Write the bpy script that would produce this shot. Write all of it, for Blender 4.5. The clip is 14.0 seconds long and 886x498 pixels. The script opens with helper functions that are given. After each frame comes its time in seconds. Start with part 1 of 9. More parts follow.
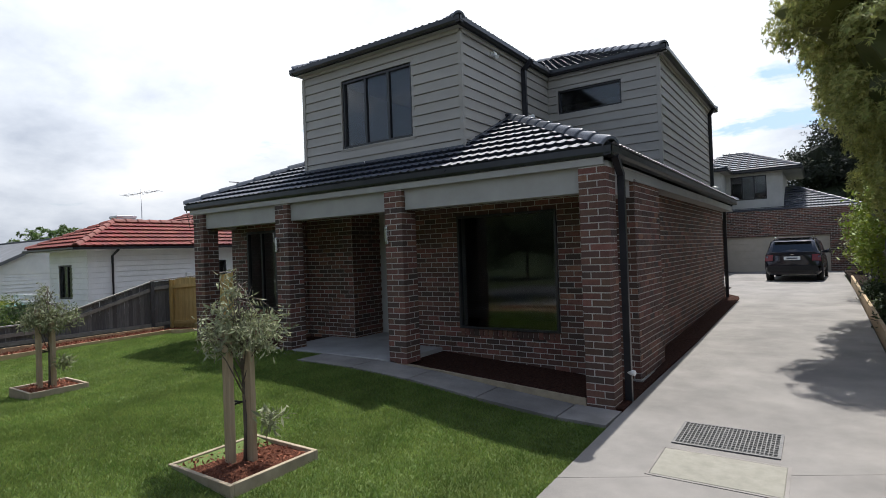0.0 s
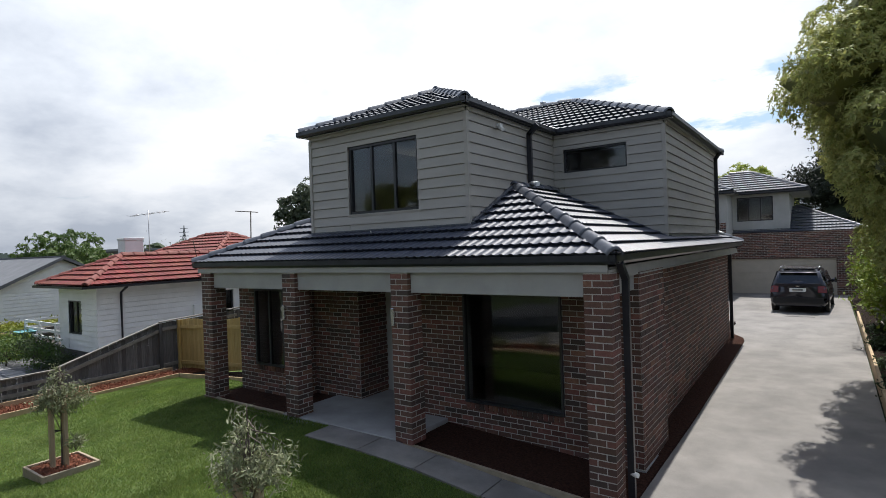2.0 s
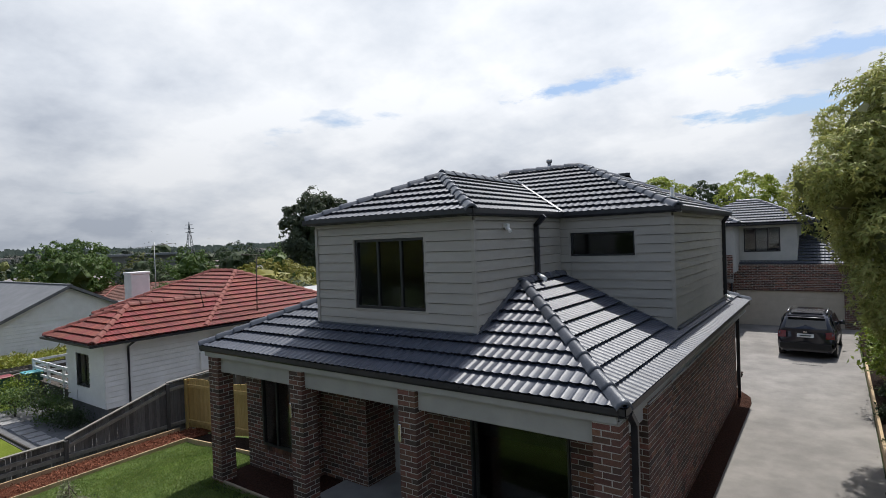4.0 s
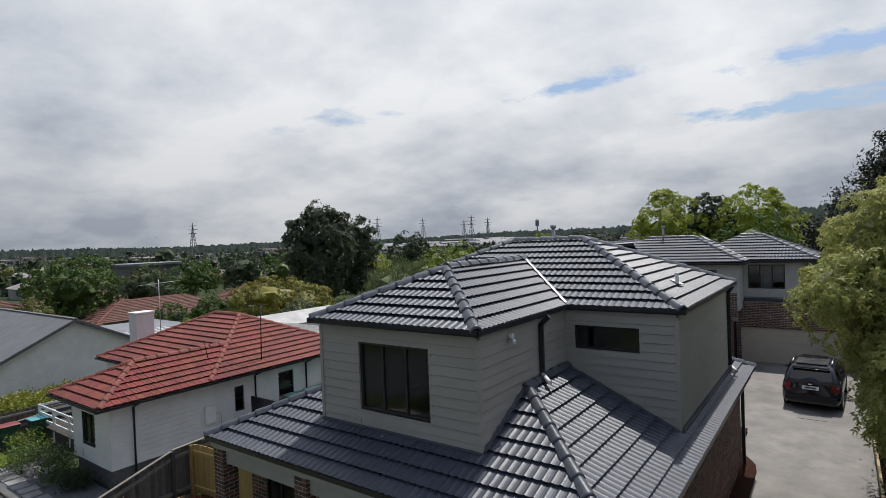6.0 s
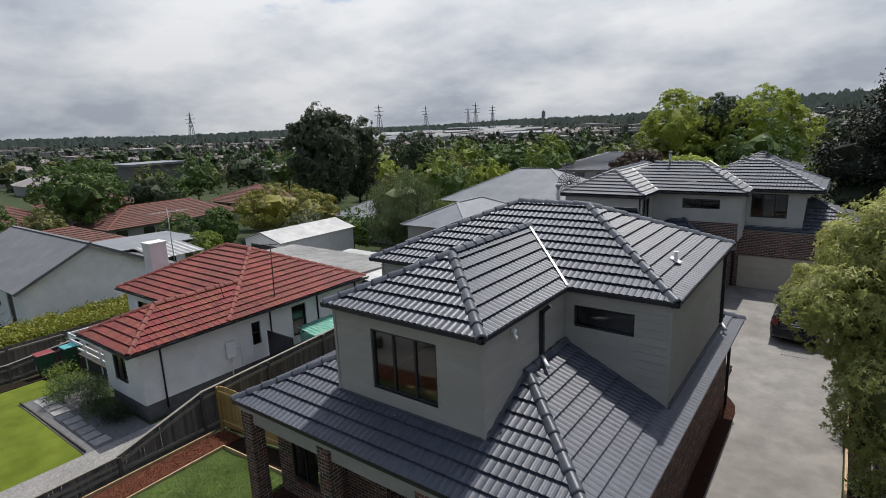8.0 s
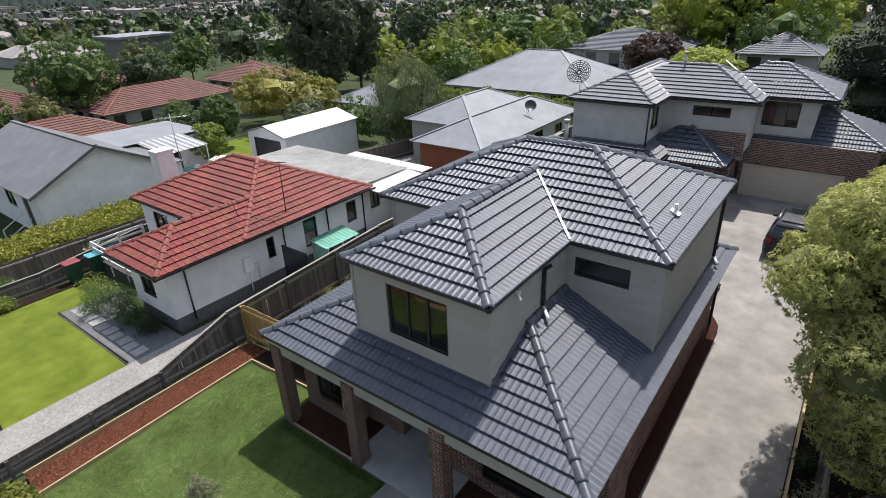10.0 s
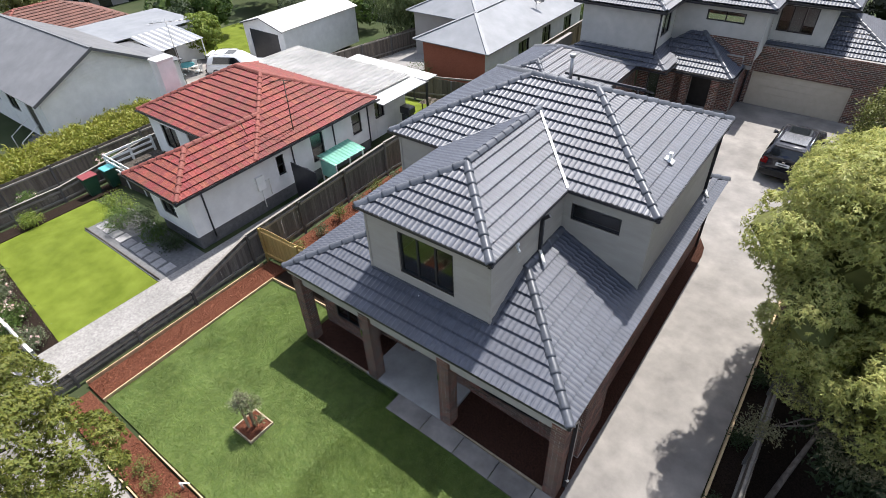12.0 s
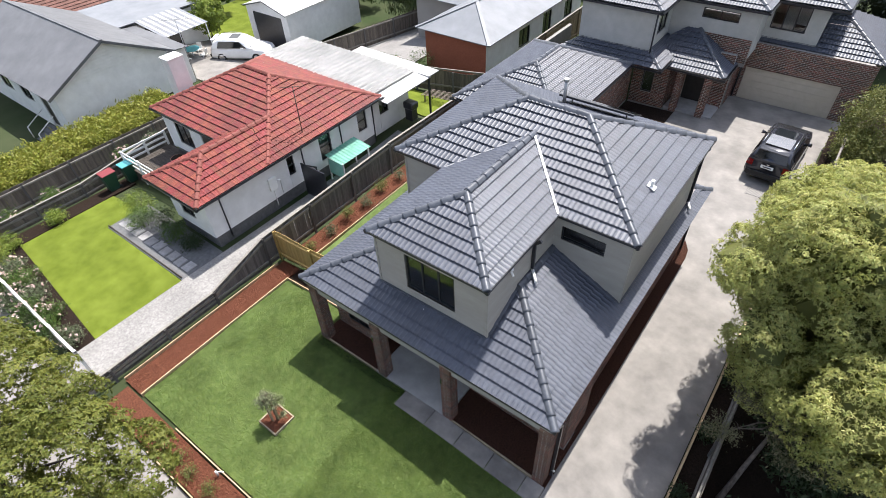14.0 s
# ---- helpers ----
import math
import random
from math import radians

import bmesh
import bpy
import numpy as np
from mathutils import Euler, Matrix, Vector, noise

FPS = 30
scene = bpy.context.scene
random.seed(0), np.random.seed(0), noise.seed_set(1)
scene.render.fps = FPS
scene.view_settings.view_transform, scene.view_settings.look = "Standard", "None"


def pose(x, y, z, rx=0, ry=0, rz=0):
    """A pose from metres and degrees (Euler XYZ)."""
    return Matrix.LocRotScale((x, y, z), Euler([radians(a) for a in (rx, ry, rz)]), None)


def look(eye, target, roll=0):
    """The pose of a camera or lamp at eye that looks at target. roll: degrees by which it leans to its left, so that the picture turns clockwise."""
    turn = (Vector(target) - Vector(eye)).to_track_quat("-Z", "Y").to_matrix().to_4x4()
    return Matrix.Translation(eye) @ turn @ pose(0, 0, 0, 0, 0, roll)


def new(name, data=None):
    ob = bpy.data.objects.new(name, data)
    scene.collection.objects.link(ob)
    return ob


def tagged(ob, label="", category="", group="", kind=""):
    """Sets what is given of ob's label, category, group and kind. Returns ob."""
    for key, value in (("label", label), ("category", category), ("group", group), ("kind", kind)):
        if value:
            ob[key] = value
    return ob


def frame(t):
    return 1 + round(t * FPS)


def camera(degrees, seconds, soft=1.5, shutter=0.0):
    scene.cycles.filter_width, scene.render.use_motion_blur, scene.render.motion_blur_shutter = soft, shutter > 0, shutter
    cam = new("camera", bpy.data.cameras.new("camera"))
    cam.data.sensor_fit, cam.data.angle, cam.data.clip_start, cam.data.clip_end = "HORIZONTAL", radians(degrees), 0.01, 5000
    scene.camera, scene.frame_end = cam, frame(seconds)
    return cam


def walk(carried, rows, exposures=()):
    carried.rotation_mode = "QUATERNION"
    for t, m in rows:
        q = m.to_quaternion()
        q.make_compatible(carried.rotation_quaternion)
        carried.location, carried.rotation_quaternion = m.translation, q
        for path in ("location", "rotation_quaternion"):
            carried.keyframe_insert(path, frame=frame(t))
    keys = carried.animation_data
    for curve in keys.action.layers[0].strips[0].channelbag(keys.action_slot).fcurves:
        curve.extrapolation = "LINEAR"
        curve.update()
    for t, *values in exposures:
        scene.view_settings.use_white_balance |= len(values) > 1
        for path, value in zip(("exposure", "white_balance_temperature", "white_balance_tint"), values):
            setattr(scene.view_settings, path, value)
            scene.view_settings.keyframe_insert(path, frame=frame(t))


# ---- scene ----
cam = camera(78.4, 14.0, soft=0.55)
PATH = [
    (0, (2.097, -6.536, 1.798), (0.957, -4.893, 1.811), -2.1),
    (0.5, (2.092, -6.522, 2.082), (0.948, -4.881, 2.094), -2.0),
    (1, (2.118, -6.538, 2.42), (0.97, -4.9, 2.424), -2.0),
    (1.5, (2.131, -6.556, 2.78), (0.982, -4.919, 2.779), -2.0),
    (2, (2.171, -6.577, 3.187), (1.016, -4.945, 3.178), -2.0),
    (2.5, (2.153, -6.57, 3.637), (0.994, -4.94, 3.62), -2.0),
    (3, (2.145, -6.57, 4.129), (0.984, -4.942, 4.102), -2.0),
    (5.5, (2.172, -6.436, 6.595), (0.995, -4.819, 6.567), -2.3),
    (6, (2.174, -6.471, 7.117), (0.997, -4.855, 7.082), -2.2),
    (6.5, (2.215, -6.475, 7.67), (1.031, -4.865, 7.584), -2.2),
    (7, (2.208, -6.519, 8.2), (1.027, -4.918, 7.993), -2.2),
    (7.5, (2.219, -6.551, 8.72), (1.043, -4.966, 8.395), -2.3),
    (8, (2.235, -6.533, 9.216), (1.064, -4.972, 8.778), -2.3),
    (10.5, (2.119, -6.59, 11.713), (1.05, -5.214, 10.731), -2.4),
    (11, (2.112, -6.598, 12.192), (1.073, -5.271, 11.115), -2.5),
    (11.5, (2.134, -6.596, 12.721), (1.126, -5.325, 11.55), -2.6),
    (12, (2.139, -6.636, 13.236), (1.169, -5.421, 11.979), -2.7),
    (12.5, (2.195, -6.657, 13.752), (1.261, -5.5, 12.414), -2.9),
    (13, (2.205, -6.651, 14.299), (1.286, -5.516, 12.932), -2.9),
    (13.5, (2.235, -6.661, 14.871), (1.315, -5.527, 13.505), -2.9),
    (14, (2.245, -6.679, 15.463), (1.325, -5.546, 14.096), -3.0),
]
EXPOSURES = [(0.0, 0.26, 6200, 10), (3.0, 0.06, 6200, 10), (6.5, -0.36, 6300, 10), (8.0, -0.25, 6300, 10), (10.5, 0.48, 6300, 12), (12.0, 0.74, 6300, 12), (14.0, 0.85, 6300, 12)]
walk(cam, [(t, look(eye, target, roll)) for t, eye, target, roll in PATH], EXPOSURES)

# ---- world and sun ----
SUN_DX, SUN_DY = 0.03, -0.46          # how far a shadow moves for each metre of height
sun_way = Vector((-SUN_DX, -SUN_DY, 1.0)).normalized()
SUN_ELEV = math.asin(sun_way.z)
SUN_AZIM = math.atan2(sun_way.x, sun_way.y)

world = bpy.data.worlds.new("sky_world")
scene.world = world
world.use_nodes = True
wn, wl = world.node_tree.nodes, world.node_tree.links
wn.clear()
w_out = wn.new("ShaderNodeOutputWorld")
w_bg = wn.new("ShaderNodeBackground")
w_sky = wn.new("ShaderNodeTexSky")
w_sky.sky_type = "NISHITA"
w_sky.sun_disc = False
w_sky.sun_elevation, w_sky.sun_rotation = SUN_ELEV, SUN_AZIM
w_sky.air_density, w_sky.dust_density = 1.0, 1.5
w_tc = wn.new("ShaderNodeTexCoord")


def w_math(op, a, b=None, clamp=False):
    n = wn.new("ShaderNodeMath")
    n.operation, n.use_clamp = op, clamp
    for k, v in enumerate((a, b)):
        if v is None:
            continue
        if isinstance(v, (int, float)):
            n.inputs[k].default_value = v
        else:
            wl.new(v, n.inputs[k])
    return n.outputs[0]


# clouds: the sky's direction is projected on a flat layer, so that they crowd towards the horizon
w_sep = wn.new("ShaderNodeSeparateXYZ")
wl.new(w_tc.outputs["Generated"], w_sep.inputs[0])
w_h = w_math("ADD", w_math("MAXIMUM", w_sep.outputs[2], 0.0), 0.16)
w_comb = wn.new("ShaderNodeCombineXYZ")
wl.new(w_math("DIVIDE", w_sep.outputs[0], w_h), w_comb.inputs[0])
wl.new(w_math("DIVIDE", w_sep.outputs[1], w_h), w_comb.inputs[1])
w_comb.inputs[2].default_value = 3.7


# a higher layer, less drawn out towards the horizon, for the tone of the puffs
w_h2 = w_math("ADD", w_math("MAXIMUM", w_sep.outputs[2], 0.0), 0.34)
w_comb2 = wn.new("ShaderNodeCombineXYZ")
wl.new(w_math("DIVIDE", w_sep.outputs[0], w_h2), w_comb2.inputs[0])
wl.new(w_math("DIVIDE", w_sep.outputs[1], w_h2), w_comb2.inputs[1])


def w_noise(scale, detail, rough, offset=0.0, layer=w_comb):
    n = wn.new("ShaderNodeTexNoise")
    n.inputs["Scale"].default_value, n.inputs["Detail"].default_value, n.inputs["Roughness"].default_value = scale, detail, rough
    m = wn.new("ShaderNodeVectorMath")
    m.operation = "ADD"
    m.inputs[1].default_value = (offset, offset * 0.7, offset)
    wl.new(layer.outputs[0], m.inputs[0])
    wl.new(m.outputs[0], n.inputs["Vector"])
    return n.outputs["Fac"]


def w_ramp(fac, stops):
    r = wn.new("ShaderNodeValToRGB")
    while len(r.color_ramp.elements) < len(stops):
        r.color_ramp.elements.new(0.5)
    for e, (p, c) in zip(r.color_ramp.elements, stops):
        e.position, e.color = p, (*c, 1)
    wl.new(fac, r.inputs[0])
    return r.outputs[0]


w_cover = w_ramp(w_noise(1.0, 6, 0.56, 1.3), [(0.24, (0, 0, 0)), (0.33, (1, 1, 1))])
# ragged blue gaps in the cloud layer: centre, half length and half width, turn
w_rag = w_math("MULTIPLY", w_math("SUBTRACT", w_noise(7.0, 5, 0.6, 2.2), 0.5), 3.2)
for gx, gy, gl, gw, turn in ((-0.83, 2.16, 0.22, 0.07, 0.12), (0.03, 2.33, 0.27, 0.09, -0.1), (-0.10, 2.86, 0.36, 0.12, 0.1), (0.55, 2.3, 0.35, 0.12, 0.1), (0.75, 1.6, 0.5, 0.2, 0.3), (1.6, 0.6, 0.5, 0.3, 0.8)):
    du, dv = w_math("SUBTRACT", w_comb.inputs[0].links[0].from_socket, gx), w_math("SUBTRACT", w_comb.inputs[1].links[0].from_socket, gy)
    ca, sa = math.cos(turn), math.sin(turn)
    along = w_math("DIVIDE", w_math("ADD", w_math("MULTIPLY", du, ca), w_math("MULTIPLY", dv, sa)), gl)
    across = w_math("DIVIDE", w_math("SUBTRACT", w_math("MULTIPLY", dv, ca), w_math("MULTIPLY", du, sa)), gw)
    reach = w_math("SQRT", w_math("ADD", w_math("MULTIPLY", along, along), w_math("MULTIPLY", across, across)))
    edge = w_math("MULTIPLY", w_math("SUBTRACT", w_math("ADD", reach, w_rag), 0.55), 1.3, clamp=True)
    w_cover = w_math("MULTIPLY", w_cover, edge)
# overhead and to the south the layer breaks up, and the blue shows between
w_unit = wn.new("ShaderNodeVectorMath")
w_unit.operation = "NORMALIZE"
wl.new(w_tc.outputs["Generated"], w_unit.inputs[0])
w_height = wn.new("ShaderNodeSeparateXYZ")
wl.new(w_unit.outputs[0], w_height.inputs[0])
w_up = wn.new("ShaderNodeMapRange")
w_up.inputs["From Min"].default_value, w_up.inputs["From Max"].default_value = 0.46, 0.66
wl.new(w_height.outputs[2], w_up.inputs["Value"])
w_south = wn.new("ShaderNodeMapRange")
w_south.inputs["From Min"].default_value, w_south.inputs["From Max"].default_value = 0.05, -0.30
wl.new(w_height.outputs[1], w_south.inputs["Value"])
w_open = w_math("MAXIMUM", w_up.outputs[0], w_math("MULTIPLY", w_south.outputs[0], 0.7))
w_broken = w_ramp(w_noise(2.3, 6, 0.55, 8.4), [(0.50, (0, 0, 0)), (0.64, (1, 1, 1))])
w_cover = w_math("MULTIPLY", w_cover, w_math("SUBTRACT", 1.0, w_math("MULTIPLY", w_open, w_math("SUBTRACT", 1.0, w_broken))))
w_tone = w_ramp(w_noise(1.5, 7, 0.55, 5.1, w_comb2), [(0.35, (6.7, 7.2, 8.1)), (0.48, (9.9, 10.25, 10.8)), (0.62, (13.0, 13.0, 13.0))])
w_mix = wn.new("ShaderNodeMixRGB")
wl.new(w_cover, w_mix.inputs[0])
w_pale = wn.new("ShaderNodeVectorMath")
w_pale.operation, w_pale.inputs[1].default_value = "MULTIPLY", (1.7, 1.7, 1.7)
wl.new(w_sky.outputs[0], w_pale.inputs[0])
wl.new(w_pale.outputs[0], w_mix.inputs[1])
wl.new(w_tone, w_mix.inputs[2])
# the cloud grows brighter towards the sun behind it, and duller on the far side
w_dot = wn.new("ShaderNodeVectorMath")
w_dot.operation, w_dot.inputs[1].default_value = "DOT_PRODUCT", sun_way
wl.new(w_unit.outputs[0], w_dot.inputs[0])
w_near = w_math("POWER", w_math("MAXIMUM", w_dot.outputs["Value"], 0.0), 4.0)
w_far = wn.new("ShaderNodeMapRange")
w_far.inputs["From Min"].default_value, w_far.inputs["From Max"].default_value = -0.35, 0.40
w_far.inputs["To Min"].default_value, w_far.inputs["To Max"].default_value = 0.80, 1.0
wl.new(w_dot.outputs["Value"], w_far.inputs["Value"])
w_glow = w_math("MULTIPLY", w_math("ADD", w_math("MULTIPLY", w_near, 0.35), 1.0), w_far.outputs[0])
# overcast sky: duller towards the horizon
w_dull = wn.new("ShaderNodeMapRange")
w_dull.inputs["From Min"].default_value, w_dull.inputs["From Max"].default_value = 0.0, 0.26
w_dull.inputs["To Min"].default_value, w_dull.inputs["To Max"].default_value = 0.74, 1.0
wl.new(w_height.outputs[2], w_dull.inputs["Value"])
w_glow = w_math("MULTIPLY", w_glow, w_dull.outputs[0])
w_lit = wn.new("ShaderNodeVectorMath")
w_lit.operation = "SCALE"
wl.new(w_mix.outputs[0], w_lit.inputs[0])
wl.new(w_glow, w_lit.inputs["Scale"])
wl.new(w_lit.outputs[0], w_bg.inputs["Color"])
w_bg.inputs["Strength"].default_value = 0.080
wl.new(w_bg.outputs[0], w_out.inputs[0])

sun_data = bpy.data.lights.new("sun", "SUN")
sun_data.energy, sun_data.angle, sun_data.color = 5.0, radians(0.6), (1.0, 0.95, 0.87)
sun = new("sun", sun_data)
sun.matrix_world = look(sun_way * 80, (0, 0, 0))

# ---- materials ----
def material(name, c1, c2, scale=3.0, rough=0.7, bump=0.0, bscale=40.0, metallic=0.0, rand="", spread=0.0, tint=None,
             specular=0.5, stain=0.0, sscale=0.6, hue=0.0, stretch=(1, 1, 1), translucent=0.0, distance=0.02):
    """Two colours mixed by noise at real-world size, large stains, fine relief; rand: "object" or "island" varies the pieces."""
    m = bpy.data.materials.new(name)
    m.use_nodes = True
    n, l = m.node_tree.nodes, m.node_tree.links
    b = n["Principled BSDF"]
    geo = n.new("ShaderNodeNewGeometry")
    mapping = n.new("ShaderNodeMapping")
    mapping.inputs["Scale"].default_value = stretch
    l.new(geo.outputs["Position"], mapping.inputs["Vector"])

    def noise_at(s, detail=6.0, r=0.6):
        t = n.new("ShaderNodeTexNoise")
        t.inputs["Scale"].default_value, t.inputs["Detail"].default_value, t.inputs["Roughness"].default_value = s, detail, r
        l.new(mapping.outputs[0], t.inputs["Vector"])
        return t.outputs["Fac"]

    ramp = n.new("ShaderNodeValToRGB")
    ramp.color_ramp.elements[0].position, ramp.color_ramp.elements[1].position = 0.32, 0.68
    ramp.color_ramp.elements[0].color, ramp.color_ramp.elements[1].color = (*c1, 1), (*c2, 1)
    l.new(noise_at(scale), ramp.inputs[0])
    col = ramp.outputs[0]
    if stain:
        big = n.new("ShaderNodeMapRange")
        big.inputs["From Min"].default_value, big.inputs["From Max"].default_value = 0.3, 0.7
        big.inputs["To Min"].default_value, big.inputs["To Max"].default_value = 1 - stain, 1 + stain
        l.new(noise_at(sscale, 5.0, 0.55), big.inputs["Value"])
        hsv = n.new("ShaderNodeHueSaturation")
        l.new(col, hsv.inputs["Color"])
        l.new(big.outputs[0], hsv.inputs["Value"])
        col = hsv.outputs[0]
    if rand:
        if rand == "object":
            src = n.new("ShaderNodeObjectInfo").outputs["Random"]
        else:
            src = geo.outputs["Random Per Island"]
        mr = n.new("ShaderNodeMapRange")
        mr.inputs["To Min"].default_value, mr.inputs["To Max"].default_value = 1 - spread, 1 + spread
        l.new(src, mr.inputs["Value"])
        hsv = n.new("ShaderNodeHueSaturation")
        l.new(col, hsv.inputs["Color"])
        l.new(mr.outputs[0], hsv.inputs["Value"])
        if hue:
            mh = n.new("ShaderNodeMapRange")
            mh.inputs["To Min"].default_value, mh.inputs["To Max"].default_value = 0.5 - hue, 0.5 + hue
            wob = n.new("ShaderNodeMath")
            wob.operation = "FRACT"
            mul = n.new("ShaderNodeMath")
            mul.operation, mul.inputs[1].default_value = "MULTIPLY", 7.31
            l.new(src, mul.inputs[0])
            l.new(mul.outputs[0], wob.inputs[0])
            l.new(wob.outputs[0], mh.inputs["Value"])
            l.new(mh.outputs[0], hsv.inputs["Hue"])
        col = hsv.outputs[0]
        if tint is not None:
            pick = n.new("ShaderNodeMath")
            pick.operation, pick.inputs[1].default_value = "FRACT", 0
            mul2 = n.new("ShaderNodeMath")
            mul2.operation, mul2.inputs[1].default_value = "MULTIPLY", 3.77
            l.new(src, mul2.inputs[0])
            l.new(mul2.outputs[0], pick.inputs[0])
            mix = n.new("ShaderNodeMixRGB")
            l.new(pick.outputs[0], mix.inputs[0])
            l.new(col, mix.inputs[1])
            mix.inputs[2].default_value = (*tint, 1)
            col = mix.outputs[0]
    l.new(col, b.inputs["Base Color"])
    rr = n.new("ShaderNodeMapRange")
    rr.inputs["To Min"].default_value, rr.inputs["To Max"].default_value = max(rough - 0.1, 0.02), min(rough + 0.1, 1.0)
    l.new(noise_at(scale * 2.3, 4.0), rr.inputs["Value"])
    l.new(rr.outputs[0], b.inputs["Roughness"])
    b.inputs["Metallic"].default_value = metallic
    b.inputs["Specular IOR Level"].default_value = specular
    if bump:
        bp = n.new("ShaderNodeBump")
        bp.inputs["Strength"].default_value, bp.inputs["Distance"].default_value = bump, distance
        l.new(noise_at(bscale, 5.0, 0.65), bp.inputs["Height"])
        l.new(bp.outputs[0], b.inputs["Normal"])
    if translucent:
        tr = n.new("ShaderNodeBsdfTranslucent")
        l.new(col, tr.inputs["Color"])
        mx = n.new("ShaderNodeMixShader")
        mx.inputs[0].default_value = translucent
        out = n["Material Output"]
        l.new(b.outputs[0], mx.inputs[1])
        l.new(tr.outputs[0], mx.inputs[2])
        l.new(mx.outputs[0], out.inputs["Surface"])
    return m


def glass_material(name, tint=(0.75, 0.8, 0.82)):
    m = bpy.data.materials.new(name)
    m.use_nodes = True
    b = m.node_tree.nodes["Principled BSDF"]
    b.inputs["Base Color"].default_value = (*tint, 1)
    b.inputs["Roughness"].default_value = 0.02
    b.inputs["Transmission Weight"].default_value = 1.0
    b.inputs["IOR"].default_value = 1.5
    return m


M = {}
M["tile"] = material("grey_roof_tile", (0.046, 0.052, 0.070), (0.066, 0.074, 0.096), 6, 0.47, 0.06, 60, rand="object", spread=0.10, stain=0.10, sscale=0.5, specular=0.5)
M["tile_j"] = material("grey_roof_tile_field", (0.046, 0.052, 0.070), (0.066, 0.074, 0.096), 6, 0.47, 0.06, 60, rand="island", spread=0.10, stain=0.10, sscale=0.5, specular=0.5)
M["cap"] = material("ridge_tile_paint", (0.060, 0.066, 0.080), (0.088, 0.095, 0.110), 8, 0.38, 0.2, 60, rand="object", spread=0.12, stain=0.08)
M["red_tile"] = material("terracotta_tile", (0.118, 0.018, 0.012), (0.190, 0.034, 0.023), 9, 0.65, 0.35, 50, rand="island", spread=0.20, hue=0.012, stain=0.22, sscale=0.5)
M["red_cap"] = material("terracotta_ridge", (0.150, 0.036, 0.026), (0.235, 0.070, 0.052), 9, 0.75, 0.3, 50, rand="object", spread=0.12, stain=0.2)
M["far_tile"] = material("brown_roof_tile", (0.090, 0.036, 0.026), (0.145, 0.062, 0.044), 5, 0.75, 0.3, 30, rand="island", spread=0.2)
M["brick"] = material("brown_brick", (0.132, 0.055, 0.037), (0.205, 0.092, 0.063), 22, 0.8, 0.5, 90, rand="object", spread=0.45, tint=(0.056, 0.038, 0.031), hue=0.014)
M["brick_j"] = material("brown_brick_field", (0.132, 0.055, 0.037), (0.205, 0.092, 0.063), 22, 0.8, 0.5, 90, rand="island", spread=0.45, tint=(0.056, 0.038, 0.031), hue=0.014)
M["mortar"] = material("pale_mortar", (0.37, 0.345, 0.305), (0.50, 0.47, 0.42), 30, 0.9, 0.5, 120)
M["board"] = material("grey_painted_board", (0.325, 0.302, 0.264), (0.368, 0.344, 0.302), 1.5, 0.55, 0.12, 70, rand="object", spread=0.03, stain=0.05, stretch=(1, 1, 3))
M["render"] = material("grey_render", (0.39, 0.385, 0.36), (0.45, 0.44, 0.415), 2.5, 0.75, 0.25, 80, stain=0.06)
M["trim"] = material("pale_beam_paint", (0.31, 0.30, 0.28), (0.37, 0.36, 0.335), 2, 0.5, 0.05, 60, stain=0.05)
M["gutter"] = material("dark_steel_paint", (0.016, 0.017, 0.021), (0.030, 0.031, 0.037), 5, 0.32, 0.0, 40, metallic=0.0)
M["alu"] = material("black_window_aluminium", (0.018, 0.018, 0.020), (0.030, 0.030, 0.033), 8, 0.35)
M["glass"] = glass_material("window_glass")
M["dark"] = material("interior_plaster", (0.20, 0.19, 0.175), (0.26, 0.245, 0.23), 2, 0.9)
M["floor_in"] = material("interior_floor", (0.10, 0.075, 0.05), (0.15, 0.11, 0.08), 4, 0.5)
M["door"] = material("dark_door_paint", (0.020, 0.019, 0.018), (0.034, 0.032, 0.030), 5, 0.4, 0.05, 60)
M["concrete"] = material("drive_concrete", (0.142, 0.132, 0.121), (0.228, 0.212, 0.193), 1.3, 0.75, 0.25, 90, stain=0.18, sscale=0.45)
M["path"] = material("path_concrete", (0.150, 0.137, 0.124), (0.235, 0.217, 0.198), 2.0, 0.85, 0.3, 90, rand="object", spread=0.16, stain=0.22, sscale=1.1)
M["slab"] = material("porch_concrete", (0.27, 0.262, 0.25), (0.33, 0.32, 0.307), 2.4, 0.8, 0.2, 90, stain=0.08)
M["grass"] = material("lawn_ground", (0.072, 0.108, 0.032), (0.120, 0.158, 0.052), 5, 0.95, 0.9, 60, stain=0.22, sscale=0.9, specular=0.1)
M["blade"] = material("grass_blade", (0.105, 0.165, 0.032), (0.175, 0.235, 0.056), 2.5, 0.7, rand="island", spread=0.35, hue=0.02, stain=0.22, sscale=0.9, specular=0.3, translucent=0.5)
M["blade2"] = material("neighbour_grass", (0.088, 0.117, 0.011), (0.128, 0.160, 0.021), 1.2, 0.85, 0.7, 90, stain=0.09, sscale=0.6, specular=0.1)
M["ground"] = material("suburb_ground", (0.026, 0.042, 0.015), (0.052, 0.060, 0.030), 0.25, 0.95, 0.5, 3, stain=0.25, sscale=0.03, specular=0.1)
M["mulch"] = material("red_mulch", (0.080, 0.028, 0.017), (0.20, 0.080, 0.047), 26, 0.95, 1.0, 70, specular=0.1, distance=0.05)
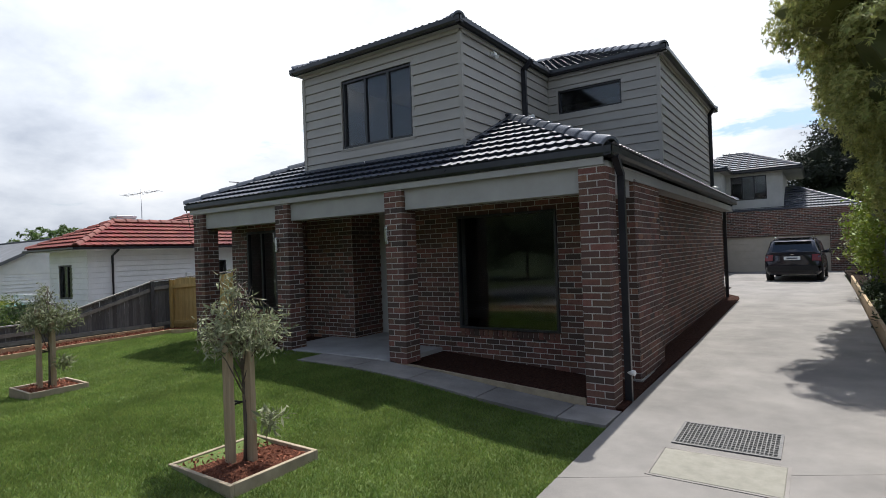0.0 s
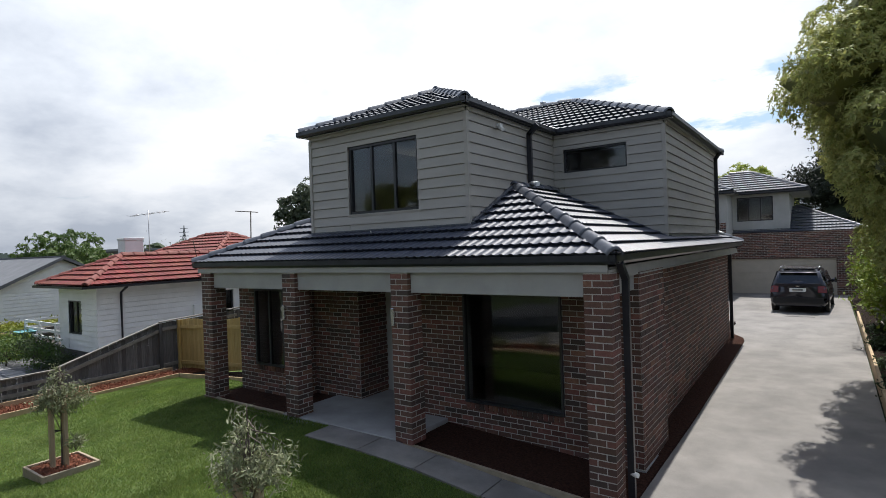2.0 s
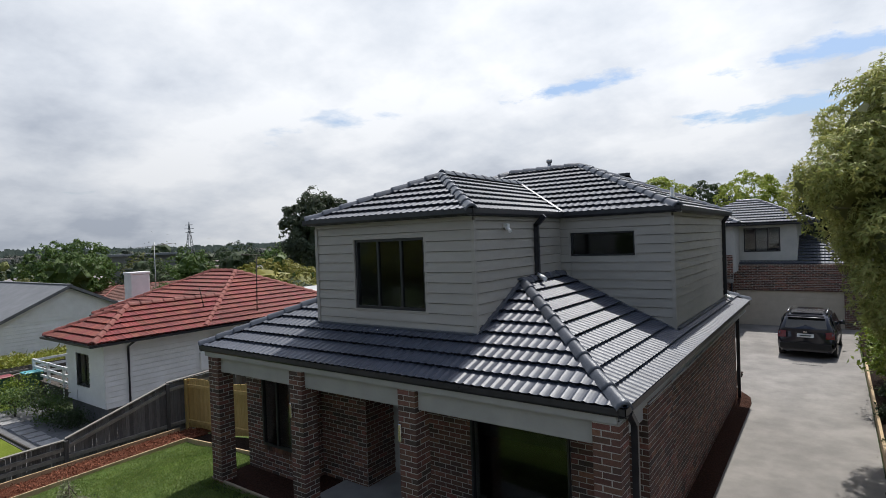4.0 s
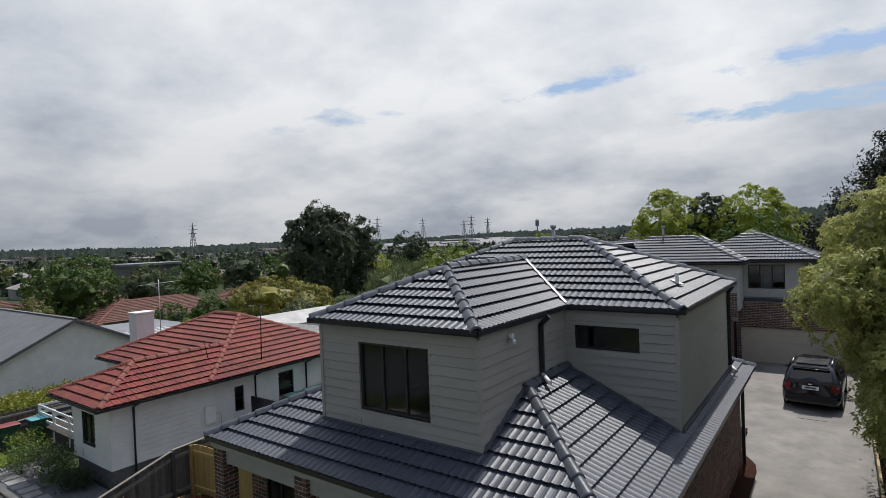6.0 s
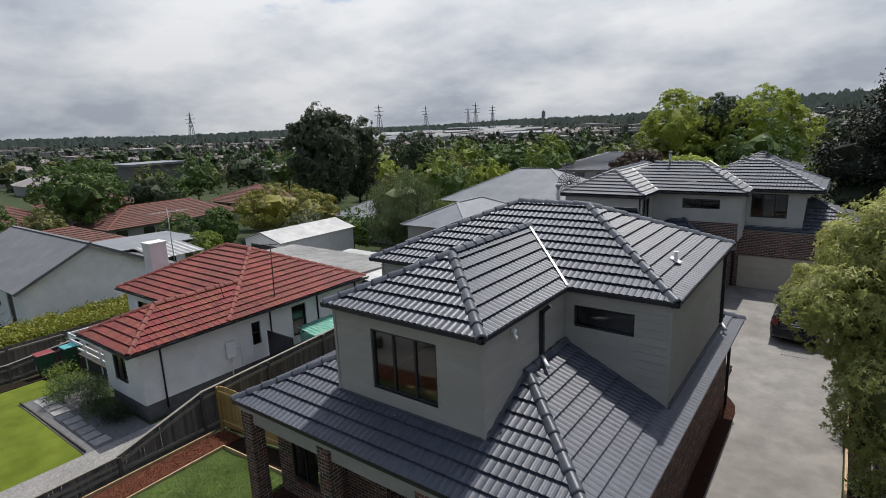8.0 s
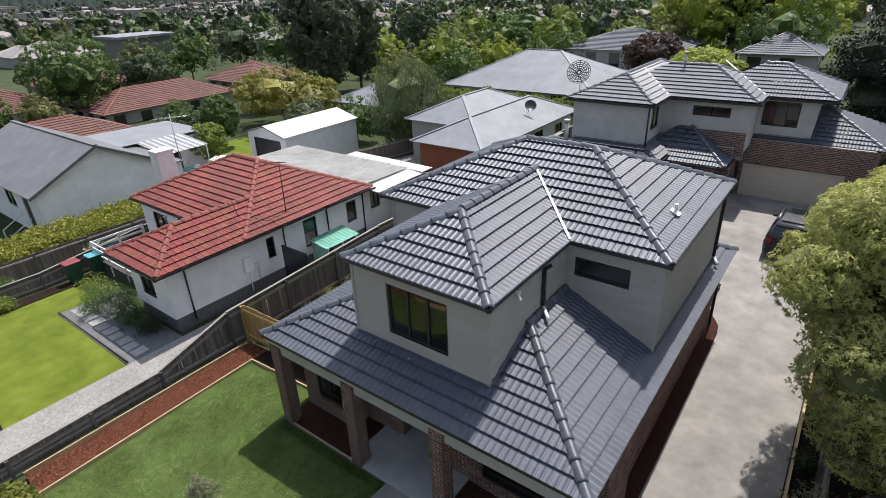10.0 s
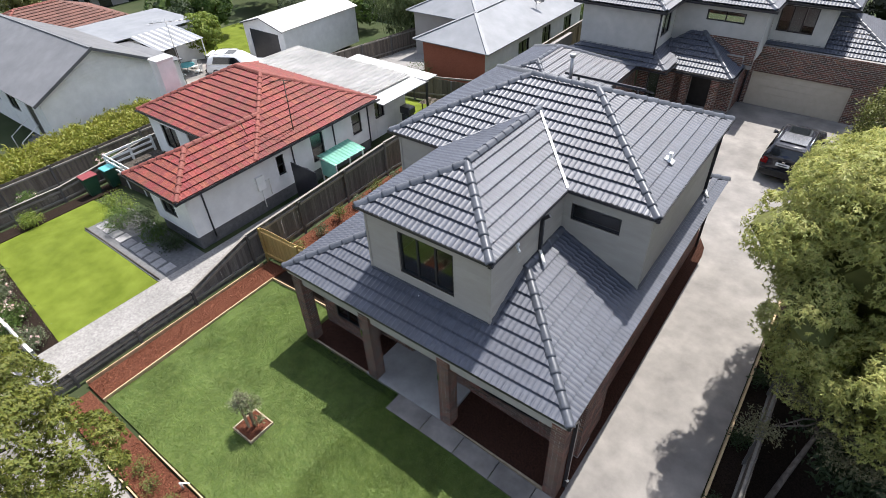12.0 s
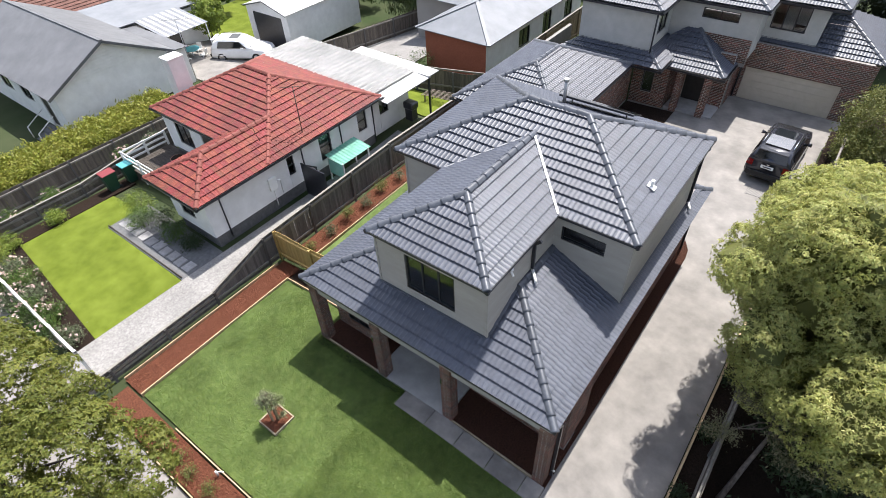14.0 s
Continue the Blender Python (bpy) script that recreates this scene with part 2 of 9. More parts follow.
M["chip"] = material("mulch_chip", (0.125, 0.044, 0.026), (0.235, 0.095, 0.057), 30, 0.9, rand="island", spread=0.5, specular=0.1)
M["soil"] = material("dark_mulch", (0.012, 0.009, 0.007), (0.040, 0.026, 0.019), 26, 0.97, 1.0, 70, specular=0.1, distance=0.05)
M["pine"] = material("treated_pine", (0.38, 0.27, 0.15), (0.50, 0.37, 0.22), 6, 0.75, 0.3, 90, stretch=(1, 1, 0.3), stain=0.12)
M["yellow_pale"] = material("new_fence_timber", (0.36, 0.24, 0.075), (0.48, 0.34, 0.13), 7, 0.75, 0.3, 90, rand="object", spread=0.15, stretch=(6, 6, 0.5))
M["old_pale"] = material("weathered_paling", (0.080, 0.077, 0.075), (0.140, 0.134, 0.130), 7, 0.85, 0.4, 90, rand="object", spread=0.32, stretch=(6, 6, 0.5))
M["old_pale_j"] = material("weathered_paling_row", (0.085, 0.072, 0.060), (0.150, 0.128, 0.106), 7, 0.85, 0.4, 90, rand="island", spread=0.32, stretch=(6, 6, 0.5))
M["capping"] = material("fence_capping", (0.17, 0.155, 0.135), (0.25, 0.23, 0.20), 8, 0.8, 0.3, 90)
M["white"] = material("white_painted_board", (0.64, 0.635, 0.62), (0.73, 0.725, 0.71), 2, 0.55, 0.1, 60, stain=0.06)
M["white_roof"] = material("white_metal_roof", (0.35, 0.35, 0.345), (0.46, 0.455, 0.44), 1.5, 0.55, 0.0, 40, stain=0.2)
M["grey_roof"] = material("grey_metal_roof", (0.15, 0.16, 0.175), (0.20, 0.21, 0.225), 0.8, 0.55, 0.1, 20, stain=0.08)
M["slate_roof"] = material("slate_metal_roof", (0.092, 0.094, 0.100), (0.130, 0.132, 0.138), 0.8, 0.5, 0.1, 20, stain=0.08)
M["red_brick_far"] = material("orange_brick", (0.24, 0.070, 0.035), (0.31, 0.10, 0.055), 14, 0.85, 0.3, 60, stain=0.08)
M["garage_door"] = material("beige_garage_door", (0.44, 0.39, 0.31), (0.50, 0.445, 0.36), 3, 0.5, 0.05, 60)
M["steel"] = material("galvanised_steel", (0.33, 0.33, 0.33), (0.45, 0.45, 0.45), 20, 0.45, metallic=0.8)
M["pit_lid"] = material("pit_lid_concrete", (0.215, 0.205, 0.168), (0.275, 0.262, 0.218), 9, 0.9, 0.3, 70, stain=0.15)
M["grate"] = material("grate_steel", (0.10, 0.10, 0.10), (0.17, 0.165, 0.16), 20, 0.6, metallic=0.5)
M["plastic_white"] = material("white_plastic", (0.68, 0.68, 0.66), (0.76, 0.76, 0.74), 4, 0.4)
M["bin_green"] = material("green_bin_plastic", (0.012, 0.05, 0.03), (0.02, 0.07, 0.045), 4, 0.45)
M["lid_blue"] = material("blue_bin_lid", (0.06, 0.27, 0.30), (0.08, 0.33, 0.36), 4, 0.45)
M["lid_red"] = material("red_bin_lid", (0.15, 0.014, 0.018), (0.20, 0.022, 0.026), 4, 0.45)
M["mint"] = material("mint_cover", (0.22, 0.52, 0.42), (0.30, 0.60, 0.50), 3, 0.6, stain=0.1)
M["rubber"] = material("tyre_rubber", (0.012, 0.012, 0.012), (0.022, 0.022, 0.022), 30, 0.8)
M["car"] = material("dark_car_paint", (0.030, 0.032, 0.040), (0.038, 0.040, 0.050), 2, 0.16, metallic=0.35, specular=0.7)
M["car_glass"] = material("tinted_car_glass", (0.008, 0.010, 0.012), (0.012, 0.014, 0.016), 2, 0.06, specular=0.8)
M["car_white"] = material("white_car_paint", (0.72, 0.72, 0.72), (0.78, 0.78, 0.78), 2, 0.2)
M["tail"] = material("tail_light_red", (0.12, 0.005, 0.006), (0.17, 0.009, 0.010), 12, 0.15)
M["chrome"] = material("brushed_trim", (0.5, 0.5, 0.5), (0.6, 0.6, 0.6), 10, 0.25, metallic=1.0)
M["bark"] = material("grey_bark", (0.075, 0.058, 0.045), (0.17, 0.14, 0.115), 14, 0.9, 0.8, 40, stretch=(1, 1, 0.35))
M["bark_dark"] = material("dark_bark", (0.030, 0.024, 0.019), (0.075, 0.062, 0.050), 14, 0.9, 0.8, 40, stretch=(1, 1, 0.35))


def leaf_material(name, c1, c2, spread=0.25, hue=0.02, scale=0.9, translucent=0.3):
    return material(name, c1, c2, scale, 0.55, rand="island", spread=spread, hue=hue, specular=0.35, translucent=translucent)


M["leaf_bright"] = leaf_material("bright_leaf", (0.245, 0.272, 0.070), (0.48, 0.48, 0.165), spread=0.22, translucent=0.45)
M["leaf_mid"] = leaf_material("green_leaf", (0.045, 0.085, 0.016), (0.095, 0.150, 0.030))
M["leaf_dark"] = leaf_material("dark_leaf", (0.028, 0.046, 0.018), (0.058, 0.084, 0.034))
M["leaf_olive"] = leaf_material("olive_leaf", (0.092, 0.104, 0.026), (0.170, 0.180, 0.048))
M["leaf_gum"] = leaf_material("grey_green_leaf", (0.075, 0.100, 0.050), (0.150, 0.175, 0.100), 0.4)
M["leaf_sap"] = leaf_material("sapling_leaf", (0.150, 0.170, 0.080), (0.280, 0.295, 0.180), 0.4)
M["stake"] = material("hardwood_stake", (0.29, 0.215, 0.135), (0.41, 0.32, 0.21), 8, 0.8, 0.3, 90, stretch=(4, 4, 0.4))
M["leaf_lime"] = leaf_material("lime_leaf", (0.125, 0.175, 0.020), (0.200, 0.255, 0.040))
M["flower"] = material("rose_flower", (0.6, 0.35, 0.34), (0.75, 0.65, 0.6), 9, 0.7, rand="island", spread=0.2)
M["asphalt"] = material("street_asphalt", (0.045, 0.045, 0.047), (0.065, 0.065, 0.067), 8, 0.9, 0.4, 90, stain=0.12)
M["gravel"] = material("pale_gravel", (0.17, 0.162, 0.155), (0.28, 0.27, 0.255), 12, 0.95, 0.5, 60, stain=0.14, sscale=0.8)
M["stone"] = material("paving_stone", (0.22, 0.215, 0.21), (0.32, 0.31, 0.305), 6, 0.85, 0.3, 60, rand="object", spread=0.12)
M["wicker"] = material("dark_outdoor_paving", (0.09, 0.09, 0.092), (0.14, 0.14, 0.142), 6, 0.9, 0.3, 60)
M["far_wall"] = material("pale_house_wall", (0.20, 0.19, 0.18), (0.34, 0.33, 0.31), 0.1, 0.85)
M["far_roofs"] = material("distant_roofs", (0.12, 0.075, 0.062), (0.26, 0.25, 0.25), 0.02, 0.8, rand="island", spread=0.4)
M["pylon"] = material("pylon_steel", (0.16, 0.165, 0.17), (0.22, 0.225, 0.23), 2, 0.7)
M["terracotta"] = material("terracotta_pot", (0.25, 0.11, 0.07), (0.33, 0.16, 0.11), 8, 0.85)

M["leaf_gold"] = leaf_material("golden_leaf", (0.175, 0.172, 0.030), (0.275, 0.260, 0.060))
M["leaf_hedge"] = leaf_material("hedge_leaf", (0.165, 0.190, 0.022), (0.270, 0.270, 0.045))
# distant leaf greyed: aerial haze is put into this colour
M["leaf_far"] = leaf_material("far_haze_leaf", (0.030, 0.038, 0.028), (0.060, 0.070, 0.050), 0.3, 0.02, 0.02, 0.1)
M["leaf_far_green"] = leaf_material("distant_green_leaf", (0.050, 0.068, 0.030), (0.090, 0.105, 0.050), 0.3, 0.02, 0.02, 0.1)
M["shed_roof"] = material("pale_shed_roof", (0.10, 0.105, 0.11), (0.24, 0.24, 0.245), 0.01, 0.6, rand="island", spread=0.3)
# pale metal that stands for the sky mirrored in a dark car roof
M["car_roof"] = material("car_roof_sky_sheen", (0.30, 0.30, 0.31), (0.34, 0.34, 0.35), 2, 0.18, metallic=0.85)
M["brown_pale"] = material("brown_fence_timber", (0.20, 0.145, 0.085), (0.29, 0.22, 0.14), 7, 0.8, 0.3, 90, rand="island", spread=0.2, stretch=(6, 6, 0.5))
M["box_pine"] = material("weathered_pine", (0.25, 0.20, 0.135), (0.36, 0.295, 0.205), 6, 0.8, 0.35, 90, stain=0.15)
M["leaf_wattle"] = leaf_material("wattle_leaf", (0.110, 0.108, 0.055), (0.200, 0.188, 0.105), 0.35)
M["leaf_street"] = leaf_material("street_tree_leaf", (0.105, 0.125, 0.020), (0.195, 0.210, 0.042), 0.3, translucent=0.4)
M["leaf_conifer"] = leaf_material("conifer_needle", (0.012, 0.018, 0.009), (0.026, 0.034, 0.016), 0.3, 0.02, 0.9, 0.1)
M["leaf_spring"] = leaf_material("spring_leaf", (0.225, 0.275, 0.036), (0.350, 0.400, 0.075), translucent=0.45)
# bluish grey here stands for haze over the far hills
M["leaf_hill_haze"] = material("hazed_hill_leaf", (0.020, 0.028, 0.026), (0.042, 0.052, 0.047), 0.03, 1.0, specular=0.0)
M["leaf_eucalypt"] = leaf_material("eucalypt_leaf", (0.044, 0.060, 0.032), (0.092, 0.112, 0.062))
M["leaf_maroon"] = leaf_material("maroon_leaf", (0.045, 0.028, 0.020), (0.085, 0.055, 0.038))
M["leaf_willow"] = leaf_material("willow_leaf", (0.085, 0.115, 0.040), (0.150, 0.185, 0.075))
M["brown_mulch"] = material("brown_mulch", (0.030, 0.015, 0.011), (0.084, 0.038, 0.025), 26, 0.97, 1.0, 70, specular=0.1, distance=0.05)

# ---- building helpers ----
ORIGIN = {}


def thing(name, loc, label, category, group="", kind=""):
    """An Empty at the thing's base; its parts are given in world coordinates."""
    e = new(name)
    e.empty_display_size = 0.2
    e.location = loc
    ORIGIN[e.name] = Vector(loc)
    return tagged(e, label, category, group, kind)


def mesh_from(name, verts, faces, smooth=False):
    me = bpy.data.meshes.new(name)
    me.from_pydata([tuple(v) for v in verts], [], faces)
    if smooth:
        me.polygons.foreach_set("use_smooth", [True] * len(me.polygons))
    me.update()
    return me


def part(name, bm, mat, parent, label=""):
    """One mesh object under a thing or under a part. bm: a bmesh, which is freed, or a mesh."""
    if isinstance(bm, bmesh.types.BMesh):
        me = bpy.data.meshes.new(name)
        bmesh.ops.recalc_face_normals(bm, faces=bm.faces[:])
        bm.to_mesh(me)
        bm.free()
    else:
        me = bm
    if mat is not None and not me.materials:
        me.materials.append(mat)
    ob = new(name, me)
    if parent is not None:
        ob.parent = parent
        ob.location = -ORIGIN.get(parent.name, Vector((0, 0, 0)))
    return tagged(ob, label)


def piece(name, me, m, parent):
    """One of many alike pieces on shared mesh data, at the pose m in the world."""
    ob = new(name, me)
    ob.parent = parent
    ob.matrix_basis = Matrix.Translation(-ORIGIN.get(parent.name, Vector((0, 0, 0)))) @ m
    return ob


def solo(name, bm, mat, label, category, group="", kind=""):
    return tagged(part(name, bm, mat, None), label, category, group, kind)


def B(*boxes, bevel=0.0):
    """A bmesh of boxes (x0, y0, z0, x1, y1, z1)."""
    bm = bmesh.new()
    for x0, y0, z0, x1, y1, z1 in boxes:
        v = [bm.verts.new(p) for p in ((x0, y0, z0), (x1, y0, z0), (x1, y1, z0), (x0, y1, z0), (x0, y0, z1), (x1, y0, z1), (x1, y1, z1), (x0, y1, z1))]
        for f in ((0, 3, 2, 1), (4, 5, 6, 7), (0, 1, 5, 4), (1, 2, 6, 5), (2, 3, 7, 6), (3, 0, 4, 7)):
            bm.faces.new([v[k] for k in f])
    if bevel:
        bmesh.ops.bevel(bm, geom=bm.edges[:], offset=bevel, segments=1, affect="EDGES")
    return bm


def beam(bm, a, b, w, h, up=(0, 0, 1)):
    """Adds a bar of width w and height h from a to b, a and b on its middle line."""
    a, b = Vector(a), Vector(b)
    d = (b - a).normalized()
    u = Vector(up)
    s = d.cross(u)
    if s.length < 1e-4:
        s = d.cross(Vector((1, 0, 0)))
    s.normalize()
    u = s.cross(d)
    v = [bm.verts.new(p + s * (i * w / 2) + u * (j * h / 2)) for p in (a, b) for i, j in ((-1, -1), (1, -1), (1, 1), (-1, 1))]
    for f in ((0, 1, 2, 3), (7, 6, 5, 4), (0, 4, 5, 1), (1, 5, 6, 2), (2, 6, 7, 3), (3, 7, 4, 0)):
        bm.faces.new([v[k] for k in f])
    return bm


def bars(*rows, up=(0, 0, 1)):
    bm = bmesh.new()
    for a, b, w, h in rows:
        beam(bm, a, b, w, h, up)
    return bm


def tube(bm, points, radii, sides=8, cap=True):
    """A tapered tube along points."""
    rings = []
    pts = [Vector(p) for p in points]
    for k, p in enumerate(pts):
        d = (pts[min(k + 1, len(pts) - 1)] - pts[max(k - 1, 0)]).normalized()
        s = d.cross(Vector((0, 0, 1)))
        if s.length < 1e-3:
            s = Vector((1, 0, 0))
        s.normalize()
        t = s.cross(d)
        rings.append([bm.verts.new(p + (s * math.cos(2 * math.pi * i / sides) + t * math.sin(2 * math.pi * i / sides)) * radii[k]) for i in range(sides)])
    for r0, r1 in zip(rings, rings[1:]):
        for i in range(sides):
            f = bm.faces.new((r0[i], r0[(i + 1) % sides], r1[(i + 1) % sides], r1[i]))
            f.smooth = True
    if cap:
        bm.faces.new(rings[0][::-1])
        bm.faces.new(rings[-1])
    return bm


def T(*tubes, sides=8):
    bm = bmesh.new()
    for pts, r in tubes:
        tube(bm, pts, [r] * len(pts) if isinstance(r, (int, float)) else r, sides)
    return bm


def poly_prism(bm, ring, z0, z1):
    lo = [bm.verts.new((x, y, z0)) for x, y in ring]
    hi = [bm.verts.new((x, y, z1)) for x, y in ring]
    bm.faces.new(lo[::-1])
    bm.faces.new(hi)
    for i in range(len(ring)):
        j = (i + 1) % len(ring)
        bm.faces.new((lo[i], lo[j], hi[j], hi[i]))
    return bm


def smoothstep(a, b, x):
    t = min(max((x - a) / (b - a), 0.0), 1.0)
    return t * t * (3 - 2 * t)


# ---- roofs ----
def tile_profile(kind, w):
    """Across one tile: offsets and heights of its rolls."""
    if kind == "roman":
        u = [0.0, 0.06, 0.13, 0.20, 0.27, 0.36, 0.50, 0.56, 0.63, 0.70, 0.77, 0.86, 1.0]
        h = [0.002, 0.011, 0.017, 0.011, 0.002, 0.0, 0.002, 0.011, 0.017, 0.011, 0.002, 0.0, 0.002]
    else:
        u = [0.0, 0.10, 0.22, 0.34, 0.50, 0.62, 0.74, 0.88, 1.0]
        h = [0.022, 0.026, 0.012, 0.0, 0.010, 0.014, 0.0, 0.010, 0.022]
    return [a * w for a in u], h


def tile_geometry(kind, w, g):
    """One tile: its waved top and its undercut nose, from (0, 0) to (w, g + lap)."""
    us, hs = tile_profile(kind, w)
    lift, lap = 0.060, 0.03
    verts, faces = [], []
    n = len(us)
    for u, h in zip(us, hs):
        verts += [(u, 0.035, h + 0.008), (u, 0.0, h + lift), (u, g + lap, h + 0.004)]
    for k in range(n - 1):
        a, b = 3 * k, 3 * k + 3
        faces += [(a, b, b + 1, a + 1), (a + 1, b + 1, b + 2, a + 2)]
    return verts, faces


def roof_plane(parent, origin, along, rise, tan, polys, mats, kind="roman", w=0.30, g=0.33, single_polys=(), under=None):
    """Tiles one slope. origin: a point on the eave; along: the eave's way in plan; rise: the way up in plan. polys: convex outlines in
    (metres along the eave, metres up in plan). Tiles of single_polys that lie wholly inside are pieces of their own."""
    o, a, r = Vector(origin), Vector((*along, 0)).normalized(), Vector((*rise, 0)).normalized()
    slope = math.sqrt(1 + tan * tan)
    v_way = (r + Vector((0, 0, tan))) / slope
    nrm = a.cross(v_way)
    flip = nrm.z < 0
    if flip:
        nrm = -nrm
    basis = Matrix(((a.x, v_way.x, nrm.x, o.x), (a.y, v_way.y, nrm.y, o.y), (a.z, v_way.z, nrm.z, o.z), (0, 0, 0, 1)))
    tv, tf = tile_geometry(kind, w, g)
    if flip:
        tf = [f[::-1] for f in tf]
    tile_me = None
    for pi, poly in enumerate(list(polys) + list(single_polys)):
        single = pi >= len(polys)
        pts = [(p[0], p[1] * slope) for p in poly]
        area = sum(pts[i][0] * pts[(i + 1) % len(pts)][1] - pts[(i + 1) % len(pts)][0] * pts[i][1] for i in range(len(pts)))
        if area < 0:
            pts = pts[::-1]
        edges = [(pts[i], pts[(i + 1) % len(pts)]) for i in range(len(pts))]

        def inside(u, v, slack=0.0):
            return all((q[0] - p[0]) * (v - p[1]) - (q[1] - p[1]) * (u - p[0]) >= -slack * math.hypot(q[0] - p[0], q[1] - p[1]) for p, q in edges)

        i0, i1 = math.floor(min(p[0] for p in pts) / w) - 1, math.ceil(max(p[0] for p in pts) / w) + 1
        j0, j1 = math.floor(min(p[1] for p in pts) / g) - 1, math.ceil(max(p[1] for p in pts) / g) + 1
        verts, faces = [], []
        for j in range(j0, j1):
            for i in range(i0, i1):
                u0, v0 = i * w, j * g
                corner = [(u0, v0), (u0 + w, v0), (u0, v0 + g), (u0 + w, v0 + g)]
                if not inside(u0 + w / 2, v0 + g / 2, 0.36):
                    continue
                full = all(inside(*c, 0.01) for c in corner)
                jig = 0.003 * math.sin(12.9 * i + 78.2 * j)
                if single and full:
                    if tile_me is None:
                        tile_me = mesh_from("roof_tile", tv, tf)
                        for p in tile_me.polygons:
                            p.use_smooth = False
                        tile_me.materials.append(mats[0])
                    piece("roof_tile", tile_me, basis @ Matrix.Translation((u0, v0 + jig, 0)), parent)
                    continue
                k = len(verts)
                verts += [(u0 + p[0], v0 + p[1] + jig, p[2]) for p in tv]
                faces += [tuple(q + k for q in f) for f in tf]
        if not verts:
            continue
        bm = bmesh.new()
        bv = [bm.verts.new(v) for v in verts]
        for f in faces:
            bm.faces.new([bv[k] for k in f])
        for p, q in edges:
            d = Vector((q[0] - p[0], q[1] - p[1], 0))
            if d.length < 1e-4:
                continue
            out = Vector((d.y, -d.x, 0)).normalized()
            bmesh.ops.bisect_plane(bm, geom=bm.verts[:] + bm.edges[:] + bm.faces[:], plane_co=Vector((p[0], p[1], 0)), plane_no=out, clear_outer=True)
        me = bpy.data.meshes.new("tile_field")
        bm.to_mesh(me)
        bm.free()
        me.transform(basis)
        me.materials.append(mats[1])
        tagged(part("tile_field", me, None, parent), "overlapping tile courses", kind="stuff")


CAPS = {}


def ridge_caps(parent, a, b, mat, length=0.40, radius=0.115):
    """Overlapping ridge tiles along a line, each a piece of its own."""
    a, b = Vector(a), Vector(b)
    if a.z > b.z:
        a, b = b, a
    key = (mat.name, radius)
    if key not in CAPS:
        verts, faces = [], []
        prof = [(-1.0, -0.42), (-0.72, 0.02), (-0.38, 0.34), (0.0, 0.46), (0.38, 0.34), (0.72, 0.02), (1.0, -0.42)]
        for y, s, up in ((0.0, 1.0, 0.02), (0.05, 1.02, 0.022), (length + 0.03, 0.90, 0.0)):
            for u, h in prof:
                verts.append((u * radius * s, y, h * radius * s + up))
        n = len(prof)
        for r in range(2):
            for k in range(n - 1):
                faces.append((r * n + k, r * n + k + 1, (r + 1) * n + k + 1, (r + 1) * n + k))
        base = len(verts)
        for u, h in prof:
            verts.append((u * radius * 0.9, 0.0, h * radius * 0.9 - 0.012))
        for k in range(n - 1):
            faces.append((base + k, base + k + 1, k + 1, k))
        me = mesh_from("ridge_tile", verts, faces, True)
        me.materials.append(mat)
        CAPS[key] = me
    d = (b - a)
    n = max(1, round(d.length / length))
    step = d / n
    y = d.normalized()
    x = y.cross(Vector((0, 0, 1))).normalized()
    z = x.cross(y)
    for k in range(n):
        p = a + step * k
        s = step.length / length
        m = Matrix(((x.x, y.x * s, z.x, p.x), (x.y, y.y * s, z.y, p.y), (x.z, y.z * s, z.z, p.z), (0, 0, 0, 1)))
        piece("ridge_tile", CAPS[key], m, parent)


def hip_roof(parent, x0, y0, x1, y1, z, tan, mats, cap_mat, sides="fblr", kind="roman", singles="", w=0.30, g=0.33, caps=("fl", "fr", "bl", "br", "ridge")):
    """A hipped roof over a rectangle of eaves at height z. Returns the ridge's ends."""
    wx, wy = x1 - x0, y1 - y0
    d = min(wx, wy) / 2
    top = z + d * tan
    planes = {
        "f": ((x0, y0), (1, 0), (0, 1), wx), "b": ((x1, y1), (-1, 0), (0, -1), wx),
        "l": ((x0, y1), (0, -1), (1, 0), wy), "r": ((x1, y0), (0, 1), (-1, 0), wy)}
    for s in sides:
        p, al, ri, length = planes[s]
        poly = [(0, 0), (length, 0), (length - d, d), (d, d)] if length - 2 * d > 0.01 else [(0, 0), (length, 0), (d, d)]
        roof_plane(parent, (*p, z), al, ri, tan, [] if s in singles else [poly], mats, kind, w, g, [poly] if s in singles else [])
    if wx >= wy:
        e0, e1 = (x0 + d, y0 + d, top), (x1 - d, y0 + d, top)
        ends = {"fl": e0, "bl": e0, "fr": e1, "br": e1}
    else:
        e0, e1 = (x0 + d, y0 + d, top), (x0 + d, y1 - d, top)
        ends = {"fl": e0, "fr": e0, "bl": e1, "br": e1}
    corner = {"fl": (x0, y0, z), "fr": (x1, y0, z), "bl": (x0, y1, z), "br": (x1, y1, z)}
    up = Vector((0, 0, 0.055))
    for c in caps:
        if c == "ridge":
            if (Vector(e0) - Vector(e1)).length > 0.1:
                ridge_caps(parent, Vector(e0) + up, Vector(e1) + up, cap_mat)
        else:
            ridge_caps(parent, Vector(corner[c]) + up, Vector(ends[c]) + up, cap_mat)
    return e0, e1


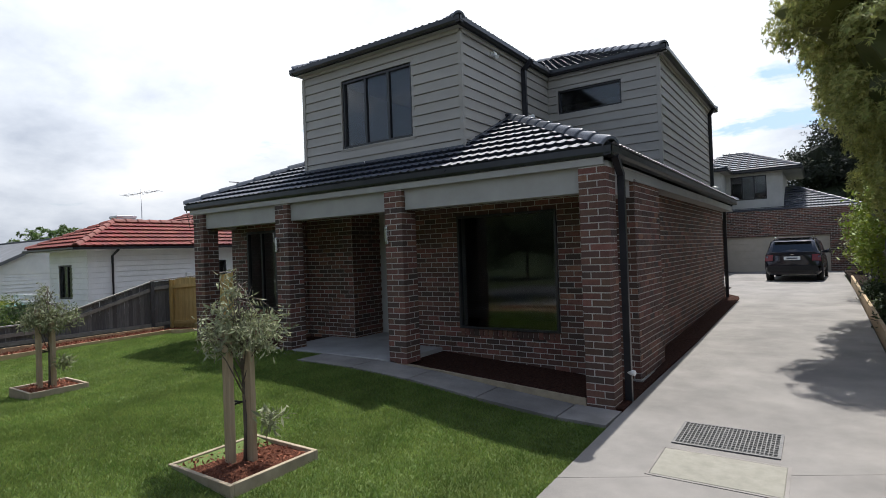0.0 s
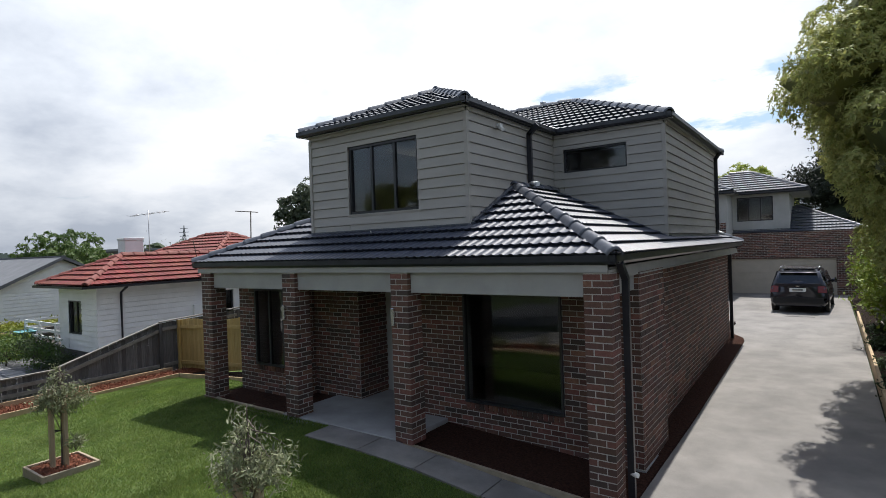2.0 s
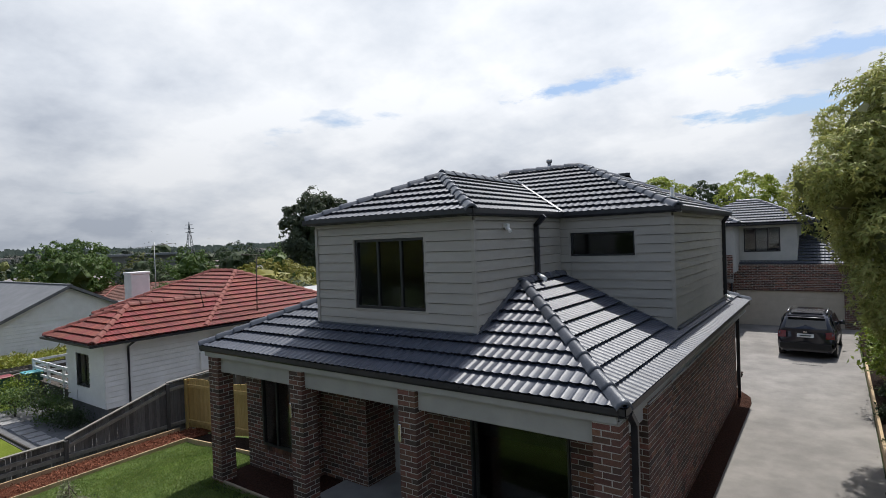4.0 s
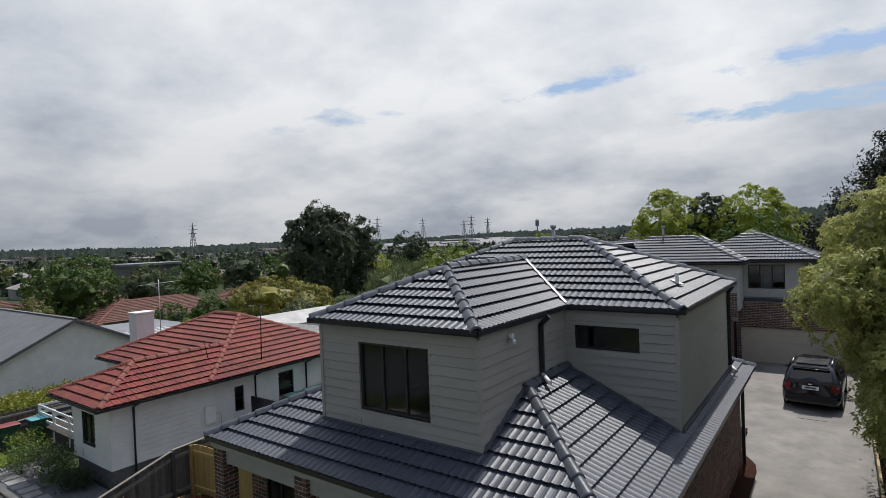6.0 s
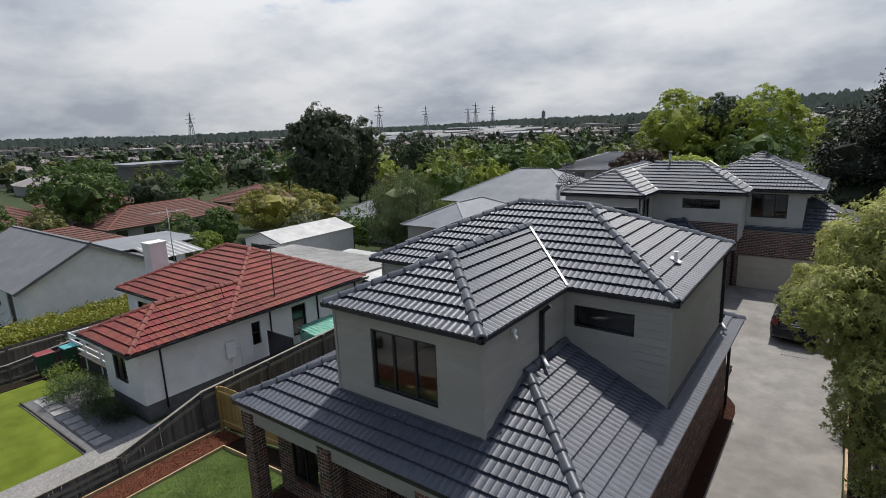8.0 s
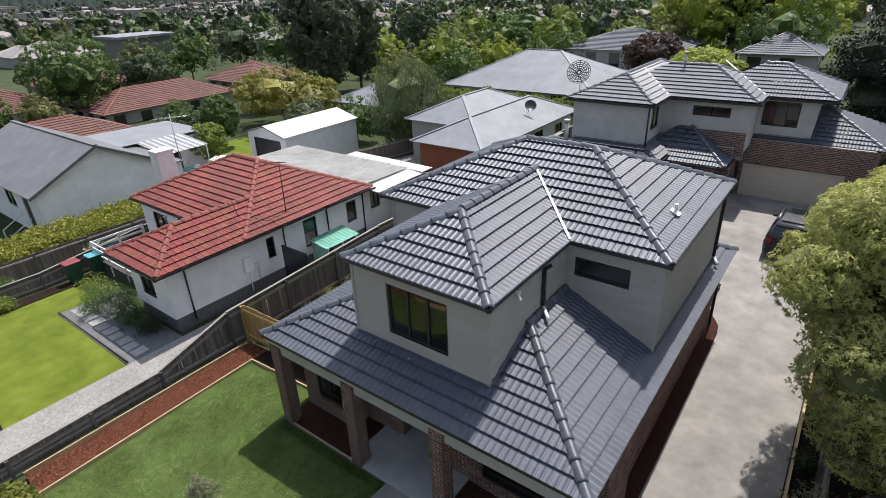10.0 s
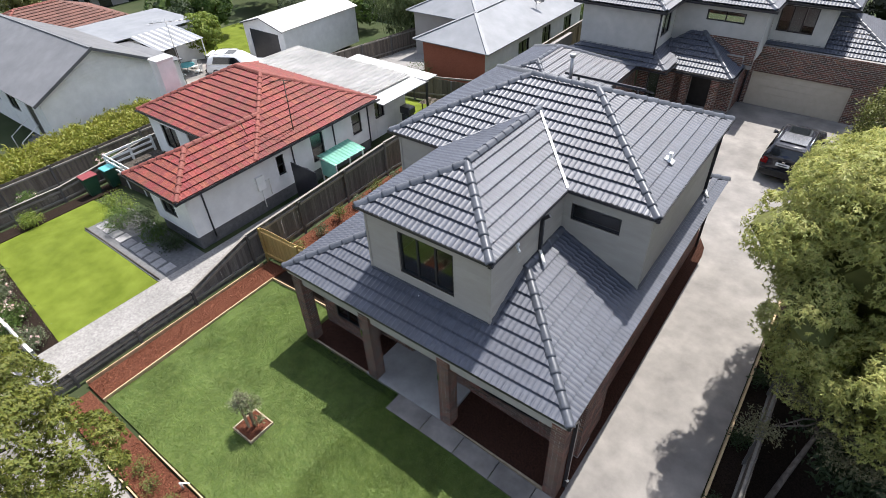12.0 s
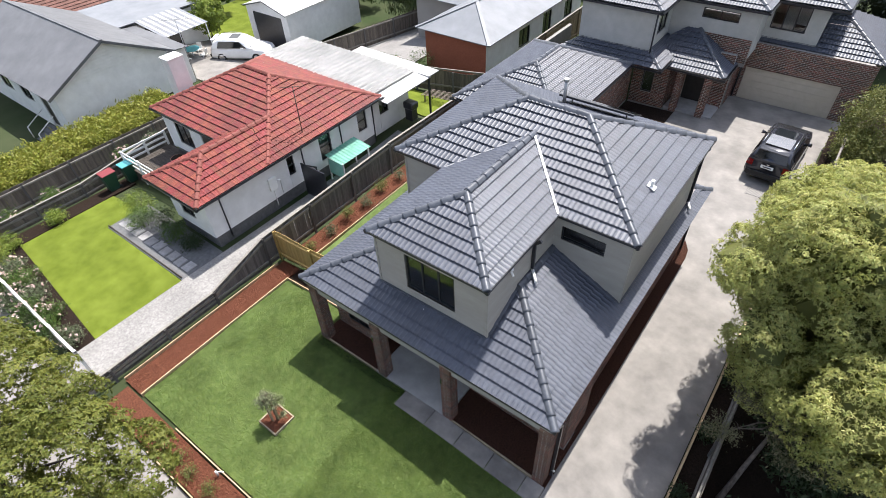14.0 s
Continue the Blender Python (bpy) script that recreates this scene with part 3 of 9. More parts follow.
def gutter_run(parent, points, mat, closed=False, size=0.10, wide=None):
    """A quad gutter along eaves, with its open top, one part for each straight run."""
    pts = [Vector(p) for p in points]
    n = len(pts) if closed else len(pts) - 1
    w = wide or size
    for k in range(n):
        a, b = pts[k], pts[(k + 1) % len(pts)]
        d = (b - a).normalized()
        out = Vector((d.y, -d.x, 0))
        prof = [(0.0, -size), (0.75 * w, -size), (w, -0.70 * size), (w, 0.0), (w - 0.012, 0.0), (w - 0.012, -0.62 * size), (0.7 * w, -size + 0.012), (0.012, -size + 0.012), (0.012, -0.02), (0.0, -0.02)]
        bm = bmesh.new()
        e0, e1 = a - d * w, b + d * w
        r0 = [bm.verts.new(e0 + out * u + Vector((0, 0, v))) for u, v in prof]
        r1 = [bm.verts.new(e1 + out * u + Vector((0, 0, v))) for u, v in prof]
        m = len(prof)
        for i in range(m):
            bm.faces.new((r0[i], r0[(i + 1) % m], r1[(i + 1) % m], r1[i]))
        bm.faces.new(r0[::-1])
        bm.faces.new(r1)
        part("gutter", bm, mat, parent)


# ---- walls ----
def holes_split(u0, u1, z0, z1, holes):
    """Cuts the rectangle into pieces round the openings (u0, z0, u1, z1)."""
    us = sorted({u0, u1, *[min(max(h[k], u0), u1) for h in holes for k in (0, 2)]})
    out = []
    for a, b in zip(us, us[1:]):
        mid = (a + b) / 2
        cuts = sorted([(max(h[1], z0), min(h[3], z1)) for h in holes if h[0] < mid < h[2]])
        z = z0
        for c0, c1 in cuts:
            if c0 > z + 1e-4:
                out.append((a, z, b, c0))
            z = max(z, c1)
        if z < z1 - 1e-4:
            out.append((a, z, b, z1))
    return out


def wall_core(parent, p, q, z0, z1, holes, mat, thick=0.20, name="wall"):
    """A wall behind its cladding, from p to q in plan; the outside is to the right of the way. Openings go through it."""
    p, q = Vector((*p, 0)), Vector((*q, 0))
    d = (q - p)
    length = d.length
    d.normalize()
    back = Vector((-d.y, d.x, 0))
    bm = bmesh.new()
    for a, za, b, zb in holes_split(0.004, length - 0.004, z0, z1, holes):
        ring = [p + d * a, p + d * b, p + d * b + back * thick, p + d * a + back * thick]
        poly_prism(bm, [(v.x, v.y) for v in ring], za, zb)
    bmesh.ops.remove_doubles(bm, verts=bm.verts[:], dist=0.0005)
    return part(name, bm, mat, parent)


def boards(parent, p, q, z0, z1, holes, mat, cover=0.18, proud=0.022, gap=0.013):
    """Lapped boards on a wall face from p to q, each its own piece, cut round the openings."""
    p, q = Vector((*p, 0)), Vector((*q, 0))
    d = q - p
    length = d.length
    d.normalize()
    out = Vector((d.y, -d.x, 0))
    z = z0
    while z < z1 - 0.02:
        zt = min(z + cover, z1)
        for a, za, b, zb in holes_split(0, length, z + gap, zt, holes):
            bm = bmesh.new()
            k0, k1 = proud * (1 - (za - z) / cover) + 0.004, proud * (1 - (zb - z) / cover) + 0.004
            v = []
            for e in (a, b):
                base = p + d * e
                v += [bm.verts.new(base + out * o + Vector((0, 0, h))) for o, h in ((0.001, za), (k0, za), (k1, zb), (0.001, zb))]
            for f in ((0, 1, 2, 3), (7, 6, 5, 4), (0, 4, 5, 1), (1, 5, 6, 2), (2, 6, 7, 3), (3, 7, 4, 0)):
                bm.faces.new([v[i] for i in f])
            part("weatherboard", bm, mat, parent)
        z += cover


BRICK_ME = {}


def brick_mesh(l, h, d, mat):
    key = (round(l, 3), round(h, 3), round(d, 3), mat.name)
    if key not in BRICK_ME:
        c = 0.004
        xs, zs = (0, c, l - c, l), (0, c, h - c, h)
        verts = [(c, 0, c), (l - c, 0, c), (l - c, 0, h - c), (c, 0, h - c), (0, c, 0), (l, c, 0), (l, c, h), (0, c, h), (0, d, 0), (l, d, 0), (l, d, h), (0, d, h)]
        faces = [(0, 1, 2, 3), (4, 5, 1, 0), (5, 6, 2, 1), (6, 7, 3, 2), (7, 4, 0, 3), (8, 9, 5, 4), (9, 10, 6, 5), (10, 11, 7, 6), (11, 8, 4, 7), (11, 10, 9, 8)]
        me = mesh_from("brick", verts, faces)
        me.materials.append(mat)
        BRICK_ME[key] = me
    return BRICK_ME[key]


def brick_face(parent, p, q, z0, z1, holes, single=None, proud=0.0105):
    """Brickwork in stretcher bond on a wall face from p to q (outside to the right of the way), over a mortar bed. single: a test
    (u, z) for bricks that are pieces of their own; the others are joined."""
    p, q = Vector((*p, 0)), Vector((*q, 0))
    d = q - p
    length = d.length
    d.normalize()
    out = Vector((d.y, -d.x, 0))
    bm = bmesh.new()
    for a, za, b, zb in holes_split(0, length, z0, z1, holes):
        r0, r1 = p + d * a, p + d * b
        ring = [r0 + out * 0.001, r0 + out * 0.006, r1 + out * 0.006, r1 + out * 0.001]
        poly_prism(bm, [(v.x, v.y) for v in ring], za, zb)
    bmesh.ops.remove_doubles(bm, verts=bm.verts[:], dist=0.0005)
    part("mortar_bed", bm, M["mortar"], parent)
    rot = Matrix(((d.x, -out.x, 0, 0), (d.y, -out.y, 0, 0), (0, 0, 1, 0), (0, 0, 0, 1)))
    verts, faces = [], []
    rng = random.Random(int(1000 * (p.x + 3 * p.y + 7 * z0)) & 0xffff)
    course, L, H = 0.0857, 0.240, 0.0737
    row = 0
    z = z0
    while z < z1 - 0.03:
        u = -0.12 * (row % 2)
        while u < length:
            a, b = max(u, 0.0), min(u + L - 0.012, length)
            zt = min(z + H, z1)
            segs = [(a, b)]
            for h0, g0, h1, g1 in holes:
                if g0 < (z + zt) / 2 < g1:
                    segs = [s for x, y in segs for s in ((x, min(y, h0 - 0.001)), (max(x, h1 + 0.001), y)) if s[1] - s[0] > 0.03]
            for x, y in segs:
                if y - x < 0.03:
                    continue
                pr = proud + rng.uniform(-0.002, 0.002)
                base = p + d * x + out * pr + Vector((0, 0, z))
                if single is not None and y - x > 0.227 and single(x, z):
                    piece("brick", brick_mesh(0.228, H, 0.013, M["brick"]), Matrix.Translation(base) @ rot, parent)
                    continue
                k = len(verts)
                c = 0.004
                l, hh = y - x, zt - z
                for lx, ly, lz in ((c, 0, c), (l - c, 0, c), (l - c, 0, hh - c), (c, 0, hh - c), (0, c, 0), (l, c, 0), (l, c, hh), (0, c, hh), (0, 0.012, 0), (l, 0.012, 0), (l, 0.012, hh), (0, 0.012, hh)):
                    verts.append(base + d * lx - out * ly + Vector((0, 0, lz)))
                faces += [tuple(k + i for i in f) for f in ((0, 1, 2, 3), (4, 5, 1, 0), (5, 6, 2, 1), (6, 7, 3, 2), (7, 4, 0, 3), (8, 9, 5, 4), (9, 10, 6, 5), (10, 11, 7, 6), (11, 8, 4, 7))]
            u += L
        z += course
        row += 1
    if verts:
        me = mesh_from("brickwork", verts, faces)
        me.materials.append(M["brick_j"])
        tagged(part("brickwork", me, None, parent), "brown bricks in stretcher bond", kind="stuff")


def brick_pillar(parent, x, y, z0, z1, size=0.35):
    """A pillar of whole bricks laid in a pinwheel, course by course, round a mortar core. x, y: its least corner."""
    pil = part("brick_pillar", B((x + 0.004, y + 0.004, z0, x + size - 0.004, y + size - 0.004, z1)), M["mortar"], parent)
    me = brick_mesh(0.228, 0.0737, 0.108, M["brick"])
    n = int(round((z1 - z0) / 0.0857))
    step = (z1 - z0) / n
    for k in range(n):
        z = z0 + k * step
        for c in range(4):
            m = Matrix.Translation((x + size / 2, y + size / 2, z)) @ Matrix.Rotation(c * math.pi / 2, 4, "Z")
            off = -size / 2 if k % 2 == 0 else size / 2 - 0.228
            jig = 0.0015 * math.sin(37.0 * k + 11.0 * c)
            piece("brick", me, m @ Matrix.Translation((off, -size / 2 + jig, 0)), pil)
    return pil


def window(parent, p, q, z0, z1, mullions=(), transoms=(), name="window", depth=0.08, bar=0.05, trim=None, glass=None):
    """An aluminium window in an opening from p to q (outside to the right): outer frame, bars, and a pane in each light."""
    p, q = Vector((*p, 0)), Vector((*q, 0))
    d = q - p
    length = d.length
    d.normalize()
    out = Vector((d.y, -d.x, 0))
    glass = glass or M["glass"]

    def seg(u0, a, u1, b, o0, o1, mat, nm, par):
        bm = bmesh.new()
        ring = [p + d * u0 + out * o1, p + d * u1 + out * o1, p + d * u1 + out * o0, p + d * u0 + out * o0]
        poly_prism(bm, [(v.x, v.y) for v in ring], a, b)
        return part(nm, bm, mat, par)

    bm = bmesh.new()
    for u0, a, u1, b in ((0, z0, bar, z1), (length - bar, z0, length, z1), (bar, z0, length - bar, z0 + bar), (bar, z1 - bar, length - bar, z1)):
        ring = [p + d * u0, p + d * u1, p + d * u1 - out * depth, p + d * u0 - out * depth]
        poly_prism(bm, [(v.x, v.y) for v in ring], a, b)
    bmesh.ops.recalc_face_normals(bm, faces=bm.faces[:])
    w = part(name, bm, M["alu"], parent)
    us = [bar] + [m * length for m in mullions] + [length - bar]
    zs = [z0 + bar] + [z0 + t * (z1 - z0) for t in transoms] + [z1 - bar]
    for u in us[1:-1]:
        seg(u - bar / 2, z0 + bar, u + bar / 2, z1 - bar, -depth + 0.01, -0.012, M["alu"], "mullion", w)
    for z in zs[1:-1]:
        seg(bar, z - bar / 2, length - bar, z + bar / 2, -depth + 0.012, -0.014, M["alu"], "transom", w)
    for a, b in zip(us, us[1:]):
        for za, zb in zip(zs, zs[1:]):
            g = seg(a - 0.01, za - 0.01, b + 0.01, zb + 0.01, -0.048, -0.042, glass, "pane", w)
            g.visible_shadow = False
    if trim is not None:
        t = 0.05
        for u0, a, u1, b in ((-t, z0 - t, 0, z1 + t), (length, z0 - t, length + t, z1 + t), (0, z1, length, z1 + t), (0, z0 - t, length, z0)):
            seg(u0, a, u1, b, 0.002, 0.034, trim, "trim", w)
    return w


def fascia(parent, x0, y0, x1, y1, z0, z1, mat, thick=0.02):
    for b in ((x0, y0, z0, x1, y0 + thick, z1), (x0, y1 - thick, z0, x1, y1, z1), (x0, y0 + thick, z0, x0 + thick, y1 - thick, z1), (x1 - thick, y0 + thick, z0, x1, y1 - thick, z1)):
        part("fascia", B(b), mat, parent)

# ---- ground ----
def drive_z(y):
    """The drive climbs gently from the street to the rear house."""
    return -0.2 + 0.031 * min(max(y, -9.0), 13.55)


def ground_z(x, y):
    z = -1.5 * smoothstep(-20.5, -34, x)
    z += -0.9 * smoothstep(-12.8, -16, x) * smoothstep(12.5, 20, y)
    z += 0.2 * smoothstep(2, 17, y) * smoothstep(-7, -1, x)
    z += (drive_z(y) - 0.2 * smoothstep(2, 17, y) * smoothstep(-7, -1, x)) * smoothstep(-4.5, 0.1, x) * smoothstep(30, 14, x)
    z += 0.10 * smoothstep(-0.3, -3.2, x) * smoothstep(-14, -12.6, x) * smoothstep(-3.2, -0.9, y)
    z -= 0.2 * smoothstep(-5, -9, x) * smoothstep(-16.5, -13.4, x) * smoothstep(9, 2.5, y) * max(smoothstep(0, -3, y), smoothstep(-10, -12, x))
    z -= 0.35 * smoothstep(-13.4, -15.2, x) * smoothstep(16, 9, y)
    r = math.hypot(x, y - 5)
    a = math.atan2(y - 5, x)
    z += -3.0 * smoothstep(45, 260, r)
    hills = 7 + 34 * smoothstep(2.02, 1.55, a) + 4 * smoothstep(2.75, 2.3, a) + 3 * math.sin(7.3 * a) + 2.5 * math.sin(15.1 * a + 2)
    z += hills * smoothstep(420, 1500, r) + 7 * smoothstep(1500, 2600, r)
    return z


def ground_sheet():
    radii = [0, 2, 4, 6, 8, 10, 12, 14, 16, 18, 20, 22, 24, 26, 28, 30, 33, 36, 40, 45, 50, 58, 66, 76, 90, 110, 135, 165, 200, 250, 310, 400, 500, 620, 760, 920, 1100, 1300, 1500, 1750, 2050, 2400, 2900]
    seg = 144
    verts, faces = [(-5, 5, ground_z(-5, 5) - 0.07)], []
    for r in radii[1:]:
        for k in range(seg):
            a = 2 * math.pi * k / seg
            x, y = -5 + r * math.cos(a), 5 + r * math.sin(a)
            verts.append((x, y, ground_z(x, y) - 0.07))
    for k in range(seg):
        faces.append((0, 1 + k, 1 + (k + 1) % seg))
    for i in range(len(radii) - 2):
        for k in range(seg):
            a, b = 1 + i * seg + k, 1 + i * seg + (k + 1) % seg
            faces.append((a, a + seg, b + seg, b))
    return mesh_from("ground", verts, faces, True)


solo("ground", ground_sheet(), M["ground"], "rough suburban ground with grass and soil reaching the hills", "ground", kind="structure")


def patch(name, x0, y0, x1, y1, mat, label, category, lift=0.0, thick=0.25, step=0.75, slant=0.0, kind="structure"):
    """A slab of ground that follows the terrain; its front edge moves by slant along its length."""
    nx, ny = max(1, round((x1 - x0) / step)), max(1, round((y1 - y0) / step))
    bm = bmesh.new()
    at = lambda i, j: (x0 + (x1 - x0) * i / nx, y0 + (y1 - y0) * j / ny + slant * (i / nx) * (1 - j / ny))
    g = [[bm.verts.new((*at(i, j), ground_z(*at(i, j)) + lift)) for i in range(nx + 1)] for j in range(ny + 1)]
    for j in range(ny):
        for i in range(nx):
            bm.faces.new((g[j][i], g[j][i + 1], g[j + 1][i + 1], g[j + 1][i]))
    bd = [e for e in bm.edges if e.is_boundary]
    r = bmesh.ops.extrude_edge_only(bm, edges=bd)
    for v in r["geom"]:
        if isinstance(v, bmesh.types.BMVert):
            v.co.z -= thick
    return solo(name, bm, mat, label, category, kind=kind)


# front yard of the house
patch("lawn", -12.25, -0.3, -8.95, 1.24, M["grass"], "green lawn beside the porch pillar", "lawn", step=0.5)
patch("lawn", -12.25, -5.15, 0.09, -0.3, M["grass"], "close-mown green front lawn of buffalo grass", "lawn", lift=0.0, step=0.5)
patch("side_lawn", -12.3, 1.92, -9.2, 16, M["grass"], "narrow strip of green lawn beside the house", "lawn", lift=0.0)


def drive_left(y):
    """The drive's left edge beside the garden bed."""
    if y < 11.2:
        return 0.10 + 0.06 * smoothstep(0.5, 5.0, y)
    if y < 12.6:
        return 0.16 - 0.58 * smoothstep(11.2, 12.6, y)
    return -0.42 if y < 14.5 else -4.2


def drive_slab(y0, y1, x1, left=None, skew=(0.0, 0.0)):
    bm = bmesh.new()
    n = max(1, round((y1 - y0) / 0.3))
    rows = []
    for j in range(n + 1):
        y = y0 + (y1 - y0) * j / n
        x0 = drive_left(y) if left is None else left
        k = skew[0] * (1 - j / n) + skew[1] * j / n
        rows.append([bm.verts.new((x, y + k * (x - 1.4), (drive_z(y + k * (x - 1.4)) if left is None else ground_z(x, y)) + 0.02)) for x in (x0, x0 * 0.66 + x1 * 0.34, x0 * 0.33 + x1 * 0.67, x1)])
    for j in range(n):
        for i in range(3):
            bm.faces.new((rows[j][i], rows[j][i + 1], rows[j + 1][i + 1], rows[j + 1][i]))
    bd = [e for e in bm.edges if e.is_boundary]
    r = bmesh.ops.extrude_edge_only(bm, edges=bd)
    for v in r["geom"]:
        if isinstance(v, bmesh.types.BMVert):
            v.co.z -= 0.2
    return bm


driveway = thing("driveway", (1.6, 5, 0), "long grey concrete driveway with tree shade and faint stains", "driveway", kind="structure")
for y0, y1, skew in ((-16, -9.01, (0, 0)), (-9, -1.31, (0, 0.55)), (-1.3, 14.494, (0.55, 0)), (14.497, 22.09, (0, 0)), (22.1, 25.3, (0, 0))):
    part("concrete_panel", drive_slab(y0 + 0.003, y1 + 0.006, 2.89 if y0 < 17 else 3.2, skew=skew), M["concrete"], driveway)
part("concrete_panel", drive_slab(19.0, 25.3, -4.21, left=-5.3), M["concrete"], driveway)

# garden bed along the side wall, with a rounded end
bm = bmesh.new()
rows = []
for y in [0.02, 0.355, 0.36, 1.25, 1.26] + [1.5 + 0.5 * k for k in range(21)] + [11.75, 12.0, 12.2, 12.4, 12.6, 12.8, 12.95]:
    x0 = -0.02 if y < 0.36 else (-0.35 if y < 1.26 else -0.29)
    if y > 11.55:
        x0 = -0.46
    z = ground_z(-0.3, y) + 0.035
    rows.append([bm.verts.new((x0, y, z)), bm.verts.new((max(drive_left(y) - 0.004, x0 + 0.01), y, z)), bm.verts.new((x0, y, z - 0.2)), bm.verts.new((max(drive_left(y) - 0.004, x0 + 0.01), y, z - 0.2))])
for r0, r1 in zip(rows, rows[1:]):
    bm.faces.new((r0[0], r0[1], r1[1], r1[0]))
    bm.faces.new((r0[1], r0[3], r1[3], r1[1]))
    bm.faces.new((r0[2], r0[0], r1[0], r1[2]))
bm.faces.new((rows[0][0], rows[0][2], rows[0][3], rows[0][1]))
bm.faces.new((rows[-1][0], rows[-1][1], rows[-1][3], rows[-1][2]))
solo("side_garden_bed", bm, M["brown_mulch"], "dark brown mulch strip beside the brick side wall", "garden bed", kind="structure")
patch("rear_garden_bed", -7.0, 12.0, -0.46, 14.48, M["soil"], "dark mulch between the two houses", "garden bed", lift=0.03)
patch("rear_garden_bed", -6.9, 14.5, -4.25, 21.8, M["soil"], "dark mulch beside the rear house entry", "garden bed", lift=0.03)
# mulch beds round the lawn
patch("mulch_bed", -13.27, -5.2, -12.32, 1.9, M["mulch"], "red wood mulch bed along the old fence", "garden bed", lift=0.03, step=0.4)
patch("mulch_bed", -13.4, 2.15, -12.42, 16, M["mulch"], "red wood mulch bed with young shrubs beside the side fence", "garden bed", lift=0.03)
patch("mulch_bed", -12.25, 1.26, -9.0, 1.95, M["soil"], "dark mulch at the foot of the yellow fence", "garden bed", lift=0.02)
patch("mulch_bed", -13.0, -6.15, 0.06, -5.28, M["mulch"], "red wood mulch bed along the front boundary", "garden bed", lift=0.03, step=0.4)
patch("footpath", -40, -9.2, 0.06, -6.25, M["concrete"], "pale concrete footpath and crossover along the street", "footpath", lift=0.0, step=1.2)
patch("footpath", 2.9, -9.2, 30, -7.6, M["concrete"], "pale concrete footpath along the street", "footpath", lift=0.0, step=1.2)
patch("street", -60, -19, 40, -11, M["asphalt"], "dark grey asphalt street", "road", lift=-0.03, step=3)


def edging(rows, label, h=0.09, w=0.035, mat="pine", top=0.10):
    e = thing("timber_edging", rows[0][0] + (0,), label, "edging", kind="structure")
    for a, b in rows:
        za, zb = ground_z(*a) + top - h / 2, ground_z(*b) + top - h / 2
        part("board", bars(((*a, za), (*b, zb), w, h + 0.1)), M[mat], e)
    return e


edging([((-12.28, -5.2), (-12.28, 1.25)), ((-12.28, 1.25), (-9.3, 1.25))], "pale treated pine edging between lawn and mulch", top=0.055)
edging([((-10.2, -5.22), (-4.5, -5.22)), ((-4.5, -5.22), (0.07, -5.22)), ((-10.3, -6.2), (-4.5, -6.2)), ((-4.5, -6.2), (0.07, -6.2))], "pale treated pine edging round the front mulch bed", top=0.055)
edging([((-12.36, 2.1), (-12.36, 15.9))], "pale treated pine edging of the side lawn", top=0.055)
edging([((-13.3, -5.2), (-13.3, 1.6))], "pale pine plinth board under the old fence", top=0.10)
edging([((2.95, -4.0), (2.95, 1.9)), ((2.95, 1.9), (2.95, 7.0)), ((2.95, 7.0), (2.95, 16.5))], "low timber sleeper wall along the driveway", h=0.22, w=0.06, top=0.24)
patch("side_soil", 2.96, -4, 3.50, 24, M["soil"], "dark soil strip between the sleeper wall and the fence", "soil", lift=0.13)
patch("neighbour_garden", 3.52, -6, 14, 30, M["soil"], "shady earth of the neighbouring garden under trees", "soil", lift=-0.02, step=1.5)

# porch floor and path
porch = thing("porch_floor", (-4.9, 0.7, 0), "pale concrete porch slab at the front door", "porch", kind="structure")
part("slab", B((-6.34, 0.0, -0.1, -3.42, 2.4, 0.135), bevel=0.008), M["slab"], porch)
def sloping_strip(x0, x1, y0, y1, za, zb):
    """A bed or board that falls with the ground from x0 to x1."""
    bm = bmesh.new()
    lo, hi = [], []
    for x, y, z in ((x0, y0, za), (x1, y0, zb), (x1, y1, zb), (x0, y1, za)):
        lo.append(bm.verts.new((x, y, z - 0.3)))
        hi.append(bm.verts.new((x, y, z)))
    bm.faces.new(hi)
    bm.faces.new(lo[::-1])
    for k in range(4):
        bm.faces.new((lo[k], lo[(k + 1) % 4], hi[(k + 1) % 4], hi[k]))
    return bm


for x0, x1, za, zb in ((-9.0, -6.36, 0.10, 0.10), (-3.40, -0.36, 0.07, -0.13)):
    solo("porch_garden_bed", sloping_strip(x0, x1, 0.06, 2.0, za, zb), M["brown_mulch"], "dark mulch bed under the porch roof", "garden bed", kind="structure")
    solo("bed_edging", sloping_strip(x0, x1, 0.01, 0.055, za + 0.04, zb + 0.04), M["box_pine"], "pale timber edging of the porch garden bed", "edging", kind="structure")
path = thing("garden_path", (-2.5, -0.5, 0), "stained concrete stepping path in front of the porch", "path", kind="structure")
xs = [-5.03, -3.82, -2.71, -1.60, -0.50, 0.09]
for a, b in zip(xs, xs[1:]):
    ya, yb, far = -0.60, -0.60, -0.006
    za, zb = ground_z(a, -0.3) + 0.03, ground_z(b, -0.3) + 0.03
    bm = bmesh.new()
    ring = [(a + 0.011, ya, za), (b - 0.011, yb, zb), (b - 0.011, far, zb), (a + 0.011, far, za)]
    hi = [bm.verts.new(p) for p in ring]
    lo = [bm.verts.new((p[0], p[1], p[2] - 0.12)) for p in ring]
    bm.faces.new(hi)
    bm.faces.new(lo[::-1])
    for i in range(4):
        bm.faces.new((lo[i], lo[(i + 1) % 4], hi[(i + 1) % 4], hi[i]))
    part("concrete_panel", bm, M["path"], path)

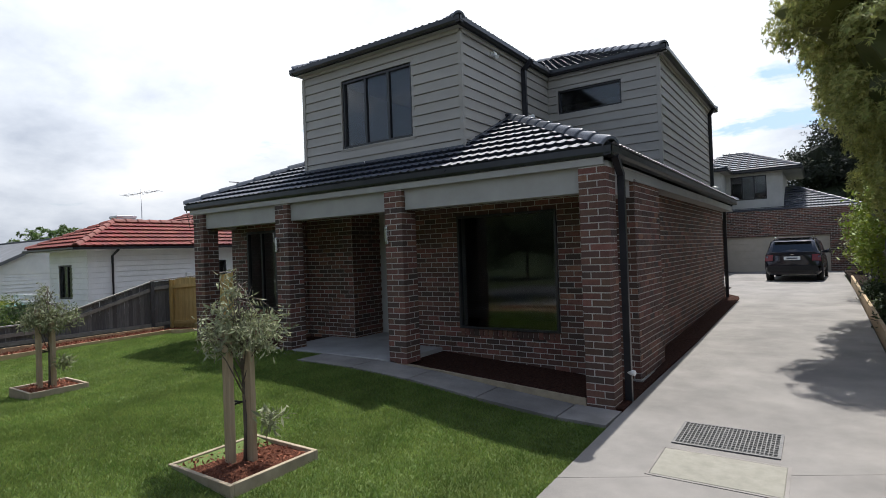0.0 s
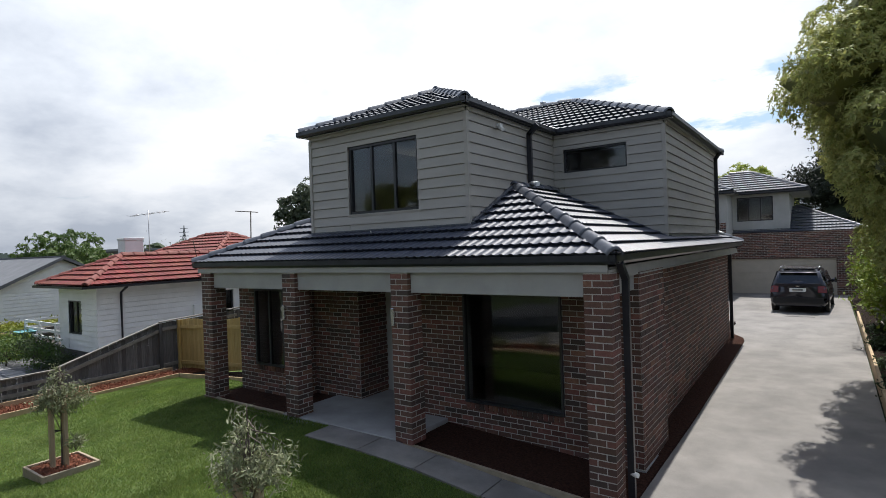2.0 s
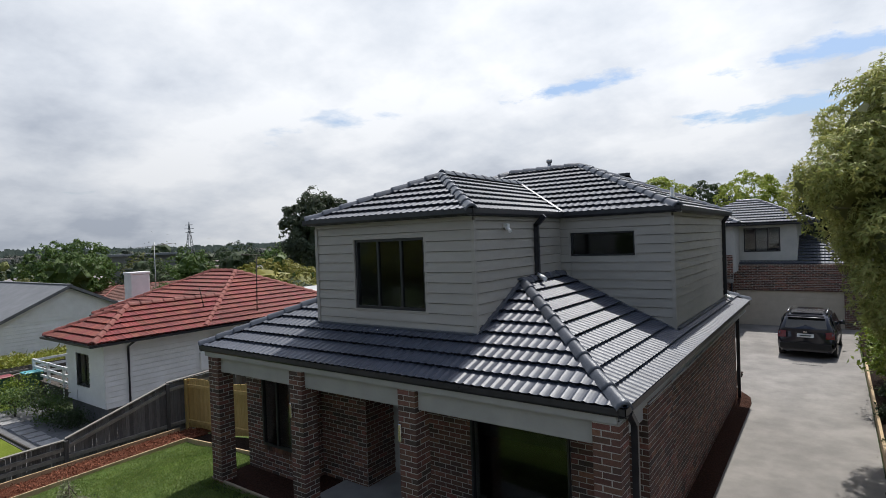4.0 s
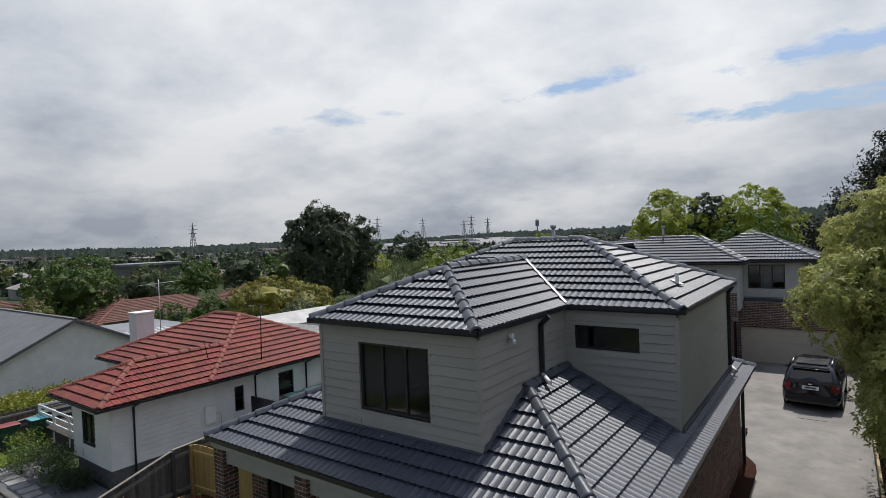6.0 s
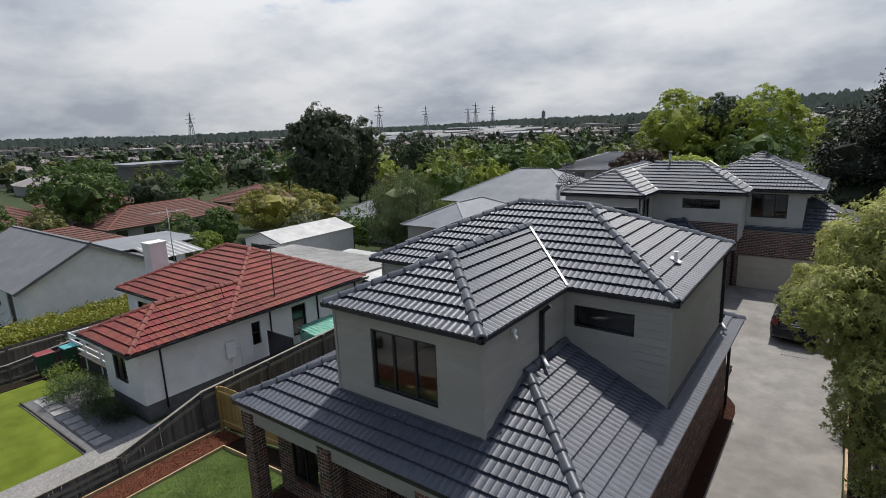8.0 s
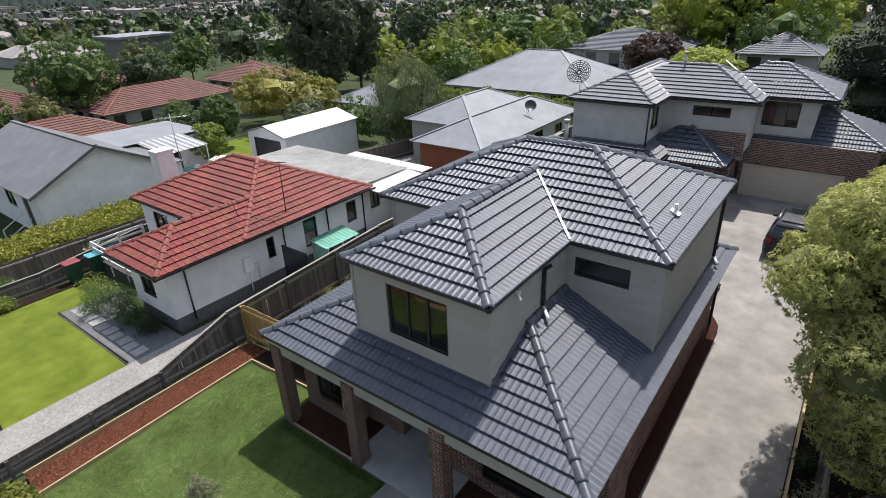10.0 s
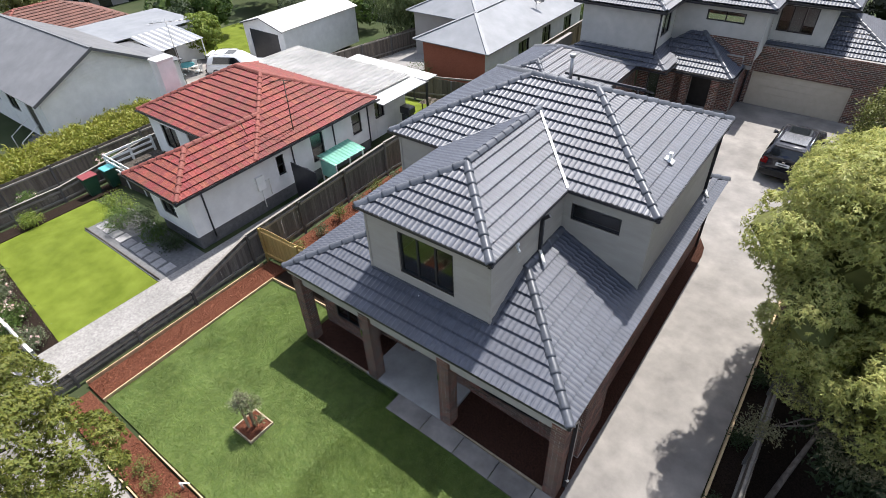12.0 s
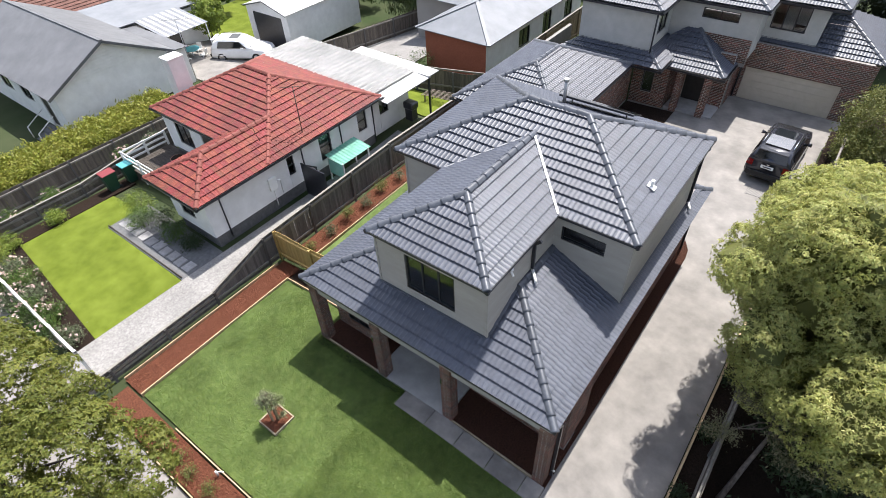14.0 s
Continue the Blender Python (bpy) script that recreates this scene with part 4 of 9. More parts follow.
# drain grate and pit lid in the driveway
grate = thing("drain_grate", (1.27, -0.42, 0.0), "steel grid drain grate set in the concrete driveway", "drain grate")
g0, g1, h0, h1 = 0.80, 1.74, -0.76, -0.08
part("rim", B((g0, h0, 0.0, g1, h0 + 0.03, 0.03), (g0, h1 - 0.03, 0.0, g1, h1, 0.03), (g0, h0 + 0.03, 0.0, g0 + 0.03, h1 - 0.03, 0.03), (g1 - 0.03, h0 + 0.03, 0.0, g1, h1 - 0.03, 0.03)), M["grate"], grate)
# near-black plate level with the slab stands for the pit's shade
part("pit", B((g0 + 0.03, h0 + 0.03, 0.0195, g1 - 0.03, h1 - 0.03, 0.0225)), M["rubber"], grate, "thin dark plate standing for the shaded pit under the grid")
for k in range(1, 25):
    x = g0 + 0.03 + k * (g1 - g0 - 0.06) / 25
    part("bearing_bar", B((x - 0.005, h0 + 0.03, 0.0225, x + 0.005, h1 - 0.03, 0.031)), M["grate"], grate)
for k in range(1, 10):
    y = h0 + 0.03 + k * (h1 - h0 - 0.06) / 10
    part("cross_bar", B((g0 + 0.03, y - 0.005, 0.0225, g1 - 0.03, y + 0.005, 0.029)), M["grate"], grate)
grate.location.z, grate.rotation_euler.x = drive_z(-0.42) + 0.004, 0.031
pit = thing("pit_lid", (1.29, -1.25, 0), "pale concrete pit lid in the driveway", "pit lid")
part("lid", B((0.78, -1.56, 0.0, 1.80, -0.92, 0.028), bevel=0.006), M["pit_lid"], pit)
part("lid_rim", B((0.75, -1.59, 0.0, 1.83, -1.563, 0.0255), (0.75, -0.917, 0.0, 1.83, -0.89, 0.0255), (0.75, -1.563, 0.0, 0.777, -0.917, 0.0255), (1.803, -1.563, 0.0, 1.83, -0.917, 0.0255)), M["path"], pit)
pit.location.z, pit.rotation_euler.x = drive_z(-1.25), 0.031

# ---- the house ----
house = thing("house", (-4.5, 5, 0), "new two-storey brown brick and grey weatherboard house with dark tiled roof", "house")
EZ, TAN = 3.03, 0.47
GX0, GY0, GX1, GY1 = -9.07, 0.04, 0.0, 11.72
AX0, AX1, AY = -6.51, -2.69, 1.08            # upper front block: walls
BX0, BX1, BY0, BY1 = -8.28, -0.37, 4.58, 10.40
UZ = 5.50                                    # upper soffit

# pillars with their bricks
for x, z0 in ((-8.93, 0.06), (-6.22, 0.10), (-3.54, 0.10), (-0.35, -0.22)):
    brick_pillar(house, x, 0.0, z0, 2.79)
# beams between pillars, eaves lining
beam_z0, beam_z1 = 2.48, 2.83
for x0, x1 in ((-8.57, -6.23), (-5.86, -3.55), (-3.18, -0.36)):
    part("porch_beam", B((x0, 0.07, beam_z0, x1, 0.29, beam_z1), bevel=0.004), M["trim"], house, "pale painted porch beam")
for x in (-8.93, -6.22, -3.54, -0.35):
    part("pillar_cap", B((x + 0.01, 0.012, 2.795, x + 0.34, 0.34, beam_z1)), M["trim"], house)
part("porch_beam", B((-8.91, 0.37, beam_z0, -8.69, 0.88, beam_z1)), M["trim"], house)
part("porch_beam", B((-0.31, 0.37, beam_z0, -0.09, 1.29, beam_z1)), M["trim"], house)
part("porch_ceiling", B((-8.95, 0.30, 2.835, -0.02, 2.6, 2.86)), M["trim"], house, "pale porch ceiling lining")
part("eaves_lining", B((-0.3, 1.3, 2.70, 0.0, 11.7, 2.72)), M["trim"], house)
part("eaves_lining", B((-9.05, 1.0, 2.72, -8.9, 11.7, 2.74)), M["trim"], house)
part("fascia_trim", B((GX0 + 0.03, -0.012, 2.80, GX1 - 0.03, 0.02, 2.893)), M["trim"], house, "pale painted trim under the gutter")
part("fascia_trim", B((GX1 - 0.06, 0.061, 2.70, GX1 - 0.03, GY1 - 0.03, 2.858)), M["trim"], house, "pale painted trim under the gutter")
part("fascia_trim", B((GX0 + 0.03, 0.061, 2.70, GX0 + 0.06, GY1 - 0.03, 2.858)), M["trim"], house, "pale painted trim under the gutter")
fascia(house, GX0, GY0, GX1, GY1, 2.895, 3.04, M["gutter"])
gutter_run(house, [(GX0, GY0, 3.015), (GX1, GY0, 3.015), (GX1, GY1, 3.015), (GX0, GY1, 3.015)], M["gutter"], closed=True, size=0.115, wide=0.10)
for b in ((GX0 + 0.02, GY0 + 0.02, 2.835, GX1 - 0.02, 0.29, 2.859), ):
    part("soffit", B(b), M["trim"], house)

# ground floor walls: openings (along, from, along, to)
def ground_wall(p, q, holes, z0=0.0, z1=2.74, single=None):
    wall_core(house, p, q, z0 - 0.1, z1, holes, M["dark"])
    brick_face(house, p, q, z0, z1, holes, single)


win_r = (-3.00, -1.20, 0.50, 2.40)
LOW = -3 * 0.0857                             # the walls reach down with the falling ground
ground_wall((-3.95, 1.30), (-0.03, 1.30), [(win_r[0] + 3.95, win_r[2], win_r[1] + 3.95, win_r[3])], z0=LOW)
ground_wall((-0.03, 1.30), (-0.03, 2.70), [], z0=LOW, single=lambda u, z: True)
ground_wall((-0.27, 2.70), (-0.27, 11.4), [], z0=LOW, z1=2.70)
ground_wall((-0.27, 11.4), (-8.9, 11.4), [], z1=2.70)
ground_wall((-8.9, 11.4), (-8.9, 0.9), [(4.2, 0.9, 5.6, 2.1)], z1=2.72)
ground_wall((-8.9, 0.9), (-7.0, 0.9), [(0.62, 0.72, 1.62, 2.40)])
ground_wall((-7.0, 0.9), (-7.0, 1.45), [])
ground_wall((-7.0, 1.45), (-5.68, 1.45), [])
ground_wall((-5.68, 1.45), (-5.68, 2.3), [])
ground_wall((-3.95, 2.3), (-3.95, 1.30), [])
wall_core(house, (-5.68, 2.3), (-3.95, 2.3), 0, 2.74, [(0.33, 0.0, 1.28, 2.12)], M["render"])
part("pier_footing", B((-0.20, 1.29, -0.40, -0.005, 2.72, -0.10)), M["slab"], house)
window(house, (win_r[0], 1.24), (win_r[1], 1.24), win_r[2], win_r[3], (), (), depth=0.09, bar=0.035)
window(house, (-8.28, 0.84), (-7.28, 0.84), 0.72, 2.40, (0.5,), ())
window(house, (-8.96, 7.2), (-8.96, 5.8), 0.9, 2.1, (0.5,))
# sloping brick sills on edge
for x0, x1, y, z in ((win_r[0], win_r[1], 1.30, win_r[2]), (-8.28, -7.28, 0.9, 0.72)):
    sill = part("brick_sill", B((x0, y - 0.018, z - 0.10, x1, y + 0.15, z - 0.02)), M["mortar"], house)
    n = int((x1 - x0) / 0.086)
    for k in range(n):
        xa = x0 + k * (x1 - x0) / n
        piece("brick", brick_mesh(0.076, 0.110, 0.16, M["brick"]), Matrix.Translation((xa + 0.005, y - 0.032, z - 0.122)) @ Matrix.Rotation(radians(7), 4, "X"), sill)
door = part("front_door", B((-5.35, 2.235, 0.17, -4.40, 2.28, 2.12), bevel=0.006), M["door"], house, "dark painted front door with a narrow light")
part("door_panel", B((-5.22, 2.224, 0.35, -4.53, 2.236, 1.0), (-5.22, 2.224, 1.15, -4.53, 2.236, 2.0), bevel=0.003), M["door"], door)
part("door_handle", T(([(-4.50, 2.20, 1.02), (-4.50, 2.20, 1.20)], 0.012), ([(-4.50, 2.235, 1.04), (-4.50, 2.20, 1.04)], 0.008), ([(-4.50, 2.235, 1.18), (-4.50, 2.20, 1.18)], 0.008)), M["chrome"], door, "brushed metal handle")
# house floor, inner ceiling
part("inner_floor", B((-8.7, 2.55, 0.0, -0.5, 11.2, 0.12), (-3.75, 1.52, 0.0, -0.25, 2.549, 0.12), (-8.7, 1.12, 0.0, -7.2, 2.549, 0.12)), M["floor_in"], house)
part("inner_ceiling", B((-8.68, 2.5, 2.70, -0.5, 11.2, 2.73), (-3.75, 1.52, 2.70, -0.25, 2.499, 2.73)), M["dark"], house)
part("inner_wall", B((-8.7, 5.2, 0.12, -0.5, 5.3, 2.69)), M["dark"], house)

# lower roof round the upper storey
TM = (M["tile"], M["tile_j"])
OVER = 0.09                                   # the tiles reach out over the gutter
EX0, EY0, EX1, EY1, ET = GX0 - OVER, GY0 - OVER, GX1 + OVER, GY1 + OVER, EZ - OVER * TAN
L = EX1 - EX0
ax0, ax1, ay = AX0 - EX0, AX1 - EX0, AY - EY0
roof_plane(house, (EX0, EY0, ET), (1, 0), (0, 1), TAN,
           [[(ay, ay), (ax0, ay), (ax0, ax0)], [(ax1, ay), (L - ay, ay), (L - 2.71, 2.71), (ax1, 2.71)]],
           TM, single_polys=[[(0, 0), (L, 0), (L - ay, ay), (ay, ay)]])
D = EY1 - EY0
by0, bx1 = BY0 - EY0, EX1 - BX1
roof_plane(house, (EX1, EY0, ET), (0, 1), (-1, 0), TAN,
           [[(by0, 0), (D, 0), (D - bx1, bx1), (by0, bx1)], [(bx1, bx1), (by0, bx1), (by0, 2.79), (2.79, 2.79)], [(0, 0), (by0, 0), (by0, bx1), (bx1, bx1)]], TM)
lx = BX0 - EX0
roof_plane(house, (EX0, EY1, ET), (0, -1), (1, 0), TAN,
           [[(0, 0), (D, 0), (D - lx, lx), (lx, lx)], [(D - by0, lx), (D - lx, lx), (D - ax0, ax0), (D - by0, ax0)]], TM)
roof_plane(house, (EX1, EY1, ET), (-1, 0), (0, -1), TAN, [[(0, 0), (L, 0), (L - 1.39, 1.39), (1.39, 1.39)]], TM)
up = Vector((0, 0, 0.06))
ridge_caps(house, Vector((EX1, EY0, ET)) + up, Vector((EX1 - 2.67, EY0 + 2.67, ET + 2.67 * TAN)) + up, M["cap"])
ridge_caps(house, Vector((EX0, EY0, ET)) + up, Vector((EX0 + 2.59, EY0 + 2.59, ET + 2.59 * TAN)) + up, M["cap"])
ridge_caps(house, Vector((EX1, EY1, ET)) + up, Vector((EX1 - 1.29, EY1 - 1.29, ET + 1.29 * TAN)) + up, M["cap"])
# lead flashing where the roof meets the upper walls
part("flashing", bars(((AX0, AY - 0.03, 3.545), (AX1 + 0.03, AY - 0.03, 3.545), 0.09, 0.03)), M["cap"], house)
part("flashing", bars(((AX1 + 0.04, AY, 3.56), (AX1 + 0.04, 2.62, 4.30), 0.09, 0.03)), M["cap"], house)
part("flashing", bars(((-2.70, BY0 - 0.04, 4.34), (BX1, BY0 - 0.04, 3.25), 0.12, 0.03)), M["cap"], house)
part("flashing", bars(((BX1 + 0.04, BY0, 3.25), (BX1 + 0.04, BY1, 3.25), 0.10, 0.03)), M["cap"], house)
ridge_caps(house, (-2.62, 2.55, 4.30), (-2.62, 4.50, 4.34), M["cap"])

# upper storey walls
def upper_wall(p, q, z0, holes):
    wall_core(house, p, q, z0, UZ, holes, M["dark"], thick=0.14)
    boards(house, p, q, z0, UZ - 0.06, holes, M["board"])
    d = (Vector(q) - Vector(p)).normalized()
    o = Vector((d.y, -d.x))
    a, b = Vector(p) + o * 0.03, Vector(q) + o * 0.03
    part("frieze_board", bars(((a.x, a.y, UZ - 0.03), (b.x, b.y, UZ - 0.03), 0.03, 0.06)), M["board"], house)


w1 = (-5.45, -3.73, 3.87, 5.19)
w2 = (-2.44, -1.09, 4.68, 5.18)
upper_wall((AX0, AY), (AX1, AY), 3.48, [(w1[0] - AX0, w1[2], w1[1] - AX0, w1[3])])
upper_wall((AX1, AY), (AX1, BY0), 3.48, [])
upper_wall((AX1, BY0), (BX1, BY0), 3.1, [(w2[0] - AX1, w2[2], w2[1] - AX1, w2[3])])
upper_wall((BX1, BY0), (BX1, BY1), 3.1, [])
upper_wall((BX1, BY1), (BX0, BY1), 3.1, [])
upper_wall((BX0, BY1), (BX0, BY0), 3.1, [(4.0, 3.8, 4.95, 4.72)])
upper_wall((BX0, BY0), (AX0, BY0), 3.1, [])
upper_wall((AX0, BY0), (AX0, AY), 3.48, [])
window(house, (w1[0], AY + 0.02), (w1[1], AY + 0.02), w1[2], w1[3], (0.335, 0.665), (), trim=M["board"])
window(house, (w2[0], BY0 + 0.02), (w2[1], BY0 + 0.02), w2[2], w2[3], (), (), trim=M["board"], bar=0.035)
window(house, (BX0 + 0.02, 6.40), (BX0 + 0.02, 5.45), 3.8, 4.72, (), (), trim=M["board"])
for x, y, z in ((AX0, AY, 3.48), (AX1, AY, 3.48), (BX1, BY0, 3.1), (BX1, BY1, 3.1), (BX0, BY0, 3.1)):
    part("corner_stop", B((x - 0.035, y - 0.035, z, x + 0.035, y + 0.035, UZ - 0.06)), M["board"], house)
part("inner_floor", B((AX0 + 0.16, AY + 0.16, 3.42, AX1 - 0.16, BY0 + 0.2, 3.45), (BX0 + 0.16, BY0 + 0.2, 3.42, BX1 - 0.16, BY1 - 0.16, 3.45)), M["floor_in"], house)
part("inner_wall", B((BX0 + 0.16, 6.9, 3.46, BX1 - 0.16, 7.0, UZ - 0.02)), M["dark"], house)
part("inner_ceiling", B((AX0 + 0.15, AY + 0.15, UZ, AX1 - 0.15, BY0 + 0.15, UZ + 0.02), (BX0 + 0.15, BY0 + 0.15, UZ + 0.001, BX1 - 0.15, BY1 - 0.15, UZ + 0.02)), M["dark"], house)
# eaves of the upper storey
RX0, RY0, RX1 = -6.58, 0.93, -2.62
SX0, SY0, SX1, SY1 = -8.56, 4.50, -0.27, 10.68
OV = 0.05                                     # the upper tiles reach out over their gutter
UT = 0.445                                    # pitch of the upper roofs
part("eaves_lining", B((RX0, RY0, UZ - 0.002, RX1, AY - 0.03, UZ + 0.02), (RX0, AY - 0.03, UZ - 0.002, AX0 - 0.03, BY0 - 0.12, UZ + 0.02), (AX1 + 0.03, AY - 0.03, UZ - 0.002, RX1, BY0 - 0.12, UZ + 0.02)), M["trim"], house)
part("eaves_lining", B((SX0, BY0 - 0.08, UZ - 0.002, SX1 + 0.08, BY0 - 0.03, UZ + 0.02), (BX1 + 0.03, BY0 - 0.03, UZ - 0.002, SX1, SY1, UZ + 0.02), (SX0, BY0 - 0.03, UZ - 0.002, BX0 - 0.03, SY1, UZ + 0.02)), M["trim"], house)
for a, b in (((RX0, RY0), (RX1, RY0)), ((RX1, RY0), (RX1, SY0)), ((RX1, SY0), (SX1, SY0)), ((SX1, SY0), (SX1, SY1)), ((SX1, SY1), (SX0, SY1)), ((SX0, SY1), (SX0, SY0)), ((SX0, SY0), (RX0, SY0)), ((RX0, SY0), (RX0, RY0))):
    part("fascia", bars(((*a, 5.553), (*b, 5.553), 0.022, 0.10)), M["gutter"], house)
    gutter_run(house, [(*a, 5.622), (*b, 5.622)], M["gutter"], size=0.105, wide=0.095)
hip_roof(house, RX0 - OV, RY0 - OV, RX1 + OV, 10.2, 5.575, UT, TM, M["cap"], sides="flr", singles="f", caps=("fl", "fr"))
mid = (RX0 + RX1) / 2
half = (RX1 - RX0) / 2
ridge_caps(house, (mid, RY0 + half, 5.66 + (half + OV) * UT), (mid, SY0 + half + 0.1, 5.66 + (half + OV) * UT), M["cap"])
hip_roof(house, SX0 - OV, SY0 - OV, SX1 + OV, SY1 + OV, 5.575, UT, TM, M["cap"])
# valley irons
for s in (1, -1):
    xv = RX1 if s > 0 else RX0
    lift = 5.655 if s > 0 else 5.62
    part("valley", bars(((xv + OV * s, SY0 - OV, lift), (mid, SY0 + half, lift + (half + OV) * UT), 0.055, 0.03)), M["steel"], house, "bright metal valley iron")
# downpipes
def downpipe(pts, w=0.09, name="downpipe"):
    bm = bmesh.new()
    for a, b in zip(pts, pts[1:]):
        d = (Vector(b) - Vector(a)).normalized() * 0.02
        beam(bm, Vector(a) - d, Vector(b) + d, w, w * 0.75, (0, 1, 0) if abs(d.z) > 0.01 else (0, 0, 1))
    return part(name, bm, M["gutter"], house)


downpipe([(0.06, 0.20, 2.90), (0.055, 0.42, 2.70), (0.055, 0.42, -0.2)], 0.085)
part("pipe_shoe", T(([(0.055, 0.42, 0.20), (0.14, 0.40, 0.20)], 0.035)), M["plastic_white"], house)
downpipe([(-2.45, 3.3, 5.52), (-2.62, 3.3, 5.36), (-2.62, 3.3, 4.42)])
part("pipe_spreader", T(([(-2.62, 3.3, 4.38), (-2.30, 2.95, 4.32)], 0.045)), M["plastic_white"], house, "white pipe spreader on the tiles")
downpipe([(-0.20, 10.2, 5.52), (-0.31, 10.2, 5.36), (-0.31, 10.2, 3.35)])
part("pipe_spreader", T(([(-0.30, 10.2, 3.33), (-0.12, 9.9, 3.26)], 0.045)), M["plastic_white"], house)
downpipe([(-0.02, 11.55, 2.9), (-0.2, 11.45, 2.7), (-0.2, 11.45, 0.1)])
# small things on the house: sensor light, roof vent, flue, nail cover
light = part("sensor_light", B((-2.67, 2.05, 5.30, -2.58, 2.15, 5.38), bevel=0.01), M["plastic_white"], house)
part("lamp_head", T(([(-2.60, 2.06, 5.30), (-2.50, 2.00, 5.24)], 0.035)), M["plastic_white"], light)
vent_x, vent_y = -0.83, 6.7
vent_z = 5.665 + (SX1 + OV - vent_x) * UT
part("vent_flashing", bars(((vent_x - 0.12, vent_y, vent_z + 0.12 * UT), (vent_x + 0.12, vent_y, vent_z - 0.12 * UT), 0.22, 0.02)), M["plastic_white"], house, "flat white flashing on the tiles")
part("roof_vent", T(([(vent_x, vent_y, vent_z - 0.02), (vent_x, vent_y, vent_z + 0.19)], 0.045), ([(vent_x, vent_y, vent_z + 0.19), (vent_x, vent_y, vent_z + 0.21)], 0.055)), M["plastic_white"], house)
part("flue", T(([(-4.7, 8.6, 6.5), (-4.7, 8.6, 7.35)], 0.06), ([(-4.7, 8.6, 7.33), (-4.7, 8.6, 7.42)], 0.09)), M["steel"], house)
part("ridge_clip", bars(((-4.78, 0.95, 3.46), (-4.72, 0.86, 3.52), 0.02, 0.012)), M["plastic_white"], house)
for x, z in ((-6.20, 2.05), (-3.53, 2.10)):
    part("wall_light", B((x + 0.02, -0.06, z - 0.14, x + 0.08, -0.012, z + 0.14), bevel=0.008), M["chrome"], house, "slim metal up and down light")
# solar hot water collector lying on the rear slope
collector = thing("solar_panel", (-3.7, 9.2, 6.4), "dark flat solar panel on the rear roof slope", "solar panel")
part("panel", bars(((-4.9, 9.15, 6.55), (-2.4, 9.15, 6.55), 1.0, 0.05), up=(0, 0.47, 1)), M["car_glass"], collector)
part("panel_frame", bars(((-4.93, 8.68, 6.77), (-2.37, 8.68, 6.77), 0.04, 0.07)), M["gutter"], collector)
for x in (-4.6, -2.7):
    part("bracket", B((x - 0.02, 9.0, 6.35, x + 0.02, 9.04, 6.58)), M["steel"], collector)

# ---- fences ----
def paling_fence(a, b, top_a, top_b, label, mat="old_pale", side=1, post=2.4, pal=0.10, rails=2, cap=True, split=True, group="", over=0.0, first=0):
    """Palings from a to b with posts and rails; tops are heights above the ground. side: on which side the rails stand."""
    a, b = Vector((*a, 0)), Vector((*b, 0))
    d = b - a
    length = d.length
    d.normalize()
    out = Vector((d.y, -d.x, 0)) * side
    f = thing("paling_fence", (a.x, a.y, ground_z(a.x, a.y)), label, "fence", group)
    rng = random.Random(int(97 * (a.x + a.y + b.x)) & 0xfff)
    n = max(1, int(length / pal))
    bj = bmesh.new() if not split else None
    for k in range(n):
        p = a + d * ((k + 0.5) * length / n)
        g = ground_z(p.x, p.y)
        t = g + top_a + (top_b - top_a) * (k + 0.5) / n + rng.uniform(-0.012, 0.012)
        w = length / n - 0.006
        off = out * rng.uniform(-0.004, 0.004)
        lean = d * rng.uniform(-0.006, 0.006)
        if split:
            part("paling", bars(((*(p + off).xy, g + 0.03), (*(p + off + lean).xy, t), w, 0.014), up=out), M[mat], f)
        else:
            beam(bj, (*(p + off).xy, g + 0.03), (*(p + off + lean).xy, t), w, 0.014, out)
    if bj is not None:
        tagged(part("paling_field", bj, M["old_pale_j"] if mat == "old_pale" else M[mat], f), kind="stuff")
    m = max(1, round(length / post))
    for k in range(first, m + 1):
        p = a + d * (k * length / m) + out * 0.075
        g = ground_z(p.x, p.y)
        t = g + top_a + (top_b - top_a) * k / m
        part("post", bars(((p.x, p.y, g - 0.2), (p.x, p.y, t + over), 0.09, 0.07), up=out), M[mat], f)
    for r in range(rails):
        h = 0.22 + r * (min(top_a, top_b) - 0.42) / max(1, rails - 1)
        e0, e1 = a + out * 0.038, b + out * 0.038
        part("rail", bars(((e0.x, e0.y, ground_z(e0.x, e0.y) + (h if r == 0 else top_a - 0.2)), (e1.x, e1.y, ground_z(e1.x, e1.y) + (h if r == 0 else top_b - 0.2)), 0.06, 0.09)), M["capping"] if mat == "old_pale" else M[mat], f)
    if cap:
        e0, e1 = a + out * 0.02, b + out * 0.02
        part("capping", bars(((e0.x, e0.y, ground_z(e0.x, e0.y) + top_a + 0.02), (e1.x, e1.y, ground_z(e1.x, e1.y) + top_b + 0.02), 0.10, 0.03)), M["capping"], f, "pale weathered capping board")
    return f


OLD = "weathered grey-brown paling fence with posts and capping"
paling_fence((-13.65, -7.5), (-13.65, -1.15), 0.52, 0.63, "low weathered paling fence with posts, rails and capping")
paling_fence((-13.65, -1.15), (-13.65, 1.44), 0.66, 1.44, "weathered paling fence stepping up towards the house", first=1)
paling_fence((-13.65, 1.44), (-13.5, 9.0), 1.46, 1.68, OLD, first=1)
paling_fence((-13.5, 9.0), (-13.4, 19.5), 1.70, 1.75, OLD, split=False, first=1)
paling_fence((-13.55, 2.05), (-9.3, 2.05), 1.47, 1.42, "new yellow treated timber paling fence across the side passage", mat="yellow_pale", side=1, cap=False, pal=0.105)
